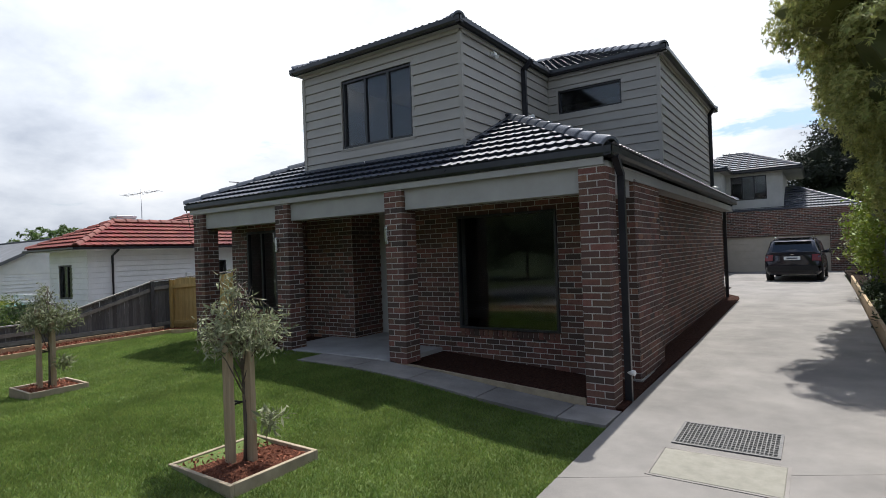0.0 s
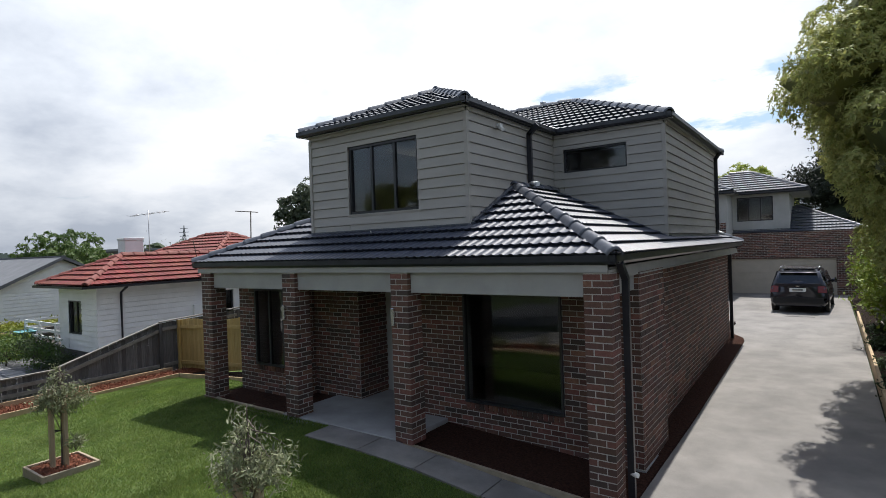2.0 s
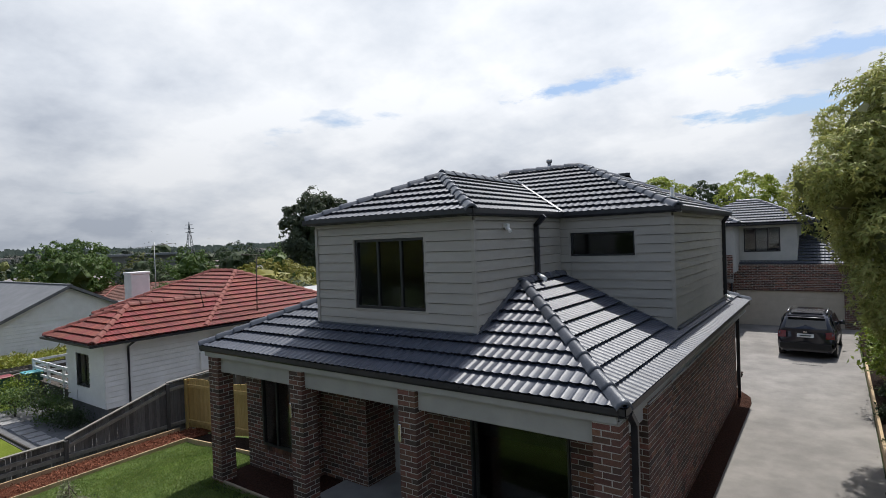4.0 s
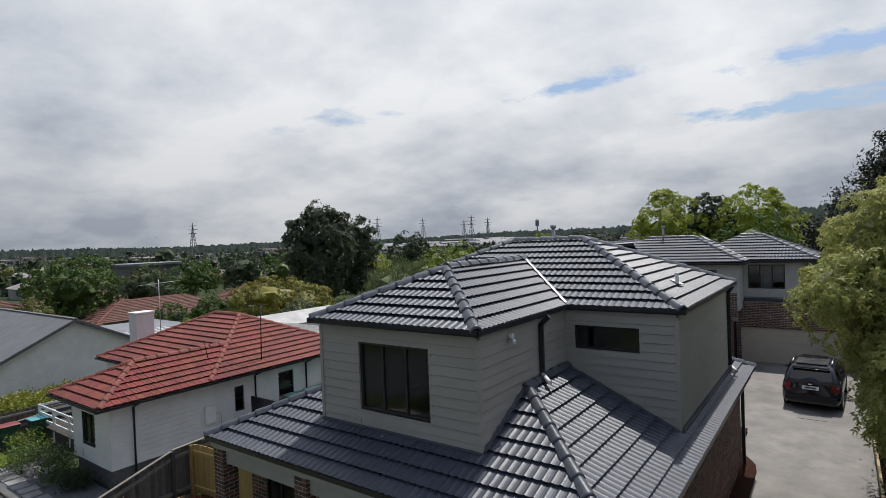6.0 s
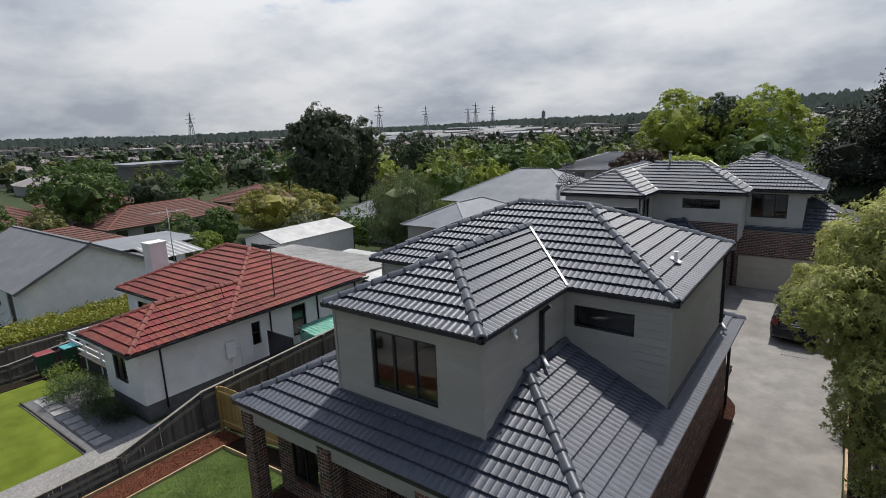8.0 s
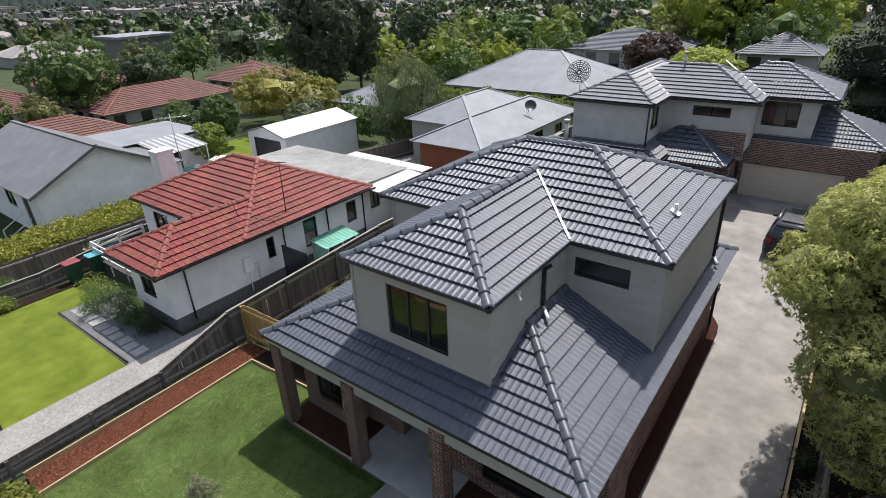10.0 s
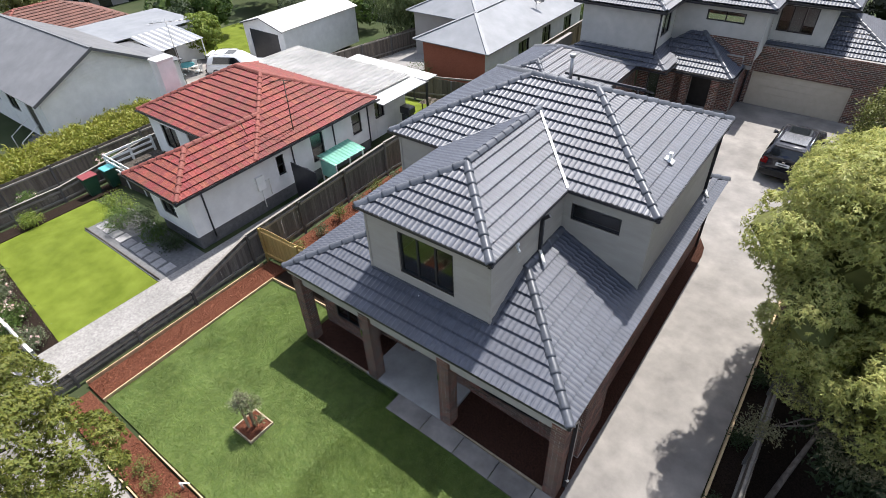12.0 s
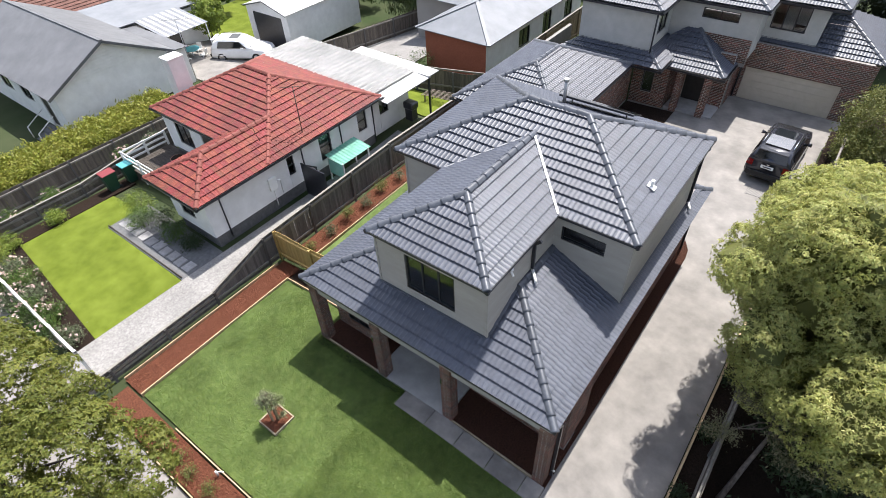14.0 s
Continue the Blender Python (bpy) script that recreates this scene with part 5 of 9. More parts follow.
paling_fence((-28.6, -7.0), (-28.6, 7.5), 1.30, 1.35, "dark weathered paling fence below the hedge", side=1, split=False, cap=False)
paling_fence((-26.3, -7.0), (-26.0, -0.4), 0.80, 0.85, "low weathered fence with a top rail", side=1, split=False)
paling_fence((-26.0, -0.4), (-26.5, 5.4), 0.85, 1.35, "weathered fence rising beside the deck", side=1, split=False, first=1)
paling_fence((-21.5, 17.3), (-14.2, 19.0), 1.5, 1.5, "weathered fence round the back yard", split=False, cap=False, first=1)
paling_fence((-27.5, 15.6), (-21.5, 17.3), 1.5, 1.5, "weathered fence round the back yard", split=False, cap=False)
paling_fence((-13.6, 19.5), (-13.9, 34.0), 1.9, 1.9, "brown timber fence beside the grey house", mat="brown_pale", split=False)
paling_fence((-29.6, 17.5), (-26.6, 27.5), 1.5, 1.5, "weathered fence beside the shed", split=False, cap=False)
paling_fence((3.55, -4.0), (3.55, 21.0), 1.55, 1.6, "brown paling fence under the overhanging trees", side=-1, split=False, cap=False)

# ---- the red-roofed neighbour ----
red = thing("red_roof_house", (-20, 6, 0), "single-storey white weatherboard house with a terracotta tile roof", "house")
RZ, RT = 2.58, 0.47
RM = (M["red_tile"], M["red_tile"])


def white_wall(parent, p, q, z0, z1, holes, cover=0.17, mat="white"):
    wall_core(parent, p, q, z0, z1, holes, M["white"], thick=0.12)
    boards(parent, p, q, z0, z1, holes, M[mat], cover=cover, proud=0.030, gap=0.022)


wx, wy = -16.25, 0.85
white_wall(red, (-19.1, wy), (wx, wy), 0.42, 2.5, [(0.75, 0.95, 1.75, 2.05)])
white_wall(red, (wx, wy), (wx, 11.1), 0.42, 2.5, [(4.35, 1.1, 4.75, 2.05), (6.35, 0.8, 7.1, 2.15), (9.0, 1.05, 9.65, 2.1)])
white_wall(red, (-19.1, 4.2), (-19.1, wy), 0.42, 2.5, [])
white_wall(red, (-24.6, 4.2), (-19.1, 4.2), 0.42, 2.5, [(1.0, 0.9, 2.3, 2.1), (3.3, 0.45, 4.2, 2.4)])
white_wall(red, (-24.6, 11.1), (-24.6, 4.2), 0.3, 2.5, [])
white_wall(red, (wx, 11.1), (-24.6, 11.1), 0.42, 2.5, [])
part("footing", B((-24.5, 4.3, -0.9, wx - 0.05, 11.0, 0.42), (-19.0, wy + 0.06, -0.3, wx - 0.05, 4.29, 0.42)), M["wicker"], red, "dark brick footing")
window(red, (-18.35, wy + 0.03), (-17.35, wy + 0.03), 0.95, 2.05, (0.5,), trim=M["white"])
for y0, y1, z0, z1 in ((5.2, 5.6, 1.1, 2.05), (7.2, 7.95, 0.8, 2.15), (9.85, 10.5, 1.05, 2.1)):
    window(red, (wx - 0.03, y0), (wx - 0.03, y1), z0, z1, (), (0.5,), trim=M["white"])
window(red, (-23.6, 4.23), (-22.3, 4.23), 0.9, 2.1, (0.5,), trim=M["white"])
part("porch_door", B((-21.3, 4.22, 0.45, -20.4, 4.26, 2.4)), M["door"], red)
part("inner_floor", B((-24.4, 4.4, 0.43, -16.5, 10.9, 0.5), (-18.9, 1.05, 0.43, -16.5, 4.39, 0.5)), M["floor_in"], red)
part("eaves_lining", B((-19.4, 0.35, 2.5, -15.75, 4.0, 2.525), (-24.95, 4.0, 2.5, -15.75, 11.25, 2.525)), M["white"], red)
hip_roof(red, -24.95, 3.95, -15.75, 11.3, RZ, RT, RM, M["red_cap"], kind="marseille", w=0.24, g=0.33)
hip_roof(red, -19.5, 0.32, -15.72, 9.0, RZ, RT, RM, M["red_cap"], sides="flr", kind="marseille", w=0.24, g=0.33, caps=("fl", "fr"))
ridge_caps(red, (-17.61, 2.21, RZ + 0.06 + 1.89 * RT), (-17.61, 5.85, RZ + 0.06 + 1.89 * RT), M["red_cap"])
for a, b in (((-19.5, 0.32), (-15.72, 0.32)), ((-15.72, 0.32), (-15.72, 11.3)), ((-24.95, 3.95), (-19.5, 3.95)), ((-19.5, 3.95), (-19.5, 0.32)), ((-24.95, 11.3), (-24.95, 3.95))):
    gutter_run(red, [(*a, 2.575), (*b, 2.575)], M["gutter"], size=0.075, wide=0.09)
for y, bend in ((1.55, 0), (6.1, 1), (8.6, 0), (10.95, 0)):
    pts = [(-15.8, y, 2.48), (wx + 0.05, y, 2.3), (wx + 0.05, y, 1.2 if bend else 0.1)]
    if bend:
        pts += [(wx + 0.05, y + 0.6, 0.75), (wx + 0.05, y + 0.6, 0.1)]
    part("downpipe", T((pts, 0.04)), M["gutter"], red)
part("meter_box", B((wx + 0.02, 3.95, 1.0, wx + 0.14, 4.35, 1.65), bevel=0.015), M["plastic_white"], red)
part("meter_pipe", T(([(wx + 0.06, 4.15, 0.1), (wx + 0.06, 4.15, 1.0)], 0.025), ([(wx + 0.06, 4.35, 1.3), (wx + 0.06, 4.6, 1.3), (wx + 0.06, 4.6, 0.5)], 0.02)), M["plastic_white"], red)
chim = part("chimney", B((-25.85, 5.76, -0.9, -25.12, 6.64, 4.24), bevel=0.02), M["white"], red, "broad white painted chimney")
part("chimney_cap", B((-25.88, 5.73, 4.245, -25.09, 6.67, 4.36), bevel=0.015), M["white"], chim)
# rear annexe with a flat white roof and a carport
white_wall(red, (-16.55, 11.3), (-16.55, 14.2), 0.0, 2.55, [(0.5, 1.05, 1.2, 2.1)])
white_wall(red, (-16.55, 14.2), (-24.8, 14.2), -0.5, 2.55, [])
white_wall(red, (-24.8, 14.2), (-24.8, 11.3), -0.6, 2.55, [])
window(red, (-16.58, 11.8), (-16.58, 12.5), 1.05, 2.1, (0.5,), trim=M["white"])
bm = bmesh.new()
rib = []
for k in range(90):
    x = -25.1 + k * 0.1
    dz = 0.045 if k % 4 == 0 else 0.0
    rib.append([bm.verts.new((x, 11.2, 2.66 + dz)), bm.verts.new((x, 14.5, 2.60 + dz))])
for r0, r1 in zip(rib, rib[1:]):
    bm.faces.new((r0[0], r1[0], r1[1], r0[1]))
bmesh.ops.solidify(bm, geom=bm.faces[:], thickness=0.01)
part("flat_roof", bm, M["white_roof"], red, "pale ribbed flat roof")
part("carport_roof", bars(((-16.35, 12.9, 2.50), (-15.2, 12.9, 2.42), 3.6, 0.05), ((-21.0, 14.95, 2.56), (-15.2, 14.95, 2.50), 0.9, 0.04)), M["white_roof"], red)
part("carport_post", bars(((-15.3, 14.6, -0.2), (-15.3, 14.6, 2.45), 0.09, 0.09)), M["gutter"], red)
# deck with white rails
deck = thing("timber_deck", (-22.5, 3.3, -0.3), "dark timber deck with a white painted balustrade", "deck")
for k in range(17):
    y = 1.9 + k * 0.15
    part("deck_board", B((-25.7, y, -0.16, -19.15, y + 0.14, -0.12)), M["bark_dark"], deck)
for x, y in ((-25.7, 1.95), (-25.7, 3.2), (-25.7, 4.4), (-24.1, 1.95), (-22.5, 1.95), (-20.9, 1.95)):
    part("baluster_post", B((x - 0.05, y - 0.05, -1.2, x + 0.05, y + 0.05, 0.72)), M["white"], deck)
for z in (0.10, 0.38, 0.66):
    part("rail", bars(((-25.7, 1.9, z), (-25.7, 4.45, z), 0.04, 0.10)), M["white"], deck)
    part("rail", bars(((-25.7, 1.95, z), (-20.9, 1.95, z), 0.04, 0.10)), M["white"], deck)
part("skirt", B((-25.66, 1.93, -1.0, -19.2, 1.96, -0.18)), M["bark_dark"], deck)
pot = thing("planter_tub", (-23.4, 3.6, -0.12), "round dark planter tub on the deck", "planter")
part("tub", T(([(-23.4, 3.6, -0.12), (-23.4, 3.6, 0.27)], [0.28, 0.36]), sides=16), M["terracotta"], pot)
part("soil", T(([(-23.4, 3.6, 0.272), (-23.4, 3.6, 0.28)], 0.32), sides=16), M["soil"], pot)
# aerials
aer = thing("roof_aerial", (-16.4, 6.53, 2.6), "thin rusty pole aerial standing on the terracotta roof", "aerial")
part("pole", T(([(-16.4, 6.53, 2.5), (-16.4, 6.6, 4.85)], 0.022)), M["bark_dark"], aer)
part("boom", T(([(-16.75, 6.15, 4.86), (-16.2, 6.8, 4.80)], 0.016)), M["bark_dark"], aer)
aer = thing("roof_aerial", (-16.9, 4.6, 3.1), "short leaning pole on the terracotta roof", "aerial")
part("pole", T(([(-16.9, 4.6, 3.0), (-16.9, 4.45, 3.75)], 0.015)), M["bark_dark"], aer)
ax, ay = -26.45, 7.6
tva = thing("tv_aerial", (ax, ay, 2.4), "tall television aerial mast with a cross boom", "aerial")
part("mast", T(([(ax, ay, 2.0), (ax, ay, 5.60)], 0.022)), M["steel"], tva)
part("boom", T(([(ax - 0.85, ay - 0.5, 5.32), (ax + 0.85, ay + 0.5, 5.50)], 0.014)), M["steel"], tva)
for k in range(8):
    u = -0.8 + k * 0.23
    part("element", T(([(ax + u - 0.2, ay + u * 0.59 + 0.34, 5.41 + u * 0.106), (ax + u + 0.2, ay + u * 0.59 - 0.34, 5.41 + u * 0.106)], 0.008), sides=5), M["steel"], tva)
red.location += Vector((-0.2, 0.12, -0.22))
# things beside the white side wall
cover = thing("mint_lean_to", (-15.3, 8.2, 0.5), "small mint green corrugated cover beside the white wall", "lean-to")
bm = bmesh.new()
rib = []
for k in range(41):
    y, dz = 7.25 + k * 0.05, 0.02 * (1 if k % 4 in (0, 1) else 0)
    rib.append([bm.verts.new((-16.1, y, 1.08 + dz)), bm.verts.new((-14.95, y, 0.92 + dz))])
for r0, r1 in zip(rib, rib[1:]):
    bm.faces.new((r0[0], r0[1], r1[1], r1[0]))
bmesh.ops.solidify(bm, geom=bm.faces[:], thickness=0.006)
part("roof_sheet", bm, M["mint"], cover)
for x, y in ((-16.0, 7.35), (-15.0, 7.35), (-16.0, 9.1), (-15.0, 9.1)):
    part("leg", B((x - 0.03, y - 0.03, -0.4, x + 0.03, y + 0.03, 0.95)), M["white"], cover)
part("end_panel", B((-16.0, 7.32, 0.1, -15.0, 7.34, 0.9)), M["mint"], cover)
gatep = solo("dark_side_panel", B((-16.2, 5.85, -0.36, -14.6, 5.90, 1.40), bevel=0.006), M["gutter"], "dark metal gate panel beside the white house", "gate")
for x, y, lid, lab in ((-25.35, 0.75, "lid_red", "dark wheelie bin with a red lid"), (-25.25, 1.75, "lid_blue", "dark green wheelie bin with a blue-green lid")):
    gz0 = ground_z(x, y)
    wb = thing("wheelie_bin", (x, y, gz0), lab, "bin", group="bins by the deck")
    bm = bmesh.new()
    lo = [bm.verts.new((x + a * 0.21, y + b * 0.24, gz0 + 0.05)) for a, b in ((-1, -1), (1, -1), (1, 1), (-1, 1))]
    hi = [bm.verts.new((x + a * 0.28, y + b * 0.32, gz0 + 1.0)) for a, b in ((-1, -1), (1, -1), (1, 1), (-1, 1))]
    bm.faces.new(lo[::-1]); bm.faces.new(hi)
    for i in range(4):
        bm.faces.new((lo[i], lo[(i + 1) % 4], hi[(i + 1) % 4], hi[i]))
    part("body", bm, M["bin_green"], wb)
    part("lid", B((x - 0.31, y - 0.36, gz0 + 1.0, x + 0.31, y + 0.36, gz0 + 1.06), bevel=0.025), M[lid], wb)
    for dx in (-0.22, 0.17):
        part("wheel", T(([(x + dx, y + 0.3, gz0 + 0.1), (x + dx + 0.05, y + 0.3, gz0 + 0.1)], 0.1), sides=12), M["rubber"], wb)
# the neighbour's yard
patch("neighbour_lawn", -24.7, -4.15, -16.12, -1.22, M["blade2"], "bright yellow-green mown lawn of the neighbour", "lawn", lift=0.0, step=0.6, slant=-0.75)
patch("neighbour_lawn", -24.7, -1.22, -22.1, 0.35, M["blade2"], "bright mown lawn below the bins", "lawn", lift=0.0, step=0.6)
patch("gravel_drive", -16.1, -7.4, -13.75, 12.5, M["gravel"], "pale gravel driveway beside the old fence", "driveway", lift=0.02, step=0.8)
patch("paved_bed", -22.08, -1.2, -16.12, 0.85, M["wicker"], "dark paved strip with shrubs below the white wall", "paving", lift=0.01)
patch("side_path", -28.2, -8, -27.1, 7, M["gravel"], "pale concrete path between fences", "path", lift=0.03)
patch("side_bed", -25.9, -5.3, -24.72, 1.6, M["soil"], "dark bed of shrubs beside the low fence", "garden bed", lift=0.02)
patch("front_bed", -24.7, -5.75, -16.12, -4.0, M["soil"], "dark rose bed along the street", "garden bed", lift=-0.03)
edging([((-22.1, -1.13), (-16.2, -1.13))], "dark timber edging of the stepping stones", mat="bark_dark", top=0.05)
rs = random.Random(77)
for k in range(10):
    x, y = -21.86 + k * 0.565, -0.82 + rs.uniform(-0.03, 0.03)
    g = ground_z(x, y)
    stone = solo("stepping_stone", B((x, y, g - 0.03, x + 0.46 + rs.uniform(-0.03, 0.02), y + 0.50 + rs.uniform(-0.03, 0.03), g + 0.04), bevel=0.01), M["stone"], "square pale stepping stone beside the lawn", "paving stone", group="stepping stones")
wr = thing("white_rail_fence", (-18, -5.7, 0), "low white painted rail fence along the street", "fence")
for k in range(6):
    x = -24 + k * 1.85
    part("post", B((x - 0.05, -5.78, -0.3, x + 0.05, -5.68, 0.95)), M["white"], wr)
for z in (0.45, 0.9):
    part("rail", bars(((-24.05, -5.73, z), (-14.7, -5.73, z), 0.06, 0.09)), M["white"], wr)

# ---- white gabled house ----
wg = thing("white_gable_house", (-38, 6, -1.4), "white weatherboard house with a grey gabled roof", "house")
white_wall(wg, (-33.6, 2.5), (-33.6, 9.8), -1.3, 1.45, [], cover=0.2)
white_wall(wg, (-46, 2.5), (-33.6, 2.5), -1.5, 1.45, [(4.0, -0.2, 5.4, 1.1), (7.0, -0.2, 8.4, 1.1), (9.8, -1.3, 10.8, 1.1)], cover=0.2)
for a in (4.0, 7.0):
    window(wg, (-46 + a, 2.53), (-46 + a + 1.4, 2.53), -0.2, 1.1, (0.5,), trim=M["white"])
part("side_door", B((-36.2, 2.54, -1.3, -35.2, 2.58, 1.1)), M["door"], wg)
bm = bmesh.new()
tri = [(2.5, 1.45), (9.8, 1.45), (6.15, 3.2)]
va = [bm.verts.new((-33.58, y, z)) for y, z in tri]
vb = [bm.verts.new((-33.70, y, z)) for y, z in tri]
bm.faces.new(va); bm.faces.new(vb[::-1])
for i in range(3):
    bm.faces.new((va[i], va[(i + 1) % 3], vb[(i + 1) % 3], vb[i]))
part("gable_wall", bm, M["white"], wg)
for k in range(9):
    z = 1.45 + k * 0.19
    y0, y1 = 2.5 + (z - 1.45) * 2.086, 9.8 - (z - 1.45) * 2.086
    part("lap_board", B((-33.579, y0 + 0.36, z + 0.012, -33.555, y1 - 0.36, z + 0.178)), M["white"], wg)
for y0, z0, y1, z1 in ((2.05, 1.30, 6.15, 3.36), (10.25, 1.30, 6.15, 3.36)):
    part("roof_slope", bars(((-46.5, (y0 + y1) / 2, (z0 + z1) / 2), (-33.2, (y0 + y1) / 2, (z0 + z1) / 2), math.hypot(y1 - y0, z1 - z0), 0.06), up=(0, -(z1 - z0) * (1 if y1 > y0 else -1), abs(y1 - y0))), M["slate_roof"], wg)
    part("barge_board", bars(((-33.18, y0, z0 - 0.05), (-33.18, y1, z1 - 0.05), 0.03, 0.16)), M["slate_roof"], wg)
part("lower_wall", B((-47, 9.9, -2.2, -41.15, 17.2, 0.75)), M["white"], wg)
part("back_window", B((-41.16, 12.4, -0.9, -41.12, 13.6, 0.4)), M["car_glass"], wg)
part("back_door", B((-41.16, 14.0, -1.9, -41.12, 15.0, 0.4)), M["car_glass"], wg)
part("porch_wall", B((-41.0, 9.9, -1.8, -34.6, 11.6, 0.70)), M["white"], wg)
part("porch_roof", bars(((-41.1, 10.85, 0.93), (-34.2, 10.85, 0.90), 1.75, 0.05), up=(0, 0.10, 1)), M["slate_roof"], wg)
part("lower_roof", bars(((-44.1, 9.5, 1.12), (-44.1, 17.5, 0.95), 6.3, 0.06)), M["grey_roof"], wg)
part("ridge", bars(((-46.5, 6.15, 3.40), (-33.15, 6.15, 3.40), 0.22, 0.05)), M["slate_roof"], wg)
steps = thing("entry_steps", (-36, 1.6, -1.5), "grey steps with a handrail at the side door", "steps")
for k in range(4):
    part("tread", B((-36.4, 2.3 - 0.28 * (k + 1), -1.8, -35.0, 2.3 - 0.28 * k, -1.25 - 0.17 * k)), M["wicker"], steps)
for x in (-36.45, -34.95):
    part("handrail", T(([(x, 2.3, -0.3), (x, 1.1, -0.95)], 0.03), ([(x, 1.1, -0.95), (x, 1.1, -1.7)], 0.03)), M["white"], steps)
aw = thing("striped_awning", (-39, 13.7, 0.8), "grey and white striped metal awning over a patio", "awning")
for k in range(15):
    y = 11.9 + k * 0.24
    part("strip", bars(((-41.1, y, 1.10), (-37.2, y, 0.72), 0.22, 0.015)), M["white_roof"] if k % 2 else M["grey_roof"], aw)
for y in (12.0, 15.2):
    part("post", B((-37.3, y - 0.03, -2.0, -37.23, y + 0.03, 0.72)), M["white"], aw)

# ---- shed with the open door, beside a parked white car ----
shed = thing("white_shed", (-35, 22, -1.9), "white metal shed with an open dark roller doorway", "shed")
sg = -1.95
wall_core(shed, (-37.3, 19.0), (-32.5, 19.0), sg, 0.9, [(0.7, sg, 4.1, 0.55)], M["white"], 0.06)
wall_core(shed, (-32.5, 19.0), (-32.5, 26.6), sg, 0.9, [], M["white"], 0.06)
wall_core(shed, (-32.5, 26.6), (-37.3, 26.6), sg, 0.9, [], M["white"], 0.06)
wall_core(shed, (-37.3, 26.6), (-37.3, 19.0), sg, 0.9, [], M["white"], 0.06)
bm = bmesh.new()
va = [bm.verts.new((x, 18.99, z)) for x, z in ((-37.3, 0.9), (-32.5, 0.9), (-34.9, 1.55))]
vb = [bm.verts.new((x, 19.05, z)) for x, z in ((-37.3, 0.9), (-32.5, 0.9), (-34.9, 1.55))]
bm.faces.new(va); bm.faces.new(vb[::-1])
for i in range(3):
    bm.faces.new((va[i], va[(i + 1) % 3], vb[(i + 1) % 3], vb[i]))
part("gable", bm, M["white"], shed)
for s in (-1, 1):
    part("roof_sheet", bars(((-34.9 + s * 1.25, 18.8, 1.25), (-34.9 + s * 1.25, 26.8, 1.25), 2.62, 0.05), up=(s * 0.27, 0, 1)), M["white_roof"], shed)
part("barge", bars(((-37.4, 18.82, 0.88), (-34.9, 18.82, 1.56), 0.03, 0.1), ((-34.9, 18.82, 1.56), (-32.4, 18.82, 0.88), 0.03, 0.1)), M["gutter"], shed)
# dark panel filling the doorway stands for the unlit inside
part("roller_door", B((-36.58, 19.02, sg, -33.22, 19.05, 0.54)), M["gutter"], shed, "dark panel standing for the shaded shed interior")
part("floor", B((-37.2, 19.1, sg, -32.6, 26.5, sg + 0.03)), M["concrete"], shed)
patch("back_drive", -41, 11.8, -30.2, 18.9, M["concrete"], "pale concrete drive in front of the shed", "driveway", lift=0.02, step=1.5)
patch("back_drive", -29, 18, -22, 27, M["gravel"], "pale gravel yard behind the fence", "yard", lift=0.0, step=1.5)
patch("back_lawn", -48, 17.6, -38.2, 30, M["blade2"], "bright back lawn beside the shed", "lawn", lift=0.0, step=1.5)
patch("back_lawn", -21, 14.6, -14, 17.5, M["blade2"], "bright back lawn behind the red-roofed house", "lawn", lift=0.0, step=1.0)

# ---- grey-roofed house with orange brick ----
gh = thing("grey_roof_house", (-18, 27, -0.9), "single-storey house with a pale grey metal roof and orange brick end", "house")
GH = 1.78
wall_core(gh, (-20.7, 20.9), (-15.9, 20.9), -1.2, GH, [], M["red_brick_far"], 0.2)
wall_core(gh, (-15.9, 20.9), (-15.9, 34.0), -1.2, GH, [(4.0, 0.0, 5.4, 1.2), (7.2, -0.6, 8.4, 1.3), (10.4, 0.0, 11.6, 1.2)], M["white"], 0.2)
wall_core(gh, (-20.7, 34.0), (-20.7, 20.9), -1.2, GH, [], M["red_brick_far"], 0.2)
wall_core(gh, (-15.9, 34.0), (-20.7, 34.0), -1.2, GH, [], M["white"], 0.2)
for y0, y1, z0, z1 in ((24.9, 26.3, 0.0, 1.2), (28.1, 29.3, -0.6, 1.3), (31.3, 32.5, 0.0, 1.2)):
    window(gh, (-15.95, y0), (-15.95, y1), z0, z1, (0.5,), trim=M["white"])


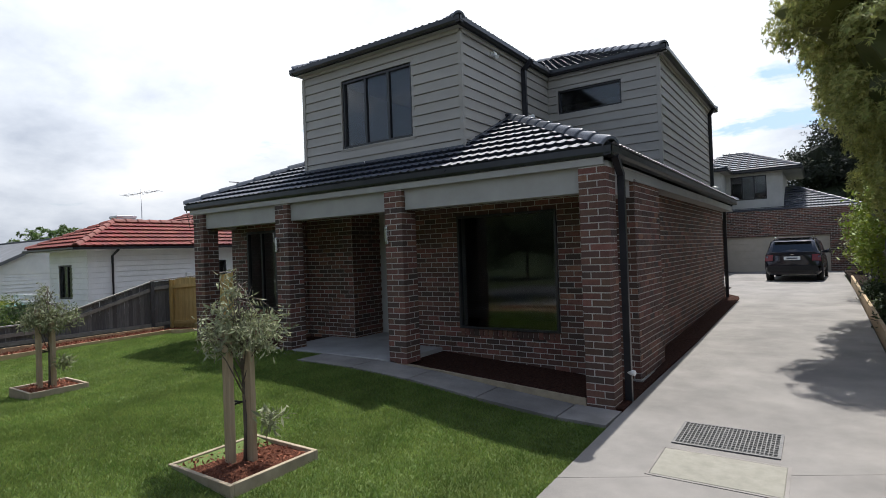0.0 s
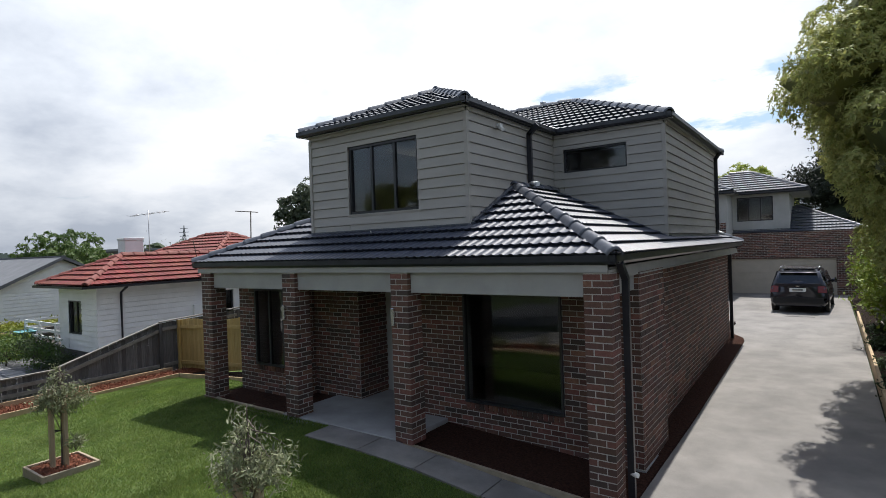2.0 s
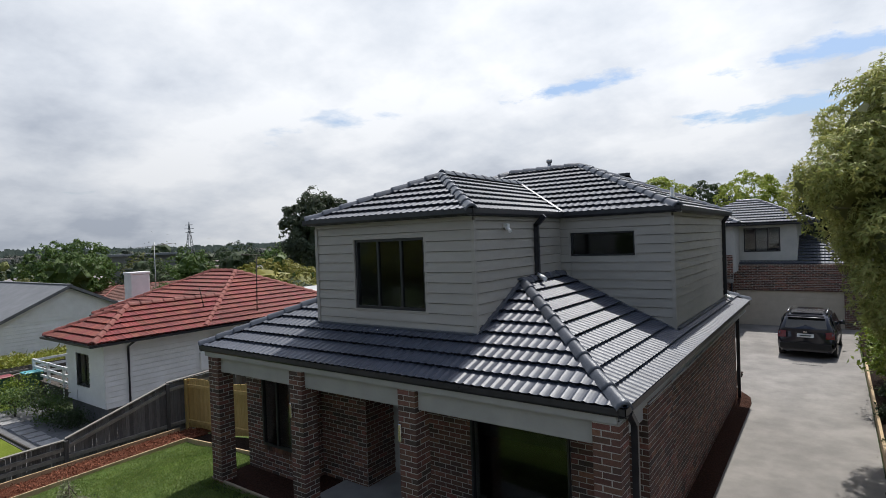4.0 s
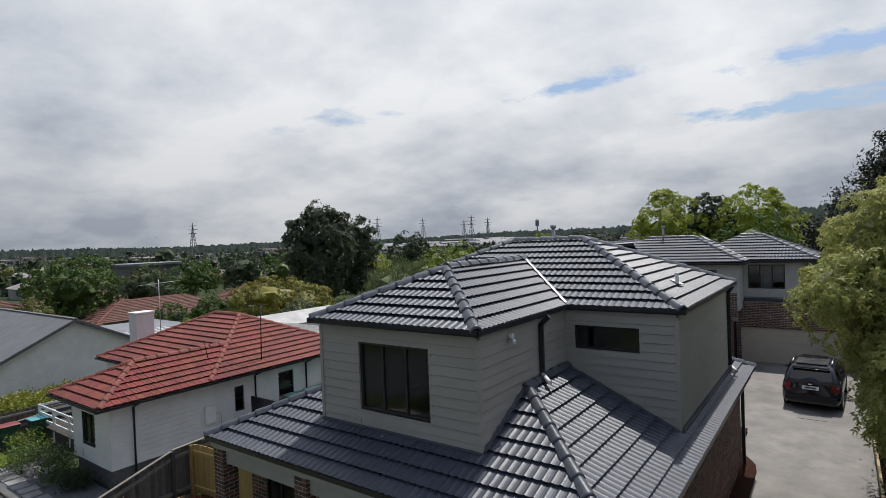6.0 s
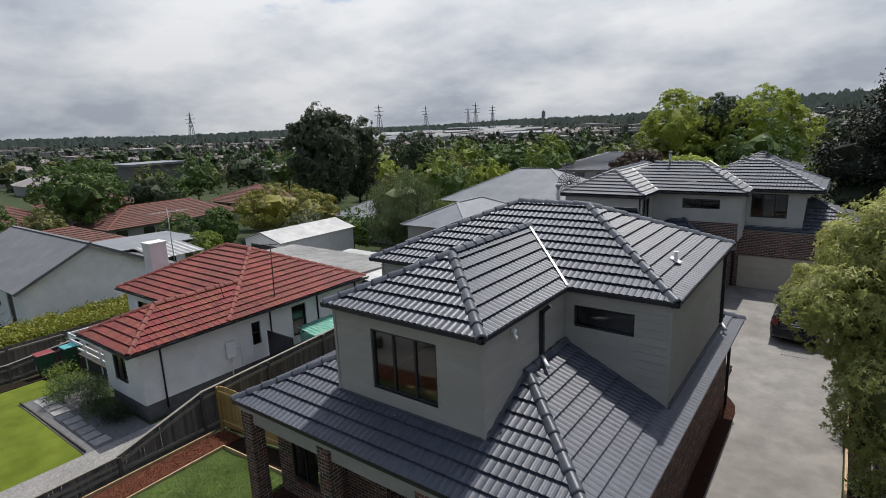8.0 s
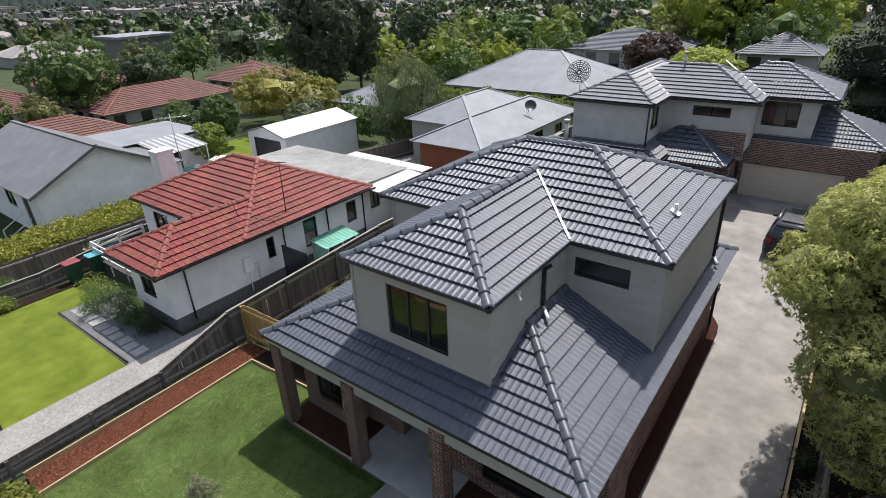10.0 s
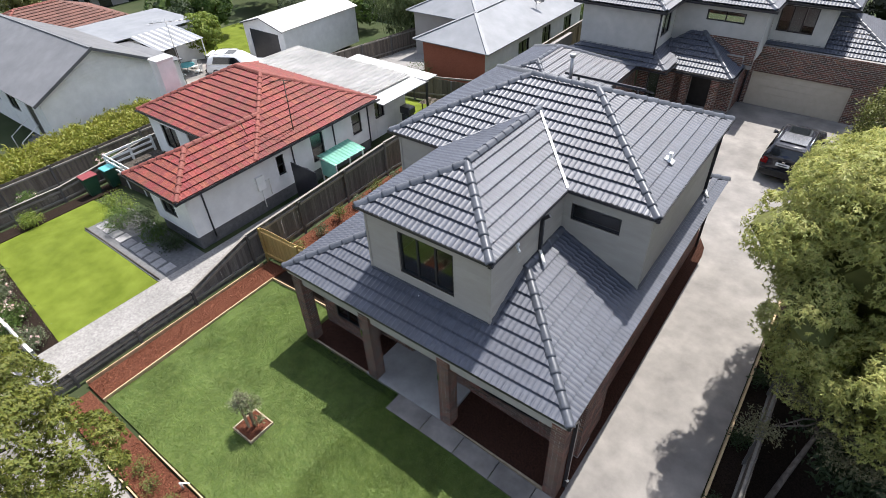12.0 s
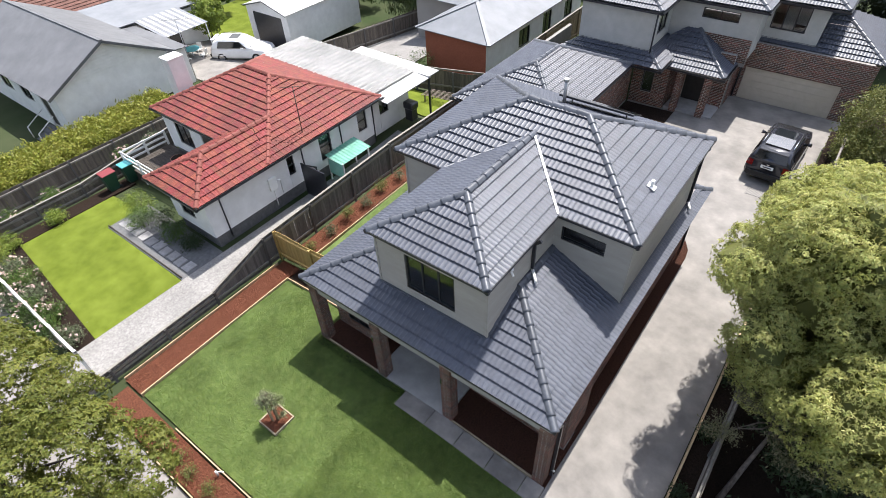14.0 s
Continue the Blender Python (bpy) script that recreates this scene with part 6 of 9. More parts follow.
def metal_hip(parent, x0, y0, x1, y1, z, tan, mat, ribs=0.0):
    d = min(x1 - x0, y1 - y0) / 2
    t = z + d * tan
    if y1 - y0 >= x1 - x0:
        r0, r1 = (x0 + d, y0 + d, t), (x0 + d, y1 - d, t)
    else:
        r0, r1 = (x0 + d, y0 + d, t), (x1 - d, y0 + d, t)
    c = [(x0, y0, z), (x1, y0, z), (x1, y1, z), (x0, y1, z)]
    if y1 - y0 >= x1 - x0:
        sl = [("roof_slope", [c[0], c[1], r0]), ("roof_slope", [c[1], c[2], r1, r0]), ("roof_slope", [c[2], c[3], r1]), ("roof_slope", [c[3], c[0], r0, r1])]
    else:
        sl = [("roof_slope", [c[0], c[1], r1, r0]), ("roof_slope", [c[1], c[2], r1]), ("roof_slope", [c[2], c[3], r0, r1]), ("roof_slope", [c[3], c[0], r0])]
    for nm, ring in sl:
        bm = bmesh.new()
        top = [bm.verts.new(p) for p in ring]
        low = [bm.verts.new((p[0], p[1], p[2] - 0.05)) for p in ring]
        bm.faces.new(top); bm.faces.new(low[::-1])
        for i in range(len(ring)):
            j = (i + 1) % len(ring)
            bm.faces.new((top[i], low[i], low[j], top[j]))
        part(nm, bm, mat, parent)
    bm = bmesh.new()
    for a, b in ((c[0], r0), (c[1], r0 if y1 - y0 >= x1 - x0 else r1), (c[2], r1), (c[3], r1 if y1 - y0 >= x1 - x0 else r0), (r0, r1)):
        if (Vector(a) - Vector(b)).length > 0.05:
            beam(bm, Vector(a) + Vector((0, 0, 0.02)), Vector(b) + Vector((0, 0, 0.02)), 0.22, 0.035)
    part("ridge_flashing", bm, mat, parent)


metal_hip(gh, -21.2, 20.5, -15.4, 34.5, GH + 0.05, 0.45, M["grey_roof"])
metal_hip(gh, -25.5, 25.0, -19.0, 35.0, GH + 0.15, 0.45, M["grey_roof"])
part("wing_wall", B((-25.1, 25.4, -1.6, -20.8, 34.6, GH + 0.1)), M["far_wall"], gh)
sat = thing("satellite_dish", (-17.2, 29, 2.8), "small dark satellite dish on the grey metal roof", "satellite dish")
bm = bmesh.new()
bmesh.ops.create_uvsphere(bm, u_segments=16, v_segments=8, radius=0.42)
for v in bm.verts:
    v.co = Vector((v.co.x, v.co.y, 0.25 * (v.co.x ** 2 + v.co.y ** 2) / 0.42 + (0.012 if v.co.z > 0 else 0)))
bmesh.ops.transform(bm, matrix=pose(-16.6, 28.6, 3.05, 50, 20, 20), verts=bm.verts[:])
part("dish", bm, M["gutter"], sat)
part("arm", T(([(-17.0, 29, 2.4), (-16.9, 28.9, 2.9), (-16.6, 28.65, 3.05)], 0.025)), M["steel"], sat)

# ---- the second dwelling at the end of the drive ----
unit = thing("rear_house", (-3, 26, 0.2), "two-storey grey and brick house with a double garage", "house")
FZ = 0.2


def rear_brick(p, q, z0, z1, holes):
    wall_core(unit, p, q, z0 - 0.2, z1, holes, M["dark"])
    brick_face(unit, p, q, z0, z1, holes)


def rear_render(p, q, z0, z1, holes):
    wall_core(unit, p, q, z0, z1, holes, M["render"])


GY = 25.3
rear_brick((-2.35, GY), (3.6, GY), FZ, 3.32, [(0.33, FZ, 4.85, 2.03)])
gd = part("garage_door", B((-2.02, GY + 0.10, FZ, 2.50, GY + 0.14, 2.03)), M["garage_door"], unit, "beige panelled garage door")
for k in range(5):
    part("door_panel", B((-2.0, GY + 0.085, FZ + 0.01 + k * 0.364, 2.48, GY + 0.099, FZ + 0.352 + k * 0.364), bevel=0.004), M["garage_door"], gd)
rear_brick((-2.35, 23.87), (-2.35, GY), FZ, 3.32, [])
rear_brick((-4.95, 23.86), (-1.96, 23.86), 2.7, 3.88, [])
rear_brick((3.6, GY), (3.6, 31), FZ, 3.32, [])
rear_brick((-5.0, 23.4), (-2.35, 23.4), FZ, 3.2, [(0.5, FZ, 1.5, 2.3)])
part("entry_door", B((-4.5, 23.46, FZ, -3.5, 23.5, 2.3)), M["door"], unit)
rear_brick((-6.9, 21.9), (-5.0, 21.9), FZ, 2.72, [(0.55, 0.9, 1.15, 2.2)])
window(unit, (-6.35, 21.95), (-5.75, 21.95), 0.9, 2.2)
rear_brick((-5.0, 21.9), (-5.0, 23.4), FZ, 2.6, [])
brick_pillar(unit, -3.2, 21.85, FZ, 2.40)
brick_pillar(unit, -4.6, 21.85, FZ, 2.40)
# middle single-storey wing
rear_brick((-12.0, 12.95), (-7.0, 12.95), FZ, 2.75, [(1.5, 1.0, 3.0, 2.2)])
window(unit, (-10.5, 13.0), (-9.0, 13.0), 1.0, 2.2, (0.5,))
rear_brick((-7.0, 12.95), (-7.0, 21.9), FZ, 2.75, [(2.0, 0.9, 3.2, 2.2)])
window(unit, (-7.05, 14.95), (-7.05, 16.15), 0.9, 2.2, (0.5,))
rear_brick((-12.0, 24.0), (-12.0, 12.95), FZ, 2.75, [])
hip_roof(unit, -12.35, 12.6, -6.6, 20.5, 2.85, TAN, TM, M["cap"])
gutter_run(unit, [(-12.35, 12.6, 2.84), (-6.6, 12.6, 2.84), (-6.6, 20.6, 2.84)], M["gutter"])
# porch roof and skirts
hip_roof(unit, -7.4, 21.7, -2.3, 26.3, 2.62, 0.60, TM, M["cap"], sides="fr", caps=("fr",))
gutter_run(unit, [(-5.1, 21.7, 2.60), (-2.3, 21.7, 2.60), (-2.3, 23.8, 2.60)], M["gutter"])
part("porch_beam", B((-5.0, 21.9, 2.405, -2.7, 22.1, 2.6)), M["trim"], unit)
hip_roof(unit, -10.9, 20.4, -5.1, 26.0, 2.9, TAN, TM, M["cap"], sides="fr", caps=("fr",))
gutter_run(unit, [(-10.9, 20.4, 2.88), (-5.1, 20.4, 2.88), (-5.1, 21.9, 2.88)], M["gutter"])
hip_roof(unit, -2.3, 25.55, 3.85, 31.5, 3.30, TAN, TM, M["cap"], sides="fr", caps=("fr",))
gutter_run(unit, [(3.75, 25.6, 3.28), (3.75, 31.0, 3.28)], M["gutter"])
part("lower_ceiling", B((-6.8, 22.1, 2.6, -2.4, 31, 2.62), (-2.2, 25.6, 3.1, 3.5, 31, 3.12)), M["dark"], unit)
# upper storey
U0, U1 = 3.0, 5.3
rear_render((-10.1, 21.3), (-6.15, 21.3), U0, U1, [])
rear_render((-6.15, 21.3), (-6.15, 23.9), U0, U1, [(0.7, 3.9, 2.0, 5.1)])
window(unit, (-6.2, 22.0), (-6.2, 23.3), 3.9, 5.1, (0.5,))
rear_render((-6.15, 23.9), (-1.9, 23.9), U0, U1, [(1.5, 4.55, 3.3, 5.05)])
window(unit, (-4.65, 23.95), (-2.85, 23.95), 4.55, 5.05, (0.5,))
rear_render((-1.9, 23.9), (-1.9, 25.85), U0, U1, [])
rear_render((-1.9, 25.85), (0.65, 25.85), U0, U1, [(0.21, 3.95, 1.85, 5.19)])
window(unit, (-1.69, 25.9), (-0.05, 25.9), 3.95, 5.19, (0.33, 0.66), trim=M["board"])
rear_render((0.65, 25.85), (0.65, 31.0), U0, U1, [])
rear_render((0.65, 31.0), (-10.1, 31.0), U0, U1, [])
rear_render((-10.1, 31.0), (-10.1, 21.3), U0, U1, [])
part("eaves_lining", B((-10.4, 21.0, U1, -5.85, 31.3, U1 + 0.02), (-5.84, 23.6, U1, -1.6, 31.3, U1 + 0.02), (-1.59, 25.55, U1, 1.45, 31.3, U1 + 0.02)), M["trim"], unit)
hip_roof(unit, -10.4, 21.0, -5.8, 31.3, 5.44, TAN, TM, M["cap"])
hip_roof(unit, -9.5, 23.55, -1.6, 29.0, 5.44, TAN, TM, M["cap"], sides="fbr", caps=("fr", "br", "ridge"))
hip_roof(unit, -5.0, 25.5, 1.45, 30.9, 5.44, TAN, TM, M["cap"], sides="fbr", caps=("fr", "br", "ridge"))
for a, b in (((-10.4, 21.0), (-5.8, 21.0)), ((-5.8, 21.0), (-5.8, 23.55)), ((-5.8, 23.55), (-1.6, 23.55)), ((-1.6, 23.55), (-1.6, 25.5)), ((-1.6, 25.5), (1.45, 25.5)), ((1.45, 25.5), (1.45, 30.9)), ((-10.4, 31.3), (-10.4, 21.0))):
    gutter_run(unit, [(*a, 5.42), (*b, 5.42)], M["gutter"])
    part("fascia", bars(((*a, 5.36), (*b, 5.36), 0.022, 0.10)), M["gutter"], unit)
part("valley", bars(((-5.8, 23.55, 5.48), (-8.1, 25.85, 5.48 + 2.3 * TAN), 0.09, 0.02)), M["steel"], unit)
part("valley", bars(((-1.6, 25.5, 5.48), (-4.3, 28.2, 5.48 + 2.7 * TAN), 0.09, 0.02)), M["steel"], unit)
part("blind", B((-1.12, 26.02, 3.98, -0.62, 26.04, 5.16), (-0.56, 26.02, 4.3, -0.08, 26.04, 5.16)), M["far_wall"], unit, "pale closed blind")
part("flue", T(([(-5.9, 26.0, 6.4), (-5.9, 26.0, 7.3)], 0.06), ([(-5.9, 26.0, 7.3), (-5.9, 26.0, 7.4)], 0.1)), M["steel"], unit)
part("downpipe", T(([(-6.05, 21.2, 5.3), (-6.05, 21.2, 3.1)], 0.045)), M["gutter"], unit)
part("downpipe", T(([(-2.2, 25.2, 3.1), (-2.25, 25.24, 0.2)], 0.045)), M["gutter"], unit)
part("step", B((-4.9, 21.95, 0.15, -2.4, 23.4, 0.34)), M["slab"], unit)
# grate on the drive, behind the car
gr2 = thing("drain_grate", (1.3, 16.75, 0.2), "long steel drain grate across the driveway behind the car", "drain grate")
gz2 = ground_z(1.2, 16.7) + 0.024
part("rim", B((0.85, 16.5, gz2 - 0.04, 1.75, 16.53, gz2 + 0.006), (0.85, 16.97, gz2 - 0.04, 1.75, 17.0, gz2 + 0.006)), M["grate"], gr2)
for k in range(18):
    part("bar", B((0.86 + k * 0.05, 16.53, gz2 - 0.03, 0.88 + k * 0.05, 16.97, gz2 + 0.004)), M["grate"], gr2)

# ---- more distant houses ----
def distant_house(name, x0, y0, x1, y1, ground, wall_h, mats, label, wall="far_wall", tan=0.42, tiled=True, cap="red_cap"):
    h = thing(name, ((x0 + x1) / 2, (y0 + y1) / 2, ground), label, "house", group="houses beyond the back fences")
    part("wall_block", B((x0 + 0.5, y0 + 0.5, ground - 0.8, x1 - 0.5, y1 - 0.5, ground + wall_h)), M[wall], h)
    if tiled:
        hip_roof(h, x0, y0, x1, y1, ground + wall_h, tan, mats, M[cap], kind="marseille", w=0.40, g=0.40, caps=("fl", "fr", "ridge"))
    else:
        metal_hip(h, x0, y0, x1, y1, ground + wall_h, tan, mats)
    for k in range(int((x1 - x0) / 3)):
        xa = x0 + 1.2 + k * 3
        part("window", B((xa, y0 + 0.46, ground + 0.9, xa + 1.3, y0 + 0.52, ground + wall_h - 0.3)), M["car_glass"], h)
    for k in range(int((y1 - y0) / 3.2)):
        ya = y0 + 1.2 + k * 3.2
        part("window", B((x1 - 0.52, ya, ground + 0.9, x1 - 0.46, ya + 1.3, ground + wall_h - 0.3)), M["car_glass"], h)
    return h


FT = (M["far_tile"], M["far_tile"])
distant_house("brown_roof_house", -61.5, 6, -53, 18, -3.2, 2.6, FT, "brown tiled bungalow behind the white house")
distant_house("brown_roof_house", -76, 20, -66.5, 38, -3.8, 2.7, FT, "long brown tiled bungalow among trees")
distant_house("brown_roof_house", -82, 42, -70, 53, -3.8, 2.6, FT, "brown tiled bungalow with a hipped roof")
distant_house("brown_roof_house", -88, 8, -74, 20, -3.0, 2.6, FT, "brown tiled bungalow half hidden by trees")
distant_house("brown_roof_house", -104, 24, -90, 36, -3.4, 2.6, FT, "brown tiled bungalow half hidden by trees")
distant_house("grey_metal_house", -36, 44, -18, 58, -1.8, 2.7, M["grey_roof"], "house with a broad pale grey metal roof", tan=0.46, tiled=False)
distant_house("dark_roof_house", -9.5, 60, -1.6, 68, -0.5, 3.85, TM, "house with a dark grey tiled pyramid roof", tan=0.46, cap="cap")
distant_house("grey_tile_house", -31.0, 61.5, -15.5, 74.5, -1.0, 4.0, TM, "broad house with a low grey tiled roof", tan=0.29, cap="cap")
distant_house("grey_metal_house", -44, 34, -33, 42, -2.5, 2.6, M["grey_roof"], "low house with a pale metal roof", tiled=False)

# ---- plants ----
def leaf_cloud(name, centres, spreads, counts, size, seed, mat, aspect=0.42, droop=0.0, outward=None):
    """Many small leaves, each a folded blade of its own, scattered round the clump centres."""
    rng = np.random.default_rng(seed)
    c = np.repeat(np.asarray(centres, float), counts, axis=0)
    s = np.repeat(np.asarray(spreads, float), counts)
    n = len(c)
    pos = c + rng.normal(size=(n, 3)) * s[:, None] * np.array([0.55, 0.55, 0.42])
    way = rng.normal(size=(n, 3))
    way[:, 2] -= droop
    way /= np.linalg.norm(way, axis=1)[:, None]
    side = np.cross(way, rng.normal(size=(n, 3)) * 0.75 + np.array([0.0, 0.0, 1.0]))
    side /= np.linalg.norm(side, axis=1)[:, None] + 1e-9
    ln = size * rng.uniform(0.65, 1.35, size=(n, 1))
    wd = ln * aspect
    mid = pos + way * ln * 0.5
    lift = np.cross(way, side) * wd * 0.18
    v = np.stack([pos, mid + side * wd * 0.5 + lift, pos + way * ln, mid - side * wd * 0.5 + lift], axis=1).reshape(-1, 3)
    me = bpy.data.meshes.new(name)
    me.vertices.add(4 * n)
    me.vertices.foreach_set("co", v.astype(np.float32).ravel())
    me.loops.add(4 * n)
    me.loops.foreach_set("vertex_index", np.arange(4 * n, dtype=np.int32))
    me.polygons.add(n)
    me.polygons.foreach_set("loop_start", np.arange(0, 4 * n, 4, dtype=np.int32))
    me.polygons.foreach_set("loop_total", np.full(n, 4, dtype=np.int32))
    me.update(calc_edges=True)
    me.materials.append(mat)
    return me


def rosette_crown(name, lobes, bumps, per, k, size, seed, mat, aspect=0.34, droop=0.25, bump=0.42):
    """A crown of leaf domes: bumps over the outsides of the lobes, each covered with whorls of k leaves that face outwards."""
    rng = np.random.default_rng(seed)
    cs, rs = np.array([c for c, r in lobes], float), np.array([r for c, r in lobes], float)
    wts = rs[:, 0] * rs[:, 1] + rs[:, 2] * rs[:, 0]
    bc, bd = [], []
    while len(bc) < bumps:
        q = rng.choice(len(lobes), p=wts / wts.sum())
        d = rng.normal(size=3)
        d /= np.linalg.norm(d)
        p = cs[q] + d * rs[q] * rng.uniform(0.80, 1.0)
        deep = np.sqrt((((p - cs) / rs) ** 2).sum(1))
        deep[q] = 1
        if deep.min() < 0.78:
            continue
        bc.append(p)
        bd.append(d)
    n = bumps * per
    bc, bd = np.repeat(np.array(bc), per, axis=0), np.repeat(np.array(bd), per, axis=0)
    br = np.repeat(bump * rng.uniform(0.6, 1.3, size=bumps), per)[:, None]
    e = rng.normal(size=(n, 3)) + bd * 0.9 + np.array([0, 0, 0.45])
    e /= np.linalg.norm(e, axis=1)[:, None]
    pos = bc + e * br * rng.uniform(0.72, 1.0, size=(n, 1)) * np.array([1, 1, 0.8])
    t1 = np.cross(e, rng.normal(size=(n, 3)))
    t1 /= np.linalg.norm(t1, axis=1)[:, None]
    t2 = np.cross(e, t1)
    rep_ = lambda a: np.repeat(a, k, axis=0)
    m = n * k
    az = np.tile(np.arange(k) * 2 * math.pi / k, n) + rng.normal(size=m) * 0.35
    lean = rng.uniform(0.75, 1.65, size=m)
    way = rep_(e) * np.cos(lean)[:, None] + (rep_(t1) * np.cos(az)[:, None] + rep_(t2) * np.sin(az)[:, None]) * np.sin(lean)[:, None]
    way[:, 2] -= droop
    way /= np.linalg.norm(way, axis=1)[:, None]
    side = np.cross(way, rep_(e) + rng.normal(size=(m, 3)) * 0.25)
    side /= np.linalg.norm(side, axis=1)[:, None] + 1e-9
    ln = size * rng.uniform(0.7, 1.3, size=(m, 1))
    base = rep_(pos)
    mid = base + way * ln * 0.45 + np.cross(side, way) * ln * 0.05
    tip = base + way * ln
    tip[:, 2] -= (ln * 0.12).ravel()
    v = np.stack([base, mid + side * ln * aspect * 0.5, tip, mid - side * ln * aspect * 0.5], axis=1).reshape(-1, 3)
    me = bpy.data.meshes.new(name)
    me.vertices.add(4 * m)
    me.vertices.foreach_set("co", v.astype(np.float32).ravel())
    me.loops.add(4 * m)
    me.loops.foreach_set("vertex_index", np.arange(4 * m, dtype=np.int32))
    me.polygons.add(m)
    me.polygons.foreach_set("loop_start", np.arange(0, 4 * m, 4, dtype=np.int32))
    me.polygons.foreach_set("loop_total", np.full(m, 4, dtype=np.int32))
    me.update(calc_edges=True)
    me.materials.append(mat)
    return me


def lobes_clumps(lobes, n, seed, shell=0.62, flat=1.0):
    """Clump centres over the outsides of overlapping lobes (centre, radii)."""
    rng = np.random.default_rng(seed)
    wts = np.array([r[0] * r[1] + r[2] * r[0] for _, r in lobes], float)
    out = []
    pick = rng.choice(len(lobes), size=n, p=wts / wts.sum())
    for k in pick:
        c, r = lobes[k]
        d = rng.normal(size=3)
        d /= np.linalg.norm(d)
        q = shell + (1 - shell) * rng.random() ** 0.6
        out.append((c[0] + d[0] * r[0] * q, c[1] + d[1] * r[1] * q, c[2] + d[2] * r[2] * q * flat))
    return out


BALLS = []
for level in (1, 2):
    ico = bmesh.new()
    bmesh.ops.create_icosphere(ico, subdivisions=level, radius=1.0)
    BALLS.append((np.array([v.co[:] for v in ico.verts]), np.array([[v.index for v in f.verts] for f in ico.faces])))
    ico.free()


def lumps(name, centres, radii, seed, mat, rough=0.22, fine=1):
    """Uneven leafy masses, joined: each a lumpy shape with its own dents."""
    rng = np.random.default_rng(seed)
    ball, tris = BALLS[fine]
    n, nv = len(centres), len(ball)
    c, r = np.asarray(centres, float), np.asarray(radii, float)
    k = 1 + rough * rng.normal(size=(n, nv, 1))
    v = (ball[None] * k * r[:, None, :] + c[:, None, :]).reshape(-1, 3)
    f = (tris[None] + (np.arange(n) * nv)[:, None, None]).reshape(-1)
    m = n * len(tris)
    me = bpy.data.meshes.new(name)
    me.vertices.add(n * nv)
    me.vertices.foreach_set("co", v.astype(np.float32).ravel())
    me.loops.add(3 * m)
    me.loops.foreach_set("vertex_index", f.astype(np.int32))
    me.polygons.add(m)
    me.polygons.foreach_set("loop_start", np.arange(0, 3 * m, 3, dtype=np.int32))
    me.polygons.foreach_set("loop_total", np.full(m, 3, dtype=np.int32))
    me.update(calc_edges=True)
    me.shade_flat()
    me.materials.append(mat)
    return me


def tree(name, base, trunk, lobes, label, leaf, bark="bark", clumps=240, leaves=90, size=0.16, spread=0.34, seed=1, radius=0.16, aspect=0.42, droop=0.0, limbs=7, twigs=18, category="tree", group="", core=0.0, shell=0.62, domes=None, inner=None):
    """trunk: points from the base up; lobes: crown masses (centre, radii), all relative to the base."""
    t = thing(name, base, label, category, group)
    rng = random.Random(seed)
    b = Vector(base)
    bm = bmesh.new()
    pts = [b + Vector(p) for p in trunk]
    n = len(pts)
    tube(bm, [pts[0] - Vector((0, 0, 0.3))] + pts, [radius * 1.25] + [radius * (1 - 0.62 * k / max(1, n - 1)) for k in range(n)], 9)
    top = pts[-1]
    for k in range(limbs):
        c, r = lobes[k % len(lobes)]
        start = pts[-1 - (k % 2) * (1 if n > 2 else 0)].lerp(pts[max(0, n - 2)], rng.random() * 0.5)
        goal = b + Vector((c[0] + rng.uniform(-0.6, 0.6) * r[0], c[1] + rng.uniform(-0.6, 0.6) * r[1], c[2] + rng.uniform(-0.2, 0.6) * r[2]))
        midp = start.lerp(goal, 0.5) + Vector((rng.uniform(-0.15, 0.15), rng.uniform(-0.15, 0.15), 0.12)) * (goal - start).length
        tube(bm, [start, midp, goal], [radius * 0.42, radius * 0.26, radius * 0.08], 6)
        for q in range(max(0, twigs // max(1, limbs))):
            s0 = midp.lerp(goal, rng.random())
            g0 = s0 + Vector((rng.uniform(-1, 1) * r[0], rng.uniform(-1, 1) * r[1], rng.uniform(-0.3, 0.8) * r[2])) * 0.5
            tube(bm, [s0, s0.lerp(g0, 0.5) + Vector((0, 0, 0.05)), g0], [radius * 0.12, radius * 0.08, radius * 0.03], 5)
    part("trunk", bm, M[bark], t)
    if domes:
        part("crown", rosette_crown("crown", [((b.x + c[0], b.y + c[1], b.z + c[2]), r) for c, r in lobes], *domes, size, seed + 9, M[leaf], aspect, droop, spread), None, t)
        if core:
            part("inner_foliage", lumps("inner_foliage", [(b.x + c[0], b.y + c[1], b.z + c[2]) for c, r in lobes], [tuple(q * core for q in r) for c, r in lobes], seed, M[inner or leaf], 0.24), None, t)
        return t
    cl = lobes_clumps([((b.x + c[0], b.y + c[1], b.z + c[2]), r) for c, r in lobes], clumps, seed, shell)
    cr = np.random.default_rng(seed + 5)
    sp = spread * cr.uniform(0.6, 1.4, size=clumps)
    cnt = np.maximum(4, (leaves * (sp / spread) ** 2)).astype(int)
    part("crown", leaf_cloud("crown", cl, sp, cnt, size, seed + 9, M[leaf], aspect, droop), None, t)
    if core:
        part("inner_foliage", lumps("inner_foliage", [(b.x + c[0], b.y + c[1], b.z + c[2]) for c, r in lobes], [tuple(q * core for q in r) for c, r in lobes], seed, M[inner or leaf], 0.24), None, t)
    return t


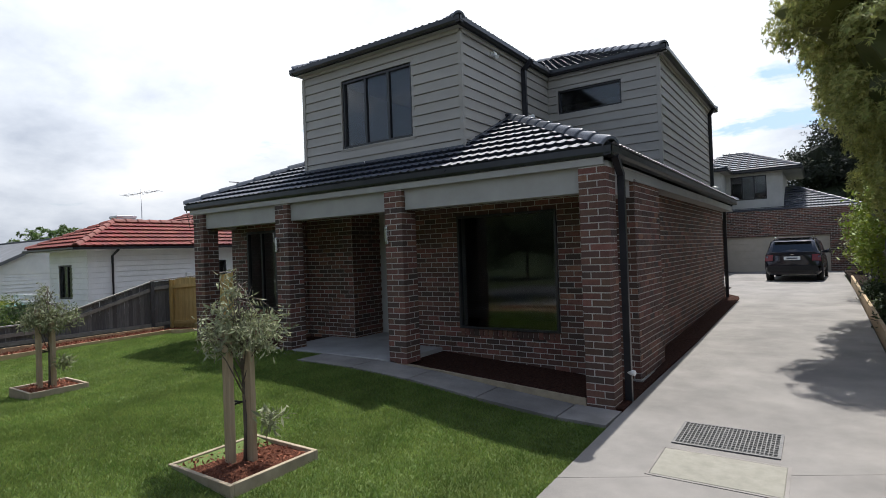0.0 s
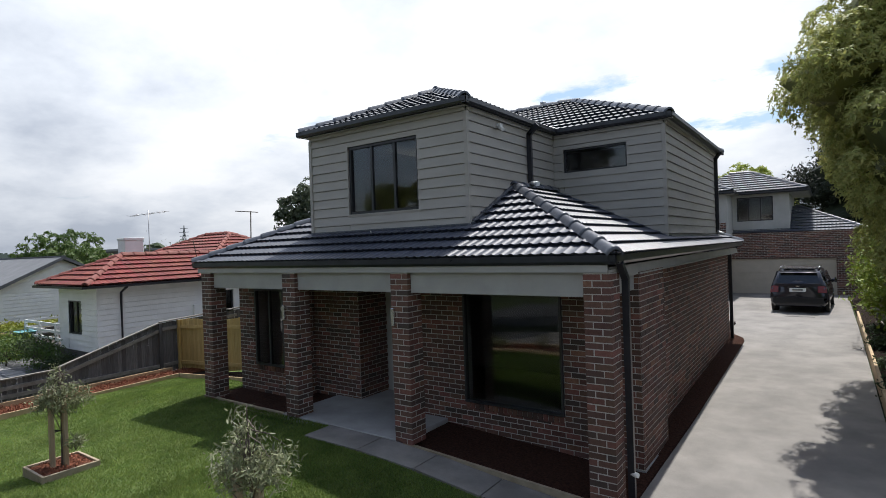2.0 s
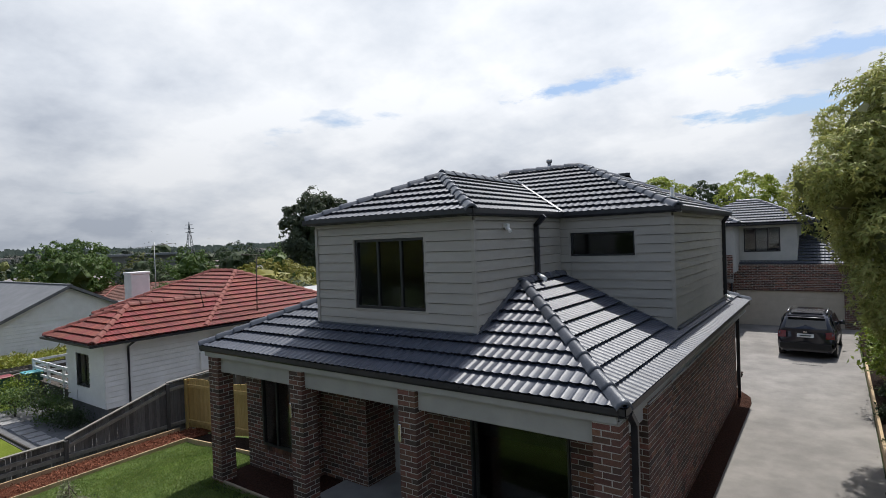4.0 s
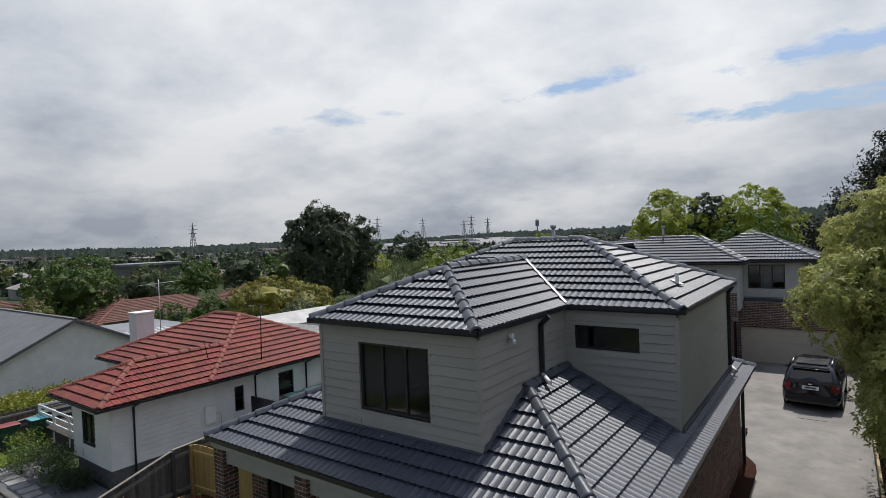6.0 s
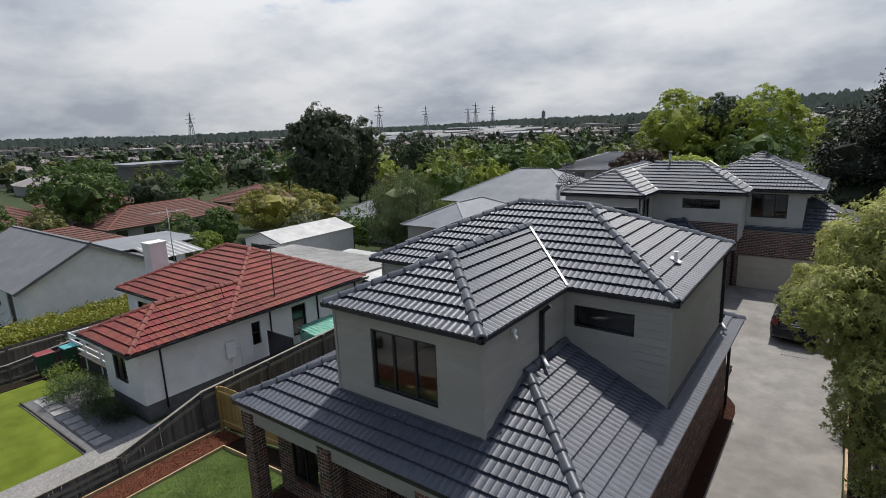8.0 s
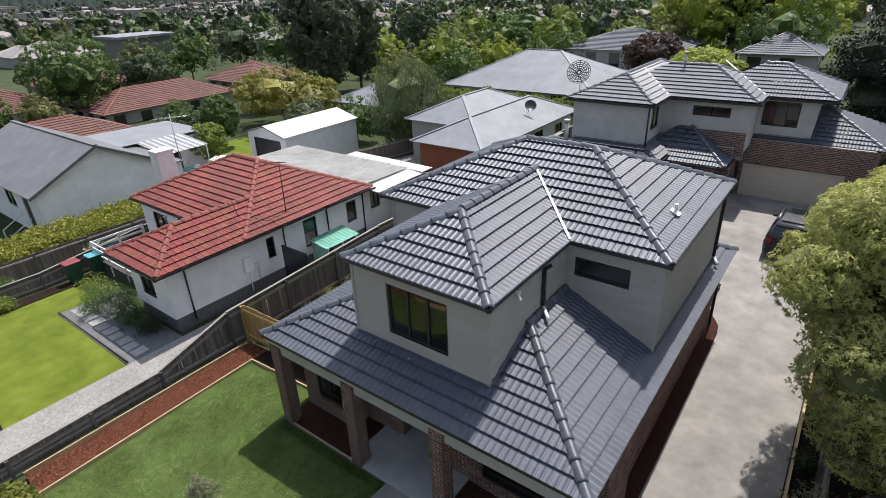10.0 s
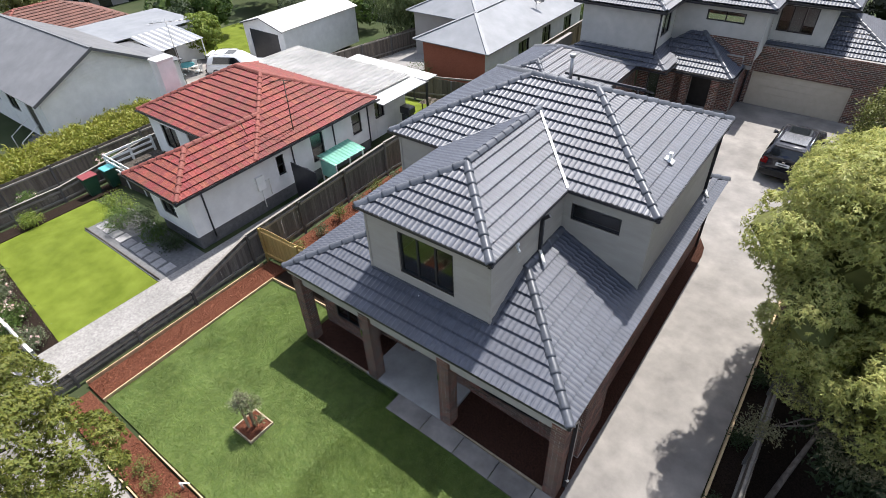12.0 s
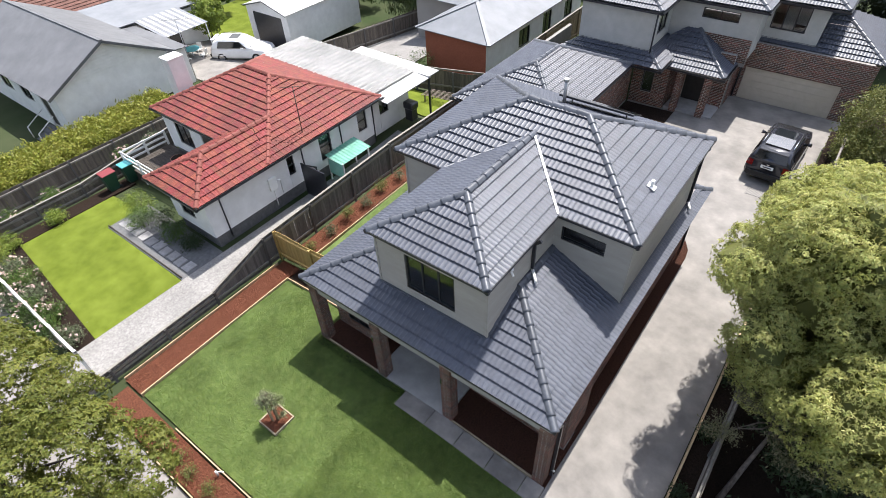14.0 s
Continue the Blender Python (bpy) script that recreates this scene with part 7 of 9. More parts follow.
# big bright tree over the driveway, and its darker neighbours
# core lumps take the darker olive leaf: the crown's inner shade as colour
tree("drive_tree", (5.03, 6.6, 0.0), [(0, 0, 0), (-0.1, 0.1, 1.6), (-0.2, 0.0, 3.0)],
     [((-2.5, -1.3, 5.9), (1.0, 1.0, 0.85)), ((-1.7, -2.0, 4.4), (0.8, 1.1, 1.0)), ((-0.7, -0.4, 5.2), (2.15, 2.2, 2.0)), ((-0.4, -0.4, 6.7), (1.95, 2.0, 1.5)), ((-1.85, -0.9, 6.75), (1.1, 1.1, 0.95)), ((0.7, -0.4, 7.2), (1.8, 1.8, 1.25)), ((1.7, -0.6, 5.8), (2.3, 2.3, 2.0)),
      ((-0.9, 2.0, 5.1), (1.8, 1.8, 1.8)), ((-1.75, 1.3, 5.9), (1.2, 1.3, 1.1)), ((-0.9, -1.5, 3.0), (1.05, 1.4, 1.1)), ((0.5, -2.9, 4.2), (1.7, 1.4, 1.5)), ((-0.5, 2.2, 3.2), (1.6, 1.8, 1.4))],
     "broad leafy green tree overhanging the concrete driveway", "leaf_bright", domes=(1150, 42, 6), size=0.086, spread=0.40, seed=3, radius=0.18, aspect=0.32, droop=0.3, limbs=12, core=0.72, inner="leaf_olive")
tree("grey_wattle", (4.1, 2.5, 0.0), [(0, 0, 0), (0.15, 0.6, 0.9), (0.33, 1.25, 1.8), (0.42, 1.6, 2.5)],
     [((0.3, 1.7, 3.1), (0.95, 0.75, 0.45)), ((1.1, 2.2, 3.2), (0.9, 0.7, 0.5)), ((-0.4, 1.5, 2.9), (0.55, 0.55, 0.35)), ((1.0, 0.7, 2.6), (0.85, 0.6, 0.4)), ((-0.8, 0.5, 2.2), (0.4, 0.35, 0.2)), ((0.5, 2.6, 3.5), (0.8, 0.6, 0.4))],
     "thin olive-leaved small tree with a leaning trunk and bare branches", "leaf_wattle", clumps=300, leaves=44, size=0.075, spread=0.20, seed=8, radius=0.085, limbs=14, twigs=126)
tree("garden_shrub", (5.6, 4.3, 0.0), [(0, 0, 0), (0, 0, 0.8), (0.1, 0.1, 1.4)],
     [((0, 0.3, 1.8), (1.6, 1.5, 1.4)), ((0.9, -0.6, 1.5), (1.3, 1.2, 1.2)), ((0.4, 1.4, 2.6), (1.3, 1.2, 1.3))],
     "dark green shrub under the trees beyond the fence", "leaf_dark", clumps=260, leaves=55, size=0.15, spread=0.3, seed=12, radius=0.08)
tree("garden_shrub", (4.9, 0.6, 0.0), [(0, 0, 0), (0, 0, 0.6), (0.1, 0.1, 1.0)],
     [((0.6, 0.3, 0.9), (1.2, 1.2, 0.8))], "low dark shrub beyond the slat fence", "leaf_dark", clumps=110, leaves=45, size=0.14, spread=0.3, seed=14, radius=0.06)
tree("garden_shrub", (4.15, 12.3, 0.1), [(0, 0, 0), (0, 0, 0.9), (0.1, 0.1, 1.7)],
     [((0.2, 0.0, 2.0), (1.5, 1.6, 1.7)), ((0.2, 1.9, 1.5), (1.3, 1.5, 1.3))], "lime green shrub beside the driveway", "leaf_lime", clumps=260, leaves=60, size=0.14, spread=0.3, seed=17, radius=0.08)
tree("garden_shrub", (4.6, 17.3, 0.2), [(0, 0, 0), (0, 0, 0.5), (0.1, 0.1, 0.9)],
     [((-0.1, 0.0, 0.9), (1.1, 1.7, 0.7))], "clipped lime green hedge beside the car space", "leaf_lime", clumps=200, leaves=60, size=0.10, spread=0.22, seed=19, radius=0.06)
tree("garden_shrub", (4.4, 22.3, 0.2), [(0, 0, 0), (0, 0, 0.9), (0.1, 0.1, 1.6)],
     [((0, 0.0, 1.8), (1.3, 1.8, 1.5)), ((-0.3, -1.4, 1.1), (0.9, 1.0, 0.9))], "olive shrub beside the garage", "leaf_olive", clumps=260, leaves=55, size=0.13, spread=0.3, seed=23, radius=0.08)
tree("conifer", (4.6, 35.6, 0.3), [(0, 0, 0), (0, 0, 3), (0, 0, 7), (0.6, 0, 11)],
     [((0, 0, 3.8), (4.3, 3.6, 3.6)), ((-1.6, -0.6, 6.0), (2.7, 2.4, 1.8)), ((0.7, 0.2, 7.6), (3.3, 3.2, 2.7)), ((1.5, 0.1, 10.4), (2.6, 2.6, 2.3)), ((2.8, 0.1, 12.2), (1.8, 1.8, 1.6)), ((3.6, 0.4, 7.0), (3.0, 3.0, 3.4))],
     "very dark tall conifer behind the garage", "leaf_conifer", bark="bark_dark", clumps=900, leaves=60, size=0.22, spread=0.5, seed=29, radius=0.3, droop=0.5, core=0.7)
# street tree below the camera on the left
tree("street_tree", (-9.75, -9.1, 0.0), [(0, 0, 0), (0.1, 0.1, 1.2), (0.2, 0.3, 2.4)],
     [((1.6, 1.5, 4.2), (1.5, 1.3, 0.9)), ((0.2, 1.9, 4.6), (1.6, 1.1, 0.9)), ((-1.4, 1.5, 4.6), (1.6, 1.2, 1.0)), ((0.7, 0.2, 4.1), (1.2, 0.9, 0.7)), ((-0.9, -0.6, 4.5), (1.6, 1.3, 0.9)), ((2.4, 2.3, 3.6), (1.1, 0.9, 0.7)), ((-2.6, 0.4, 4.4), (1.5, 1.5, 1.0)), ((2.6, 0.6, 3.6), (1.0, 1.0, 0.7)), ((0.9, -1.6, 4.1), (1.4, 1.2, 0.8))],
     "olive green street tree with an open crown of fine leaves", "leaf_street", bark="bark_dark", domes=(600, 46, 6), size=0.075, spread=0.34, droop=0.1, seed=37, radius=0.15, limbs=14, twigs=84)
tree("street_tree", (-24.5, -7.2, -0.4), [(0, 0, 0), (0, 0, 1.0), (0.1, 0, 1.8)],
     [((0.4, 0.6, 2.6), (1.6, 1.5, 1.2)), ((1.2, 1.3, 2.2), (1.1, 1.1, 0.9))],
     "dark green garden tree at the corner of the lawn", "leaf_mid", clumps=220, leaves=70, size=0.12, spread=0.3, seed=41, radius=0.1)
# unseen trees added across the street; darken window reflections and block sky light
for k, (x, y, h, leaf) in enumerate(((-34, -27, 8, "leaf_dark"), (-24, -29, 9, "leaf_mid"), (-15, -26, 8, "leaf_dark"), (-7, -28, 9, "leaf_dark"), (1, -26, 8, "leaf_mid"), (9, -28, 10, "leaf_dark"), (18, -26, 8, "leaf_dark"), (28, -28, 9, "leaf_mid"))):
    tree("garden_tree", (x, y, ground_z(x, y)), [(0, 0, 0), (0, 0, h * 0.25), (0.2, 0, h * 0.45)], [((0, 0, h * 0.58), (h * 0.5, h * 0.36, h * 0.36)), ((h * 0.3, 0, h * 0.4), (h * 0.32, h * 0.3, h * 0.3)), ((-h * 0.3, 0, h * 0.36), (h * 0.34, h * 0.3, h * 0.3))],
         "unseen tree added across the street to darken reflections and block sky light", leaf, bark="bark_dark", clumps=200, leaves=40, size=0.3, spread=0.6, seed=900 + k, radius=0.16, limbs=5, twigs=10, core=0.6, group="garden trees across the street")
# trees of the valley behind
BACK = [
    ("eucalypt", (-54.3, 42.7), 15.0, "leaf_eucalypt", 47, [((0, 0, 0.46), (0.22, 0.22, 0.32)), ((0.1, 0.06, 0.66), (0.19, 0.19, 0.27)), ((-0.12, -0.06, 0.62), (0.17, 0.17, 0.25)), ((0.02, 0.0, 0.86), (0.12, 0.12, 0.13))], "tall dark eucalypt standing in the valley"),
    ("eucalypt", (-57.0, 52.0), 14.0, "leaf_eucalypt", 53, [((0, 0, 0.5), (0.2, 0.2, 0.36)), ((0.1, 0, 0.72), (0.16, 0.16, 0.22))], "drooping eucalypt beside the tall one"),
    ("willow", (-28.3, 28.6), 8.4, "leaf_willow", 59, [((0, 0, 0.55), (0.34, 0.34, 0.38)), ((0.2, 0.1, 0.4), (0.26, 0.26, 0.34)), ((-0.2, 0.05, 0.42), (0.26, 0.26, 0.36))], "weeping willow-like tree with hanging foliage"),
    ("round_tree", (-77.8, 22.1), 10.5, "leaf_mid", 61, [((0, 0, 0.55), (0.52, 0.52, 0.36)), ((-0.35, 0.1, 0.5), (0.35, 0.35, 0.28)), ((0.38, -0.1, 0.46), (0.36, 0.36, 0.28))], "broad round green tree in the valley"),
    ("golden_tree", (-47.6, 30.4), 6.6, "leaf_gold", 67, [((0, 0, 0.6), (0.6, 0.6, 0.34)), ((0.5, 0.2, 0.5), (0.5, 0.5, 0.3)), ((-0.5, 0, 0.5), (0.48, 0.48, 0.3))], "spreading olive-gold tree between the roofs"),
    ("round_tree", (-60, 48), 7.0, "leaf_olive", 71, [((0, 0, 0.6), (0.42, 0.42, 0.4))], "olive tree among the roofs"),
    ("round_tree", (-66, 76), 12.0, "leaf_dark", 73, [((0, 0, 0.55), (0.36, 0.36, 0.42)), ((0.3, 0, 0.4), (0.3, 0.3, 0.3))], "dark round tree in the valley"),
    ("round_tree", (-36.8, 74.5), 10.0, "leaf_lime", 79, [((0, 0, 0.55), (0.36, 0.36, 0.44)), ((0.2, 0, 0.35), (0.3, 0.3, 0.3))], "bright green round tree in the valley"),
    ("poplar", (-17.3, 76.0), 14.0, "leaf_spring", 83, [((0, 0, 0.6), (0.3, 0.3, 0.4)), ((0.16, 0, 0.45), (0.26, 0.26, 0.32)), ((-0.16, 0.1, 0.5), (0.26, 0.26, 0.34))], "bright spring-green tree behind the rear house"),
    ("poplar", (-12.4, 78.0), 12.0, "leaf_dark", 89, [((0, 0, 0.6), (0.28, 0.28, 0.4)), ((0.2, 0, 0.4), (0.25, 0.25, 0.3))], "dark green tree behind the rear house"),
    ("poplar", (-7.1, 76.0), 12.6, "leaf_spring", 97, [((0, 0, 0.6), (0.34, 0.34, 0.4)), ((0.24, 0, 0.45), (0.28, 0.28, 0.34)), ((-0.2, 0.1, 0.4), (0.28, 0.28, 0.3))], "light green tree behind the rear house"),
    ("round_tree", (-34.4, 88), 11.0, "leaf_dark", 103, [((0, 0, 0.55), (0.4, 0.4, 0.42)), ((0.4, 0, 0.45), (0.34, 0.34, 0.34))], "dark round tree on the skyline"),
    ("round_tree", (-7.3, 36.0), 6.8, "leaf_spring", 107, [((0, 0, 0.72), (0.32, 0.32, 0.2)), ((0.25, 0, 0.66), (0.2, 0.22, 0.16))], "lime green shrub tree beside the roofs"),
    ("round_tree", (-14.6, 50.0), 6.6, "leaf_maroon", 109, [((0, 0, 0.74), (0.36, 0.36, 0.24)), ((-0.25, 0, 0.7), (0.2, 0.22, 0.2))], "dark red-brown leafy tree beside the roofs"),
    ("round_tree", (-46, 22), 5.0, "leaf_mid", 113, [((0, 0, 0.6), (0.3, 0.3, 0.38))], "small green tree beside the shed"),
    ("round_tree", (-41, 17.5), 3.6, "leaf_lime", 127, [((0, 0, 0.6), (0.4, 0.4, 0.38))], "small lime green bush on the back lawn"),
]
ONE = [((0, 0, 0.58), (0.36, 0.36, 0.38)), ((0.22, 0.1, 0.45), (0.28, 0.28, 0.28)), ((-0.2, -0.1, 0.48), (0.28, 0.28, 0.3))]
for k, (x, y, h, leaf) in enumerate(((-50.5, 20.5, 4.5, "leaf_mid"), (-63, 13, 4.6, "leaf_olive"), (-66, 9, 6, "leaf_mid"), (-58, -2, 6, "leaf_mid"), (-72, -1, 8, "leaf_dark"), (-84, 3, 8, "leaf_olive"), (-80, 32, 8, "leaf_dark"), (-57, 34, 5, "leaf_lime"), (-50, 37, 5, "leaf_mid"), (-44, 46, 7, "leaf_olive"), (-38, 50, 7, "leaf_mid"), (-46, 58, 9, "leaf_lime"), (-30, 63, 8, "leaf_mid"), (-92, 46, 9, "leaf_mid"), (-100, 14, 9, "leaf_dark"), (-36, 30, 4.5, "leaf_mid"), (-40, 27.5, 4.5, "leaf_gum"), (-26, 37, 4, "leaf_lime"), (-20, 72, 8, "leaf_olive"), (-6, 66, 9, "leaf_mid"), (8, 44, 9, "leaf_dark"), (-47, 19.5, 3.6, "leaf_dark"), (-70, 57, 9, "leaf_olive"), (-84, 60, 9, "leaf_mid"), (-95, 58, 10, "leaf_dark"), (-63, 63, 8, "leaf_spring"), (-78, 70, 10, "leaf_olive"), (-92, 72, 9, "leaf_mid"), (-54, 72, 8, "leaf_olive"), (-50, 82, 9, "leaf_mid"), (-62, 88, 10, "leaf_lime"), (-84, 36, 7, "leaf_mid"), (-96, 40, 8, "leaf_olive"), (-88, 26, 7, "leaf_lime"), (-42, 66, 7, "leaf_spring"), (-28, 80, 8, "leaf_lime"))):
    BACK.append(("garden_tree", (x, y), h, leaf, 611 + 4 * k, ONE, "leafy garden tree standing between the back yards"))
for nm, (x, y), h, leaf, seed, lobes, lab in BACK:
    base = (x, y, ground_z(x, y))
    stem = [(0, 0, 0), (0, 0, h * 0.25), (0.05 * h, 0, h * 0.45)]
    masses = [((c[0] * h, c[1] * h, c[2] * h), (r[0] * h, r[1] * h, r[2] * h)) for c, r in lobes]
    if nm == "willow":
        tree(nm, base, stem, masses, lab, leaf, bark="bark_dark", clumps=380, leaves=40, size=0.34, spread=0.5, seed=seed, radius=0.016 * h, limbs=5, twigs=10, droop=2.6, aspect=0.16, core=0.6)
    else:
        tree(nm, base, stem, masses, lab, leaf, bark="bark_dark", domes=(150, 8, 5) if nm == "garden_tree" else (110 + 50 * len(lobes), 13, 5), size=0.020 * h + 0.08, spread=0.05 * h + 0.12, seed=seed, radius=0.016 * h, limbs=5, twigs=10, droop=0.35, aspect=0.5, core=0.52)

# hedge rows
def hedge(name, x0, y0, x1, y1, h, leaf, label, seed, clumps, base=None, size=0.09):
    g = ground_z((x0 + x1) / 2, (y0 + y1) / 2) if base is None else base
    rng = np.random.default_rng(seed)
    c = np.stack([rng.uniform(x0, x1, clumps), rng.uniform(y0, y1, clumps), g + h * (0.25 + 0.75 * rng.random(clumps) ** 0.6)], axis=1)
    t = thing(name, ((x0 + x1) / 2, (y0 + y1) / 2, g), label, "hedge")
    part("foliage", leaf_cloud("foliage", c, np.full(clumps, 0.26), np.full(clumps, 60), size, seed, M[leaf]), None, t)
    bm = bmesh.new()
    for k in range(8):
        x, y = x0 + (x1 - x0) * (k + 0.5) / 8, y0 + (y1 - y0) * (k + 0.5) / 8
        tube(bm, [(x, y, g - 0.2), (x + 0.1, y, g + h * 0.6)], [0.05, 0.02], 5)
    part("stems", bm, M["bark_dark"], t)
    return t


hedge("boundary_hedge", -32.4, -7.0, -29.3, 7.6, 1.55, "leaf_hedge", "overgrown yellow-green hedge along the old fence", 131, 1900, size=0.16)
hedge("clipped_hedge", -34, 38.5, -11, 40.0, 2.4, "leaf_lime", "long clipped bright green hedge", 137, 420, size=0.2)
hedge("garden_hedge", -31, 9.6, -28.5, 11.0, 1.2, "leaf_mid", "green shrubs beside the chimney", 139, 90)


def shrub(x, y, h, r, leaf, label, seed, group="", size=0.08, flower=0, dense=1.0):
    g = ground_z(x, y)
    n = int(40 * dense)
    t = tree("shrub", (x, y, g), [(0, 0, 0), (0, 0, h * 0.4)], [((0, 0, h * 0.6), (r, r, h * 0.42))], label, leaf, bark="bark_dark", clumps=n, leaves=34, size=size, spread=0.16 + 0.12 * r, seed=seed, radius=0.025, limbs=5, twigs=5, category="shrub", group=group)
    if flower:
        cl = lobes_clumps([((x, y, g + h * 0.62), (r, r, h * 0.45))], flower, seed + 1, shell=0.9)
        tagged(part("flowers", leaf_cloud("flowers", cl, np.full(flower, 0.03), np.full(flower, 9), 0.07, seed, M["flower"], aspect=0.9), None, t), kind="stuff")
    return t


for k, (x, y, h, r, leaf, fl) in enumerate([
        (-21.6, 0.4, 1.1, 0.6, "leaf_lime", 0), (-20.6, -0.2, 0.9, 0.55, "leaf_mid", 0), (-19.7, 0.3, 1.0, 0.5, "leaf_dark", 0), (-18.6, 0.2, 0.8, 0.45, "leaf_mid", 0), (-17.5, 0.3, 0.5, 0.35, "leaf_dark", 0),
        (-24.9, -4.4, 0.6, 0.45, "leaf_lime", 0), (-25.0, -2.2, 0.6, 0.4, "leaf_lime", 0), (-26.9, -3.8, 1.0, 0.6, "leaf_mid", 20), (-26.9, -1.6, 0.9, 0.5, "leaf_mid", 18), (-27.6, 2.6, 1.0, 0.5, "leaf_mid", 24), (-27.5, 4.4, 1.0, 0.5, "leaf_gum", 24),
        (-21.5, -5.8, 0.9, 0.5, "leaf_mid", 26), (-20.2, -5.9, 0.8, 0.5, "leaf_gum", 20), (-18.9, -5.8, 0.9, 0.5, "leaf_mid", 26), (-17.6, -5.9, 0.8, 0.5, "leaf_mid", 16), (-16.7, -5.5, 0.6, 0.40, "leaf_gum", 12), (-22.6, -5.1, 0.7, 0.5, "leaf_gum", 24), (-21.3, -5.0, 0.7, 0.5, "leaf_mid", 18), (-19.9, -5.2, 0.7, 0.45, "leaf_gum", 14), (-18.5, -5.3, 0.6, 0.4, "leaf_mid", 10), (-23.7, -5.2, 0.8, 0.5, "leaf_lime", 0),
        (-28.6, 12.3, 1.0, 0.6, "leaf_mid", 30), (-27.6, 14.6, 1.0, 0.6, "leaf_mid", 20), (-25.2, 18.4, 1.1, 0.7, "leaf_gum", 40), (-23.6, 18.9, 1.1, 0.7, "leaf_gum", 40), (-22.2, 19.2, 1.0, 0.6, "leaf_mid", 24), (-20.2, 19.6, 1.6, 0.9, "leaf_mid", 0)]):
    shrub(x, y, h, r, leaf, "garden shrub with pale flowers" if fl else "small rounded garden shrub", 200 + k, group="neighbour's garden shrubs", flower=fl)
for k in range(9):
    shrub(-12.85 + 0.12 * (k % 2), 3.0 + k * 1.15, 0.5 + 0.08 * (k % 3), 0.18, "leaf_gum" if k % 2 else "leaf_olive", "young shrub in the red mulch", 240 + k, group="young shrubs along the side fence", size=0.07, dense=0.35)
for k, (x, y) in enumerate(((-9.2, -5.7), (-8.55, -5.8), (-7.6, -5.75), (-6.3, -5.7), (-4.8, -5.75), (-3.2, -5.7))):
    shrub(x, y, 0.35, 0.15, "leaf_olive", "small dry young plant in the red mulch", 260 + k, group="young plants in the front bed", size=0.06, dense=0.3)
for k in range(8):
    shrub(3.22 + 0.06 * (k % 2), -2.5 + k * 2.2, 0.40, 0.2, "leaf_dark", "low dark plant behind the sleeper wall", 270 + k, group="plants behind the sleeper wall", size=0.09, dense=0.5)

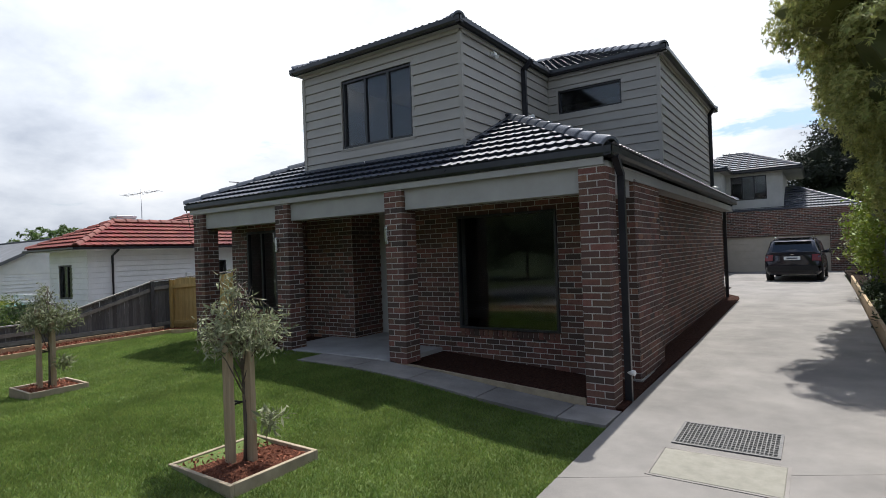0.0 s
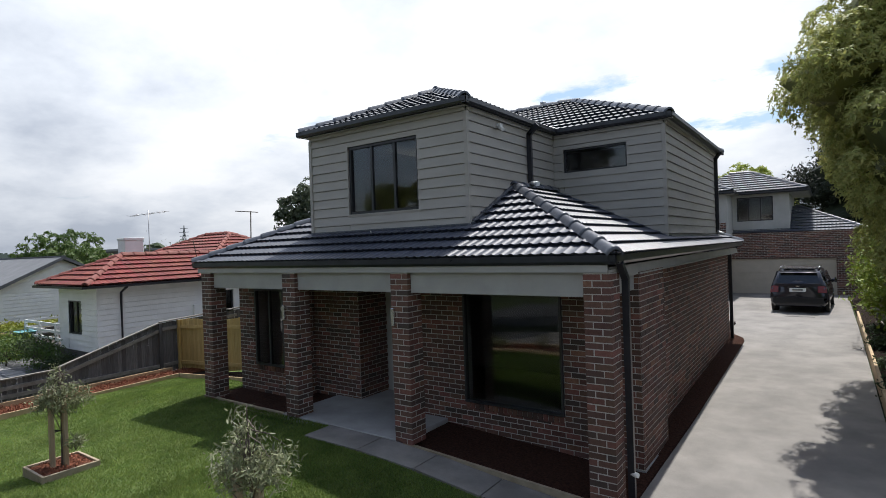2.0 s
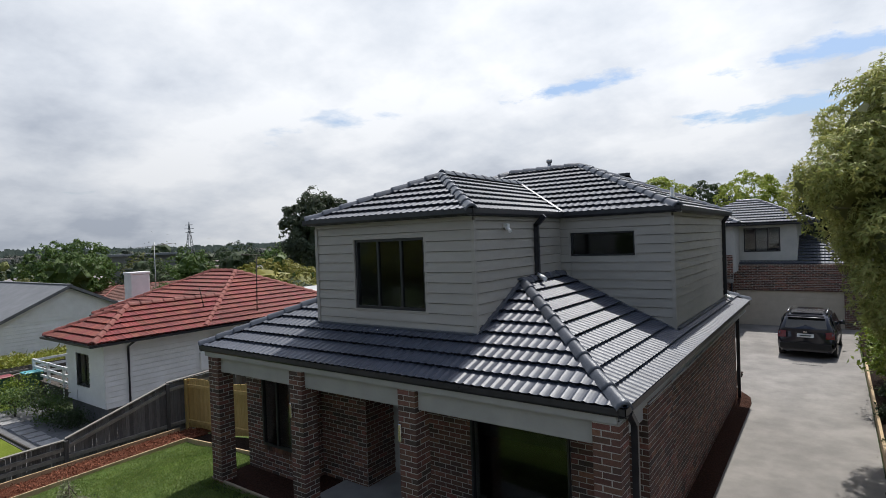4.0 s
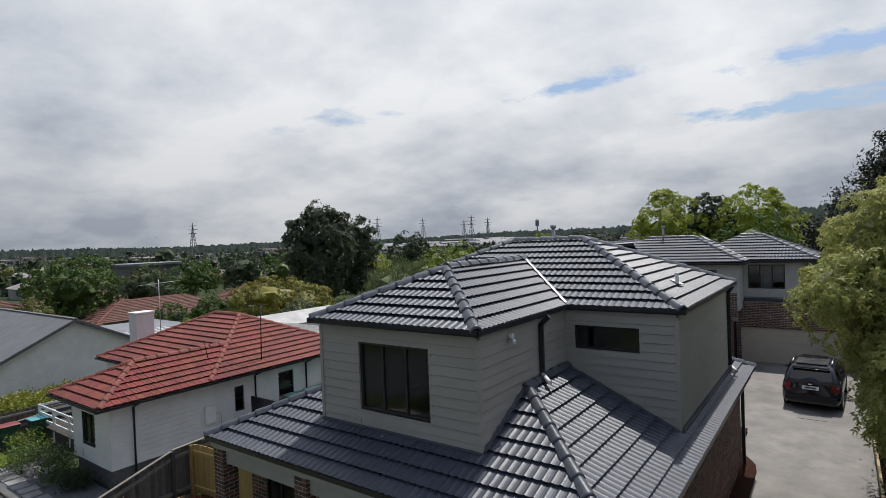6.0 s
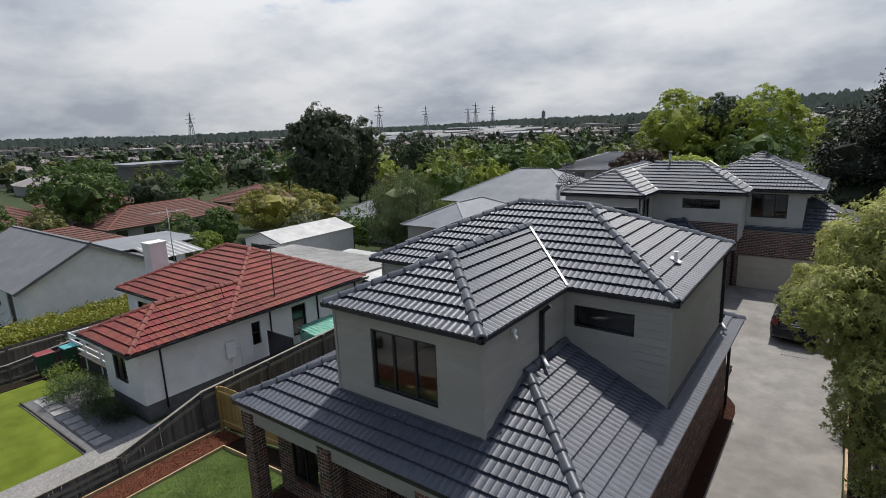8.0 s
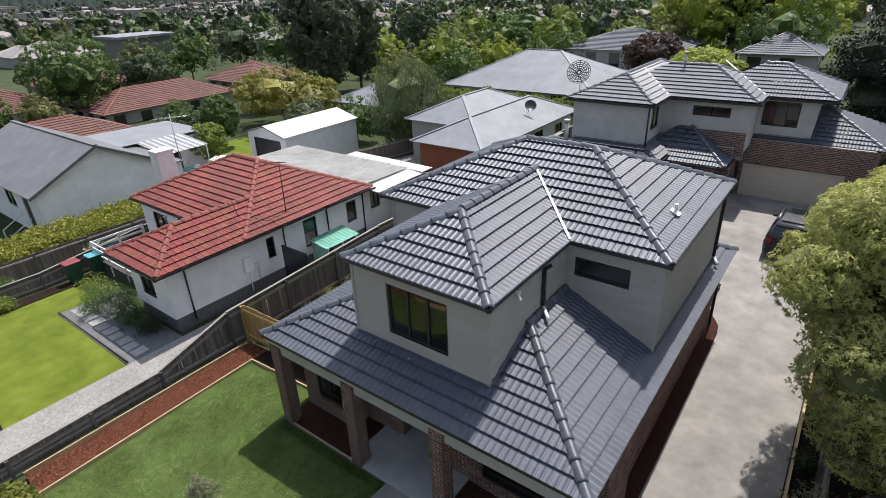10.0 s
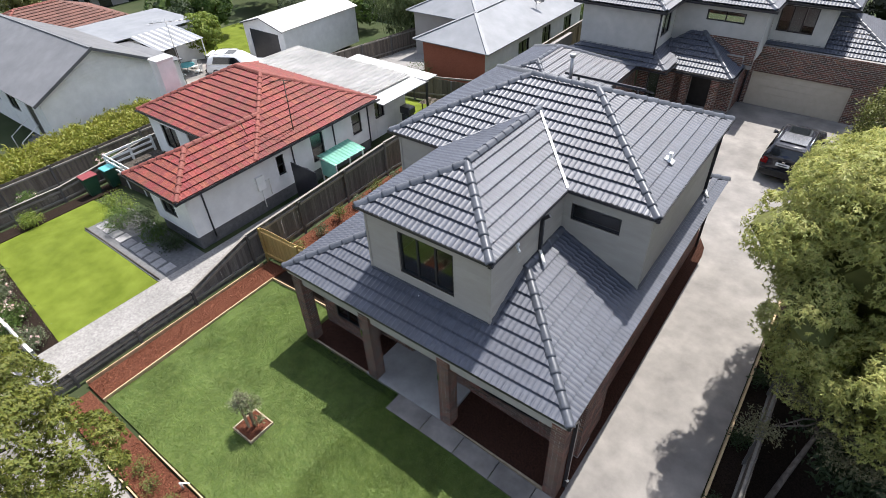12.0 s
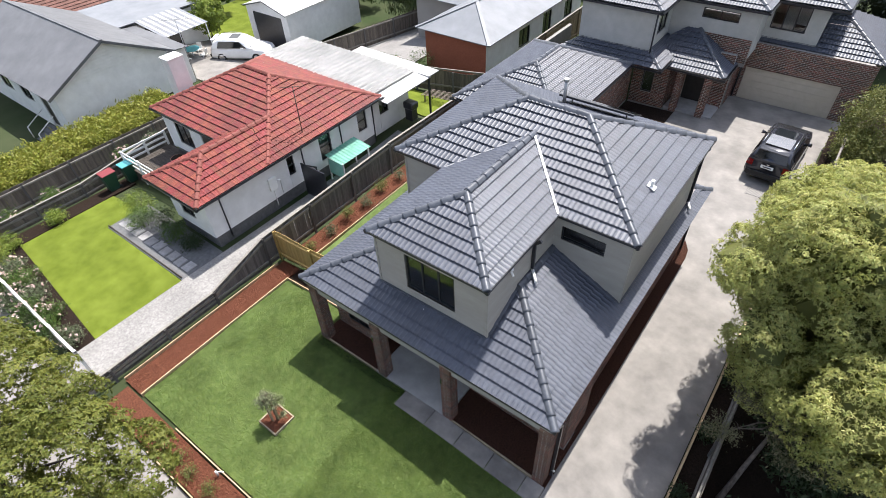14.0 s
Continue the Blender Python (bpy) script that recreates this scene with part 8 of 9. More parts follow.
# ---- staked saplings in timber boxes ----
def box_tree(x0, y0, x1, y1, h, seed, lean, drop=0.0):
    e = thing("planter_box", ((x0 + x1) / 2, (y0 + y1) / 2, 0), "low square treated pine box filled with red mulch", "planter box", group="tree boxes on the lawn")
    t = 0.04
    for b in ((x0, y0, -0.03, x1, y0 + t, 0.12), (x0, y1 - t, -0.03, x1, y1, 0.12), (x0, y0 + t, -0.03, x0 + t, y1 - t, 0.12), (x1 - t, y0 + t, -0.03, x1, y1 - t, 0.12)):
        part("board", B(b, bevel=0.004), M["box_pine"], e)
    part("mulch_fill", B((x0 + t, y0 + t, -0.02, x1 - t, y1 - t, 0.085)), M["mulch"], e)
    rng = np.random.default_rng(seed)
    n = 420
    c = np.stack([rng.uniform(x0 + 0.06, x1 - 0.06, n), rng.uniform(y0 + 0.06, y1 - 0.06, n), rng.uniform(0.086, 0.105, n)], axis=1)
    chips = part("bark_litter", leaf_cloud("bark_litter", c, np.full(n, 0.004), np.full(n, 1), 0.05, seed, M["chip"], aspect=0.35), None, e)
    tagged(chips, kind="stuff")
    cx, cy = (x0 + x1) / 2, (y0 + y1) / 2
    r = random.Random(seed)
    s = thing("sapling", (cx, cy, 0.08), "young grey-green gum sapling tied to two timber stakes", "sapling", group="saplings on the lawn")
    bm = bmesh.new()
    pts = [Vector((cx, cy, 0.0)), Vector((cx + 0.02, cy + 0.01, 0.5)), Vector((cx - 0.01, cy + 0.02, 1.0)), Vector((cx + lean, cy, h))]
    tube(bm, pts, [0.022, 0.02, 0.016, 0.006], 7)
    lob = [((cx - 0.05, cy, h * 0.72), (0.30, 0.30, 0.30)), ((cx + 0.16, cy + 0.10, h * 0.70), (0.28, 0.28, 0.22)), ((cx - 0.20, cy - 0.08, h * 0.68), (0.24, 0.24, 0.22)), ((cx - 0.02, cy, h * 0.92), (0.12, 0.12, 0.14))]
    for k in range(26):
        c0, r0 = lob[k % 4]
        s0 = pts[1].lerp(pts[3], r.uniform(0.1, 0.95))
        g0 = Vector((c0[0] + r.uniform(-1, 1) * r0[0], c0[1] + r.uniform(-1, 1) * r0[1], c0[2] + r.uniform(-0.6, 1) * r0[2]))
        tube(bm, [s0, s0.lerp(g0, 0.5) + Vector((0, 0, 0.05)), g0], [0.008, 0.005, 0.002], 5)
    part("stem", bm, M["bark"], s)
    cl = lobes_clumps(lob, 120, seed, shell=0.25)
    part("crown", leaf_cloud("crown", cl, np.full(120, 0.085), np.full(120, 17), 0.075, seed, M["leaf_sap"], aspect=0.24, droop=0.5), None, s)
    low = [((cx + 0.27, cy + 0.12, 0.48), (0.12, 0.12, 0.10))]
    part("low_shoot", leaf_cloud("low_shoot", lobes_clumps(low, 14, seed + 3, shell=0.3), np.full(14, 0.06), np.full(14, 10), 0.10, seed + 4, M["leaf_sap"], aspect=0.22), None, s)
    e.location.z -= drop
    s.location.z -= drop
    for k, dx in enumerate((-0.07, 0.06)):
        st = thing("timber_stake", (cx + dx, cy - 0.12, 0), "square pale hardwood stake beside the sapling", "stake", group="tree stakes")
        part("stake", B((cx + dx - 0.052, cy - 0.10 + 0.14 * k - 0.026, -0.1, cx + dx + 0.052, cy - 0.10 + 0.14 * k + 0.026, 1.30 - 0.18 * k), bevel=0.003), M["stake"], st)
        part("tie", T(([(cx + dx, cy - 0.10 + 0.14 * k, 0.62), (cx, cy, 0.64), (cx + dx + 0.02, cy - 0.08 + 0.14 * k, 0.66)], 0.012), sides=6), M["rubber"], st, "black rubber tree tie")
        st.location.z -= drop


box_tree(-2.94, -3.88, -1.98, -2.92, 1.90, 301, -0.03, 0.19)
box_tree(-8.20, -3.52, -7.40, -2.73, 1.66, 307, 0.04, 0.15)

# ---- lawn blades and mulch chips ----
def scatter_blades(name, rect, n, hmin, hmax, seed, mat, label, holes=()):
    rng = np.random.default_rng(seed)
    x = rng.uniform(rect[0], rect[2], n)
    y = rng.uniform(rect[1], rect[3], n)
    keep = np.ones(n, bool)
    for a, b, c, d in holes:
        keep &= ~((x > a) & (x < c) & (y > b) & (y < d))
    x, y = x[keep], y[keep]
    n = len(x)
    h = rng.uniform(hmin, hmax, n)
    ang = rng.uniform(0, 2 * math.pi, n)
    w = rng.uniform(0.004, 0.008, n)
    lean = rng.normal(size=(n, 2)) * 0.55 * h[:, None]
    sm = lambda a, b, v: (lambda t: t * t * (3 - 2 * t))(np.clip((v - a) / (b - a), 0, 1))
    gz = 0.10 * sm(-0.3, -3.2, x) * sm(-14, -12.6, x) * sm(-3.2, -0.9, y) - 0.004 + (-0.2 + 0.031 * np.clip(y, -9, 13.55)) * sm(-4.5, 0.1, x) - 0.2 * sm(-5, -9, x) * sm(-16.5, -13.4, x) * sm(9, 2.5, y) * np.maximum(sm(0, -3, y), sm(-10, -12, x))
    p = np.stack([x, y, gz], axis=1)
    s = np.stack([np.cos(ang) * w, np.sin(ang) * w, np.zeros(n)], axis=1)
    top = p + np.stack([lean[:, 0], lean[:, 1], h], axis=1)
    v = np.stack([p - s, p + s, top], axis=1).reshape(-1, 3)
    me = bpy.data.meshes.new(name)
    me.vertices.add(3 * n)
    me.vertices.foreach_set("co", v.astype(np.float32).ravel())
    me.loops.add(3 * n)
    me.loops.foreach_set("vertex_index", np.arange(3 * n, dtype=np.int32))
    me.polygons.add(n)
    me.polygons.foreach_set("loop_start", np.arange(0, 3 * n, 3, dtype=np.int32))
    me.polygons.foreach_set("loop_total", np.full(n, 3, dtype=np.int32))
    me.update(calc_edges=True)
    me.materials.append(mat)
    return tagged(part(name, me, None, None), label, "grass", kind="stuff")


house_holes = [(-8.95, 0.0, 0.5, 2.2), (-0.1, -0.4, 0.5, 0.5), (-2.96, -3.90, -1.96, -2.90), (-8.22, -3.54, -7.38, -2.71), (-5.05, -0.61, 0.4, 0.1)]
scatter_blades("lawn_grass", (-5.5, -5.15, 0.09, 0.0), 230000, 0.018, 0.042, 401, M["blade"], "short green lawn blades", house_holes)
scatter_blades("lawn_grass", (-12.25, -5.15, -5.5, 1.2), 170000, 0.02, 0.045, 403, M["blade"], "short green lawn blades", house_holes)


def scatter_chips(name, rect, n, seed, mat, label, z=0.03):
    rng = np.random.default_rng(seed)
    c = np.stack([rng.uniform(rect[0], rect[2], n), rng.uniform(rect[1], rect[3], n), rng.uniform(z, z + 0.03, n)], axis=1)
    c[:, 2] += [min(ground_z(p[0], p[1]), 0.04) for p in c]
    return tagged(part(name, leaf_cloud(name, c, np.full(n, 0.004), np.full(n, 1), 0.06, seed, mat, aspect=0.3), None, None), label, "mulch", kind="stuff")


scatter_chips("mulch_chips", (-13.25, -5.2, -12.32, 1.9), 8000, 411, M["chip"], "red wood mulch chips")
scatter_chips("mulch_chips", (-13.2, 2.1, -12.42, 14), 7000, 413, M["chip"], "red wood mulch chips")
scatter_chips("mulch_chips", (-10.2, -6.13, 0.03, -5.30), 9000, 417, M["chip"], "red wood mulch chips")

# ---- far suburbs, woods and hills ----
def far_woods(seed, n, r0, r1, a0, a1, hmin, hmax, bare=None):
    """Trees in loose groups: masses (centre, radii) of several lobes each; bare: a sector of azimuths and a radius left open."""
    rng = np.random.default_rng(seed)
    cs, sp = [], []
    k = 0
    while k < n:
        r = math.sqrt(rng.uniform(r0 * r0, r1 * r1))
        a = math.radians(rng.uniform(a0, a1))
        if bare and bare[0] < math.degrees(a) < bare[1] and r > bare[2] and rng.random() < 0.85:
            k += 1
            continue
        cx, cy = r * math.cos(a), r * math.sin(a)
        wide = 8 + r * 0.03
        for g in range(int(rng.integers(2, 9))):
            x, y = cx + rng.normal() * wide * 1.6, cy + rng.normal() * wide
            z = ground_z(x, y)
            h = hmin + (hmax - hmin) * rng.random() ** 1.8
            w = h * rng.uniform(0.25, 0.62)
            for q in range(3):
                d = rng.normal(size=3) * np.array([w * 0.5, w * 0.5, h * 0.16])
                cs.append((x + d[0], y + d[1], z + h * 0.5 + d[2]))
                sp.append((w * rng.uniform(0.4, 0.8), h * rng.uniform(0.22, 0.36)))
            k += 1
    return cs, np.array(sp)


for seed, n, r0, r1, hmin, hmax, leaves, size, mat, nm, lab in (
        (501, 230, 100, 330, 4, 11, 60, 0.5, "leaf_mid", "far_trees", "green trees across the valley"),
        (503, 170, 100, 330, 4, 9, 60, 0.5, "leaf_olive", "far_trees", "olive trees across the valley"),
        (505, 220, 100, 360, 5, 13, 60, 0.5, "leaf_dark", "far_trees", "dark trees across the valley"),
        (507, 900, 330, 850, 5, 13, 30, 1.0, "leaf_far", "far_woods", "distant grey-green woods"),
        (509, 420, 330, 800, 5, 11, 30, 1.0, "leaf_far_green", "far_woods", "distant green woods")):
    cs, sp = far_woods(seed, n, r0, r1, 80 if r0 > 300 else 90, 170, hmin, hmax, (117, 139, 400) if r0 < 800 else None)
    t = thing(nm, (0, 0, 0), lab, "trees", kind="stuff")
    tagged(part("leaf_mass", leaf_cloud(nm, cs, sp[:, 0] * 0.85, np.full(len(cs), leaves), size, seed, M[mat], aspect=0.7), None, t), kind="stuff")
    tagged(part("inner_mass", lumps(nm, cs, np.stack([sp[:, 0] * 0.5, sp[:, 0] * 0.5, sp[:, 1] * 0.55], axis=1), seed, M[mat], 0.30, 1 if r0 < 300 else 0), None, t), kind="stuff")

# the closed canopy of the wooded hills; distance haze is put into its colour
crg = np.random.default_rng(515)
na, nr = 460, 26
vc, fc = [], []
for j in range(nr + 1):
    for i in range(na + 1):
        a = math.radians(74 + 98 * (i + 0.8 * crg.random()) / na)
        near = 1040 if 116 < math.degrees(a) < 140 else 760
        r = near + (3400 - near) * ((j + 0.7 * crg.random()) / nr) ** 1.5
        x, y = r * math.cos(a), r * math.sin(a)
        vc.append((x, y, ground_z(x, y) + (-2.0 if j in (0, nr) else 3.0 + 13.0 * crg.random() ** 3)))
for j in range(nr):
    for i in range(na):
        q = j * (na + 1) + i
        fc.append((q, q + 1, q + na + 2, q + na + 1))
tagged(part("hill_canopy", mesh_from("hill_canopy", vc, fc, True), M["leaf_hill_haze"], None), "wooded hills along the skyline, haze put into their blue-grey colour", "trees", kind="stuff")

rng = random.Random(77)
rows = []
vr, fr, vw, fw = [], [], [], []
for k in range(620):
    r, a = math.sqrt(rng.uniform(120 ** 2, 850 ** 2)), math.radians(rng.uniform(90, 168))
    x, y = r * math.cos(a), r * math.sin(a)
    g = ground_z(x, y)
    big = rng.random() < 0.10 and r > 350
    w, d, h = (rng.uniform(18, 50), rng.uniform(14, 30), rng.uniform(5, 8)) if big else (rng.uniform(8, 15), rng.uniform(7, 12), 2.7)
    t = 0.4 if big else rng.uniform(1.4, 2.2)
    i = len(vw)
    vw += [(x + sx * w / 2, y + sy * d / 2, g + z) for z in (-1.5, h) for sx, sy in ((-1, -1), (1, -1), (1, 1), (-1, 1))]
    fw += [tuple(i + q for q in f) for f in ((0, 1, 5, 4), (1, 2, 6, 5), (2, 3, 7, 6), (3, 0, 4, 7))]
    i = len(vr)
    vr += [(x + sx * (w / 2 + 0.5), y + sy * (d / 2 + 0.5), g + h) for sx, sy in ((-1, -1), (1, -1), (1, 1), (-1, 1))] + [(x - w * 0.25, y, g + h + t), (x + w * 0.25, y, g + h + t)]
    fr += [tuple(i + q for q in f) for f in ((0, 1, 5, 4), (1, 2, 5), (2, 3, 4, 5), (3, 0, 4))]
me = mesh_from("far_house_walls", vw, fw)
tagged(part("far_house_walls", me, M["far_wall"], None), "pale walls of the distant suburb", "houses", kind="stuff")
me = mesh_from("far_house_roofs", vr, fr)
tagged(part("far_house_roofs", me, M["far_roofs"], None), "brown and grey roofs of the distant suburb", "houses", kind="stuff")


# long pale sheds of the industrial strip in the middle of the valley
vr, fr = [], []
for k in range(45):
    r, a = rng.uniform(500, 1000), math.radians(rng.uniform(117, 139))
    x, y = r * math.cos(a), r * math.sin(a)
    g, w, d, h, u = ground_z(x, y), rng.uniform(22, 70), rng.uniform(14, 34), rng.uniform(4, 6.5), a + math.pi / 2 + rng.uniform(-0.3, 0.3)
    i = len(vr)
    vr += [(x + math.cos(u) * sx * w / 2 - math.sin(u) * sy * d / 2, y + math.sin(u) * sx * w / 2 + math.cos(u) * sy * d / 2, g + z) for z in (-1.5, h) for sx, sy in ((-1, -1), (1, -1), (1, 1), (-1, 1))]
    vr += [(x + math.cos(u) * sx * w / 2, y + math.sin(u) * sx * w / 2, g + h + 1.4) for sx in (-1, 1)]
    fr += [tuple(i + q for q in f) for f in ((0, 1, 5, 4), (1, 2, 6, 9, 5), (2, 3, 7, 6), (3, 0, 4, 8, 7), (4, 5, 9, 8), (7, 8, 9, 6))]
tagged(part("far_sheds", mesh_from("far_sheds", vr, fr), M["shed_roof"], None), "pale factory sheds in the distant valley", "sheds", kind="stuff")
hall = thing("grey_hall", (-106, 44.5, -4), "long dark grey hall with a flat pale roof among trees", "building")
part("wall", B((-110, 40, -5.5, -102, 49, 4.4)), M["slate_roof"], hall)
part("roof", B((-110.8, 39.2, 4.4, -101.2, 49.8, 4.8)), M["grey_roof"], hall)


def pylon(x, y, z, h):
    p = thing("pylon", (x, y, z), "lattice steel power pylon on the skyline", "pylon", group="power pylons")
    bm = bmesh.new()
    w = h * 0.10
    for sx in (-1, 1):
        for sy in (-1, 1):
            beam(bm, (x + sx * w, y + sy * w, z), (x + sx * w * 0.22, y + sy * w * 0.22, z + h * 0.72), 0.42, 0.42)
            beam(bm, (x + sx * w * 0.22, y + sy * w * 0.22, z + h * 0.72), (x, y, z + h), 0.4, 0.4)
    for k in range(7):
        a, b = k / 7, (k + 1) / 7
        wa, wb = w * (1 - 0.78 * a), w * (1 - 0.78 * b)
        for sy in (-1, 1):
            beam(bm, (x - wa, y + sy * wa, z + h * 0.72 * a), (x + wb, y + sy * wb, z + h * 0.72 * b), 0.25, 0.25)
            beam(bm, (x + wa, y + sy * wa, z + h * 0.72 * a), (x - wb, y + sy * wb, z + h * 0.72 * b), 0.25, 0.25)
    part("tower", bm, M["pylon"], p)
    for f, l in ((0.66, 0.26), (0.78, 0.30), (0.90, 0.22)):
        part("cross_arm", bars(((x - l * h / 2, y - l * h * 0.25, z + h * f), (x + l * h / 2, y + l * h * 0.25, z + h * f), 0.4, 0.5)), M["pylon"], p)
    return p


for x, y, top, h in ((-521, 287, 33.5, 32), (-474, 507, 39.5, 38), (-491, 623, 40, 36), (-379, 581, 37.5, 36), (-470, 700, 37, 34), (-360, 590, 33, 28)):
    pylon(x, y, top - h, h)
mast = thing("tower_mast", (-108, 218, -2), "slim dark mast above the trees", "mast")
part("mast", T(([(-108, 218, -3), (-108, 218, 14.8)], [0.5, 0.25])), M["pylon"], mast)
part("head", B((-108.6, 217.4, 11.5, -107.4, 218.6, 14.2)), M["pylon"], mast)

# ---- vehicles ----
def car_shell(sections, mat, name, parent, m, label=""):
    """Lofts closed rings; a section is (y, ring of (x, z))."""
    bm = bmesh.new()
    rings = []
    for y, ring in sections:
        full = ring + [(-x, z) for x, z in ring[::-1]]
        rings.append([bm.verts.new(m @ Vector((x, y, z))) for x, z in full])
    for r0, r1 in zip(rings, rings[1:]):
        n = len(r0)
        for i in range(n):
            f = bm.faces.new((r0[i], r0[(i + 1) % n], r1[(i + 1) % n], r1[i]))
            f.smooth = True
    bm.faces.new(rings[0][::-1])
    bm.faces.new(rings[-1])
    return part(name, bm, mat, parent, label)


def suv(x, y, z, turn, paint, label, glass="car_glass"):
    """A sport utility car about 4.6 m long, its tail at local y = 0, nose at y = 4.6."""
    m = Matrix.Translation((x, y, z)) @ Matrix.Rotation(turn, 4, "Z")
    c = thing("car", (x, y, z), label, "car")
    low = [(-0.02, 0.30, 0.62, 0.78), (0.10, 0.26, 0.98, 0.90), (0.55, 0.24, 1.02, 0.925), (1.4, 0.24, 1.02, 0.93), (2.6, 0.24, 1.01, 0.93), (3.3, 0.24, 0.99, 0.925), (3.9, 0.26, 0.94, 0.90), (4.35, 0.30, 0.84, 0.82), (4.55, 0.36, 0.66, 0.66)]
    body = car_shell([(yy, [(0.0, b), (w * 0.86, b), (w * 0.97, b + 0.12), (w, b + 0.30), (w * 0.985, t - 0.14), (w * 0.93, t), (0.0, t + 0.02)]) for yy, b, t, w in low], M[paint], "body", c, m)
    top = [(0.12, 1.00, 1.10, 0.80), (0.34, 1.00, 1.50, 0.70), (0.60, 1.0, 1.60, 0.68), (1.2, 1.0, 1.66, 0.69), (2.0, 1.0, 1.655, 0.69), (2.5, 1.0, 1.60, 0.68), (3.0, 1.0, 1.32, 0.72), (3.42, 0.98, 1.02, 0.80)]
    car_shell([(yy, [(0.0, b), (0.88, b), (0.86, b + 0.02 + (t - b) * 0.15), (w + (0.84 - w) * 0.35, b + (t - b) * 0.62), (w, t - 0.05), (w * 0.85, t), (0.0, t + 0.015)]) for yy, b, t, w in top], M[paint], "cabin", c, m)

    def panel(pts, mat, nm, thick=0.008, par=c, lab=""):
        bm = bmesh.new()
        v = [Vector(p) for p in pts]
        n = (v[1] - v[0]).cross(v[2] - v[0]).normalized() * thick
        a = [bm.verts.new(m @ p) for p in v]
        b = [bm.verts.new(m @ (p + n)) for p in v]
        bm.faces.new(a[::-1]); bm.faces.new(b)
        for i in range(len(v)):
            j = (i + 1) % len(v)
            bm.faces.new((a[i], a[j], b[j], b[i]))
        return part(nm, bm, M[mat], par, lab)

    panel([(-0.66, 0.155, 1.13), (0.66, 0.155, 1.13), (0.60, 0.345, 1.50), (-0.60, 0.345, 1.50)], glass, "rear_window", 0.02)
    panel([(0.62, 2.56, 1.56), (-0.62, 2.56, 1.56), (-0.74, 3.34, 1.07), (0.74, 3.34, 1.07)], glass, "windscreen", 0.03)
    for s in (-1, 1):
        pts = [(s * 0.885, 0.62, 1.06), (s * 0.885, 2.95, 1.06), (s * 0.765, 2.42, 1.50), (s * 0.745, 0.80, 1.54)]
        panel(pts if s > 0 else pts[::-1], glass, "side_window", 0.012)
        panel([(s * 0.90, 0.06, 0.78), (s * 0.62, -0.025, 0.80), (s * 0.62, 0.06, 1.02), (s * 0.86, 0.14, 1.04)] if s > 0 else [(s * 0.86, 0.14, 1.04), (s * 0.62, 0.06, 1.02), (s * 0.62, -0.025, 0.80), (s * 0.90, 0.06, 0.78)], "tail", "tail_light", 0.03)
        part("mirror", B((0, 0, 0, 0.001, 0.001, 0.001)), M[paint], c).data.clear_geometry()
        mir = bmesh.new()
        tube(mir, [m @ Vector((s * 0.90, 2.62, 1.06)), m @ Vector((s * 1.06, 2.58, 1.10))], [0.05, 0.10], 8)
        part("mirror_shell", mir, M[paint], c)
        part("roof_rail", T(([m @ Vector((s * 0.62, 0.7, 1.68)), m @ Vector((s * 0.63, 1.4, 1.715)), m @ Vector((s * 0.62, 2.2, 1.68))], 0.02)), M["chrome"], c)
        for yy in (0.82, 3.55):
            w = part("wheel", T(([m @ Vector((s * 0.72, yy, 0.34)), m @ Vector((s * 0.925, yy, 0.34))], 0.34), sides=20), M["rubber"], c)
            part("rim", T(([m @ Vector((s * 0.90, yy, 0.34)), m @ Vector((s * 0.935, yy, 0.34))], [0.23, 0.20]), sides=14), M["chrome"], w)
    for o in [ob for ob in c.children if ob.name.startswith("mirror") and len(ob.data.vertices) == 0]:
        bpy.data.objects.remove(o)
    panel([(-0.26, -0.035, 0.82), (0.26, -0.035, 0.82), (0.26, 0.0, 0.95), (-0.26, 0.0, 0.95)], "plastic_white", "number_plate", 0.012)
    panel([(-0.17, -0.049, 0.868), (0.17, -0.049, 0.868), (0.17, -0.037, 0.91), (-0.17, -0.037, 0.91)], "gutter", "plate_bar", 0.002)
    part("rear_spoiler", bars((m @ Vector((-0.58, 0.26, 1.58)), m @ Vector((0.58, 0.26, 1.58)), 0.22, 0.04)), M[paint], c)
    part("bumper", bars((m @ Vector((-0.80, -0.03, 0.50)), m @ Vector((0.80, -0.03, 0.50)), 0.14, 0.20)), M["rubber"], c, "dark plastic bumper")
    part("badge", bars((m @ Vector((-0.06, -0.012, 1.02)), m @ Vector((0.06, -0.012, 1.02)), 0.03, 0.05)), M["chrome"], c)
    part("sunroof", bars((m @ Vector((0, 1.55, 1.677)), m @ Vector((0, 2.25, 1.672)), 0.85, 0.012)), M[glass], c)
    # added panel; on the dark car its pale colour imitates the sky's reflection
    part("roof_panel", bars((m @ Vector((0, 0.62, 1.652)), m @ Vector((0, 1.52, 1.682)), 1.02, 0.02)), M["car_roof" if paint == "car" else paint], c, "raised roof panel, pale on the dark car to stand for sky reflection")
    return c


suv(1.22, 17.6, 0.22, radians(-3), "car", "dark grey sport utility car parked on the driveway")
suv(-37.1, 15.2, ground_z(-35.4, 16.3) + 0.02, radians(-58), "car_white", "white car parked on the concrete beside the shed")

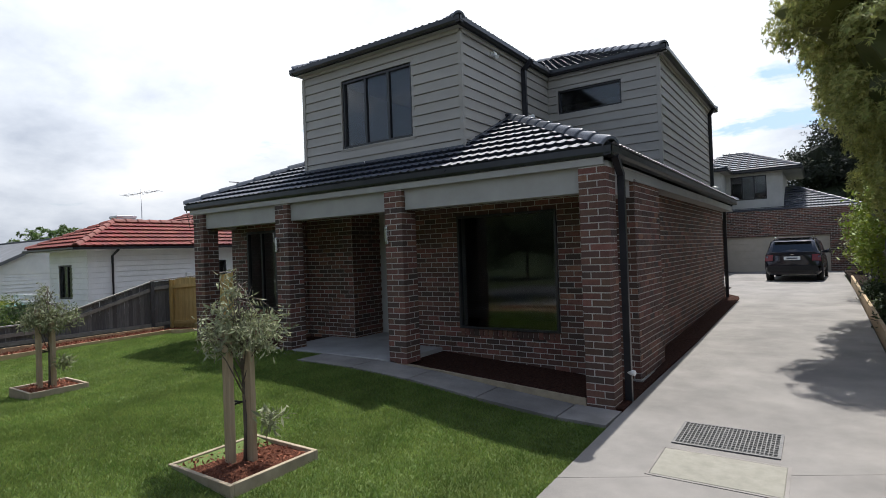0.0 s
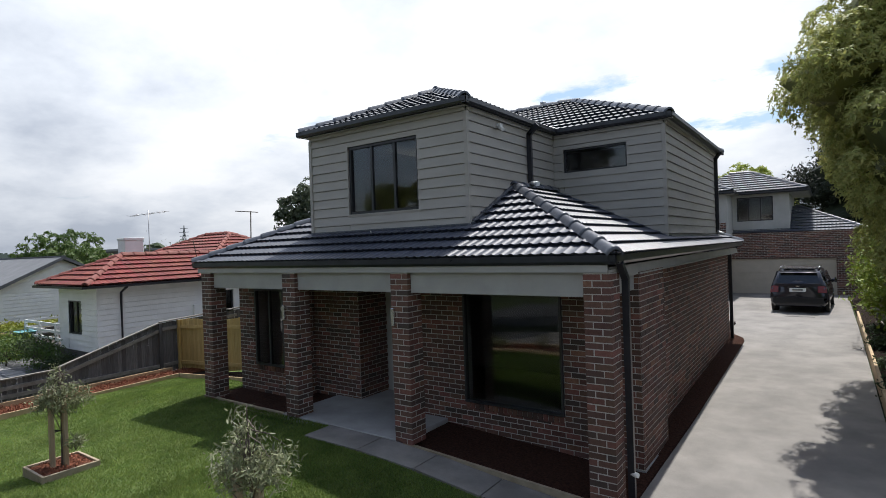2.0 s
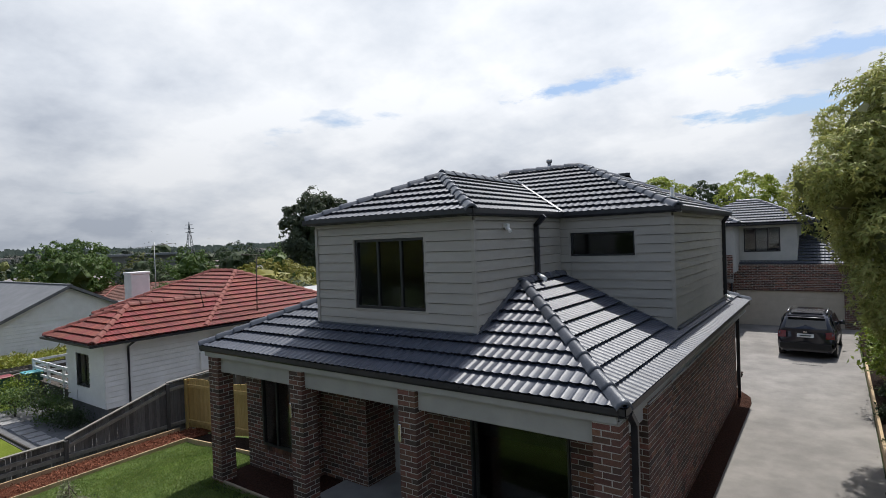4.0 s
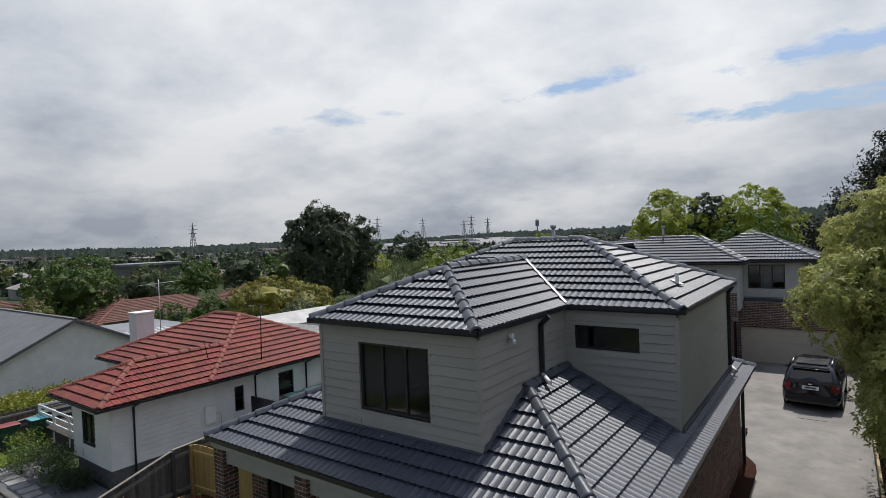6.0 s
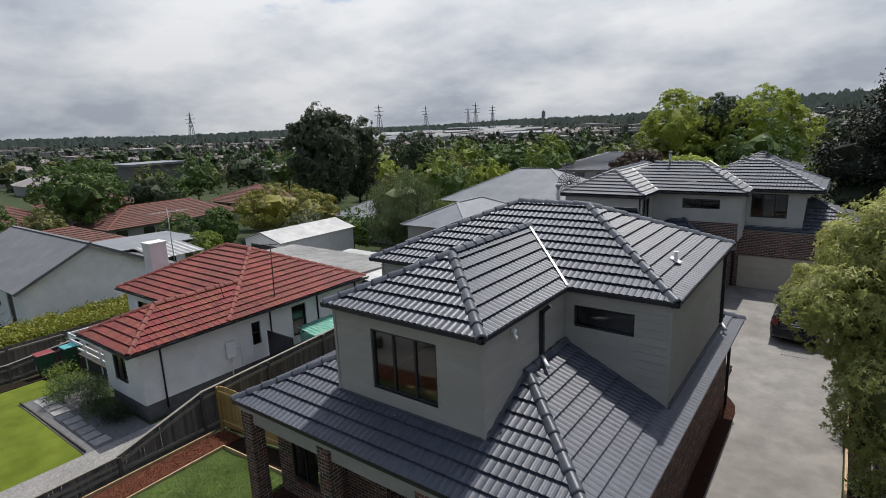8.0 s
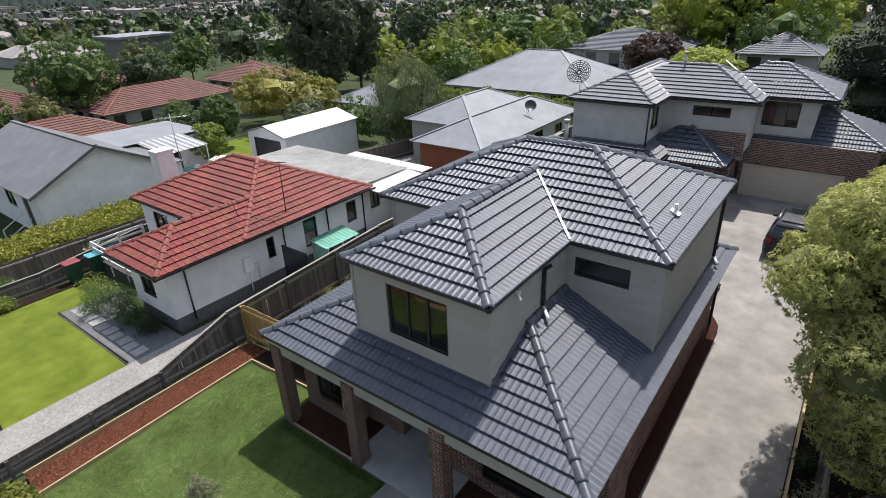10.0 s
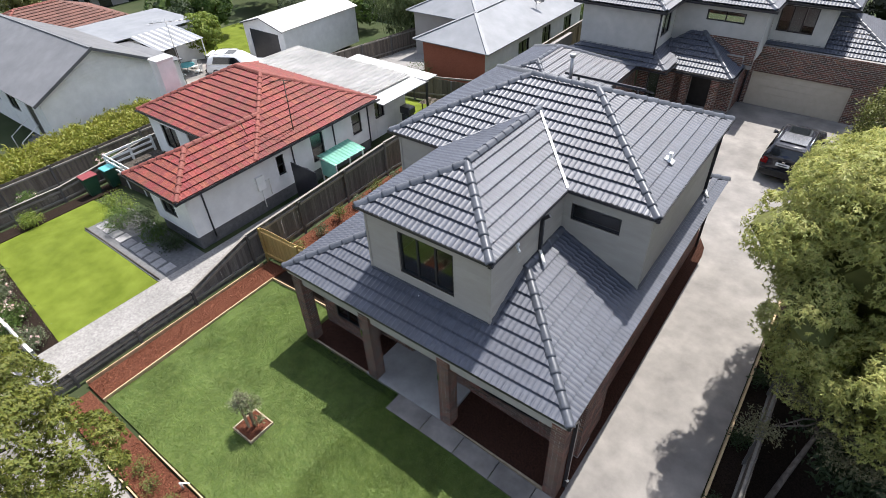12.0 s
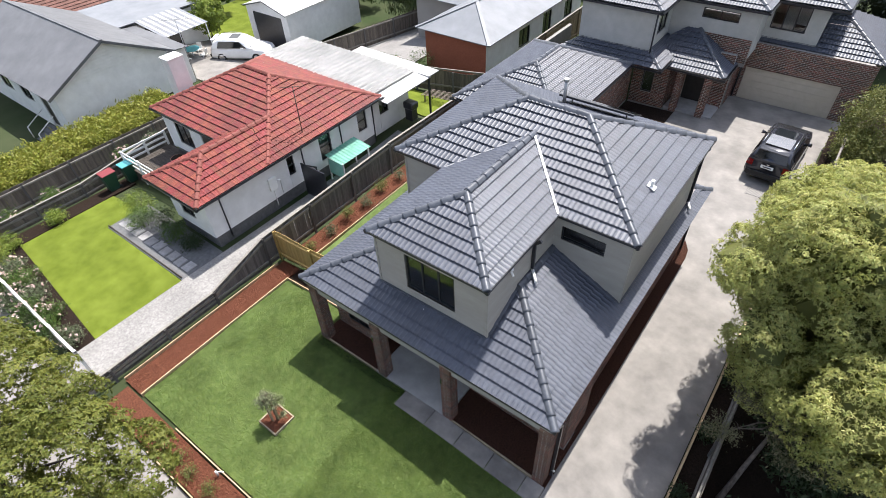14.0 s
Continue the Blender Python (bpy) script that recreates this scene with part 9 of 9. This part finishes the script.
# ---- small things ----
hose = thing("garden_hose_reel", (-7.8, -5.35, 0), "pale garden hose fitting lying on the lawn edge", "garden tap")
part("stand", T(([(-7.8, -5.35, -0.1), (-7.8, -5.35, 0.18)], 0.03)), M["plastic_white"], hose)
part("tap", T(([(-7.8, -5.35, 0.16), (-7.62, -5.2, 0.12)], 0.02)), M["plastic_white"], hose)
dish = thing("satellite_dish", (-17, 38, 0), "large dark mesh satellite dish on a pole", "satellite dish")
part("pole", T(([(-17, 38, -1.6), (-17, 38, 3.2)], 0.06)), M["steel"], dish)
bm = bmesh.new()
cm = pose(-17, 37.6, 4.1, 62, 0, 15)
for k in range(16):
    a = 2 * math.pi * k / 16
    pts = [cm @ Vector((math.cos(a) * r, math.sin(a) * r, 0.16 * r * r)) for r in (0.1, 0.4, 0.7, 0.95)]
    tube(bm, pts, [0.03] * 4, 5)
for r in (0.2, 0.35, 0.5, 0.65, 0.8, 0.95):
    ring = [cm @ Vector((math.cos(2 * math.pi * k / 24) * r, math.sin(2 * math.pi * k / 24) * r, 0.16 * r * r)) for k in range(25)]
    tube(bm, ring, [0.03] * 25, 5)
part("mesh_bowl", bm, M["gutter"], dish)
clothes = thing("clothes_line", (-43, 11.2, -2), "rotary clothes line in a back yard", "clothes line")
part("pole", T(([(-43, 11.2, -2), (-43, 11.2, 0.4)], 0.03)), M["steel"], clothes)
for k in range(4):
    a = k * math.pi / 2 + 0.4
    part("arm", T(([(-43, 11.2, 0.0), (-43 + 1.6 * math.cos(a), 11.2 + 1.6 * math.sin(a), 0.5)], 0.02)), M["steel"], clothes)
seat = thing("patio_table", (-38.4, 14.0, -1.9), "turquoise patio table under the awning", "table")
part("tabletop", T(([(-38.4, 14.0, -1.15), (-38.4, 14.0, -1.10)], 0.6), sides=18), M["lid_blue"], seat)
part("leg", T(([(-38.4, 14.0, -2.0), (-38.4, 14.0, -1.15)], 0.05)), M["white"], seat)
for k in range(4):
    a = k * 1.57 + 0.5
    x, y = -38.4 + 0.9 * math.cos(a), 14.0 + 0.9 * math.sin(a)
    ch = thing("patio_chair", (x, y, -1.95), "white plastic patio chair", "chair", group="chairs round the patio table")
    part("seat", B((x - 0.22, y - 0.22, -1.55, x + 0.22, y + 0.22, -1.51), bevel=0.01), M["plastic_white"], ch)
    bx, by = math.cos(a) * 0.2, math.sin(a) * 0.2
    part("backrest", bars(((x + bx, y + by, -1.5), (x + bx * 1.3, y + by * 1.3, -1.1), 0.42, 0.03), up=(math.cos(a), math.sin(a), 0)), M["plastic_white"], ch)
    for sx in (-1, 1):
        for sy in (-1, 1):
            part("leg", B((x + sx * 0.2 - 0.015, y + sy * 0.2 - 0.015, -1.98, x + sx * 0.2 + 0.015, y + sy * 0.2 + 0.015, -1.55)), M["plastic_white"], ch)
bench = thing("slatted_rack", (-16.2, 16.6, -0.3), "brown slatted timber rack on the back lawn", "rack")
for k in range(7):
    part("slat", bars(((-17.4, 16.2 + k * 0.14, 0.0), (-15.3, 16.6 + k * 0.14, 0.0), 0.05, 0.03)), M["bark"], bench)
for x, y in ((-17.2, 16.3), (-15.5, 16.7), (-17.2, 17.0), (-15.5, 17.4)):
    part("leg", B((x - 0.03, y - 0.03, -0.8, x + 0.03, y + 0.03, -0.01)), M["bark"], bench)
bbq = thing("barbecue", (-15.9, 13.6, 0), "black covered barbecue under the carport", "barbecue")
part("hood", B((-16.3, 13.3, 0.75, -15.6, 13.85, 1.15), bevel=0.06), M["gutter"], bbq)
part("trolley", B((-16.2, 13.35, 0.08, -15.7, 13.8, 0.75), bevel=0.01), M["gutter"], bbq)
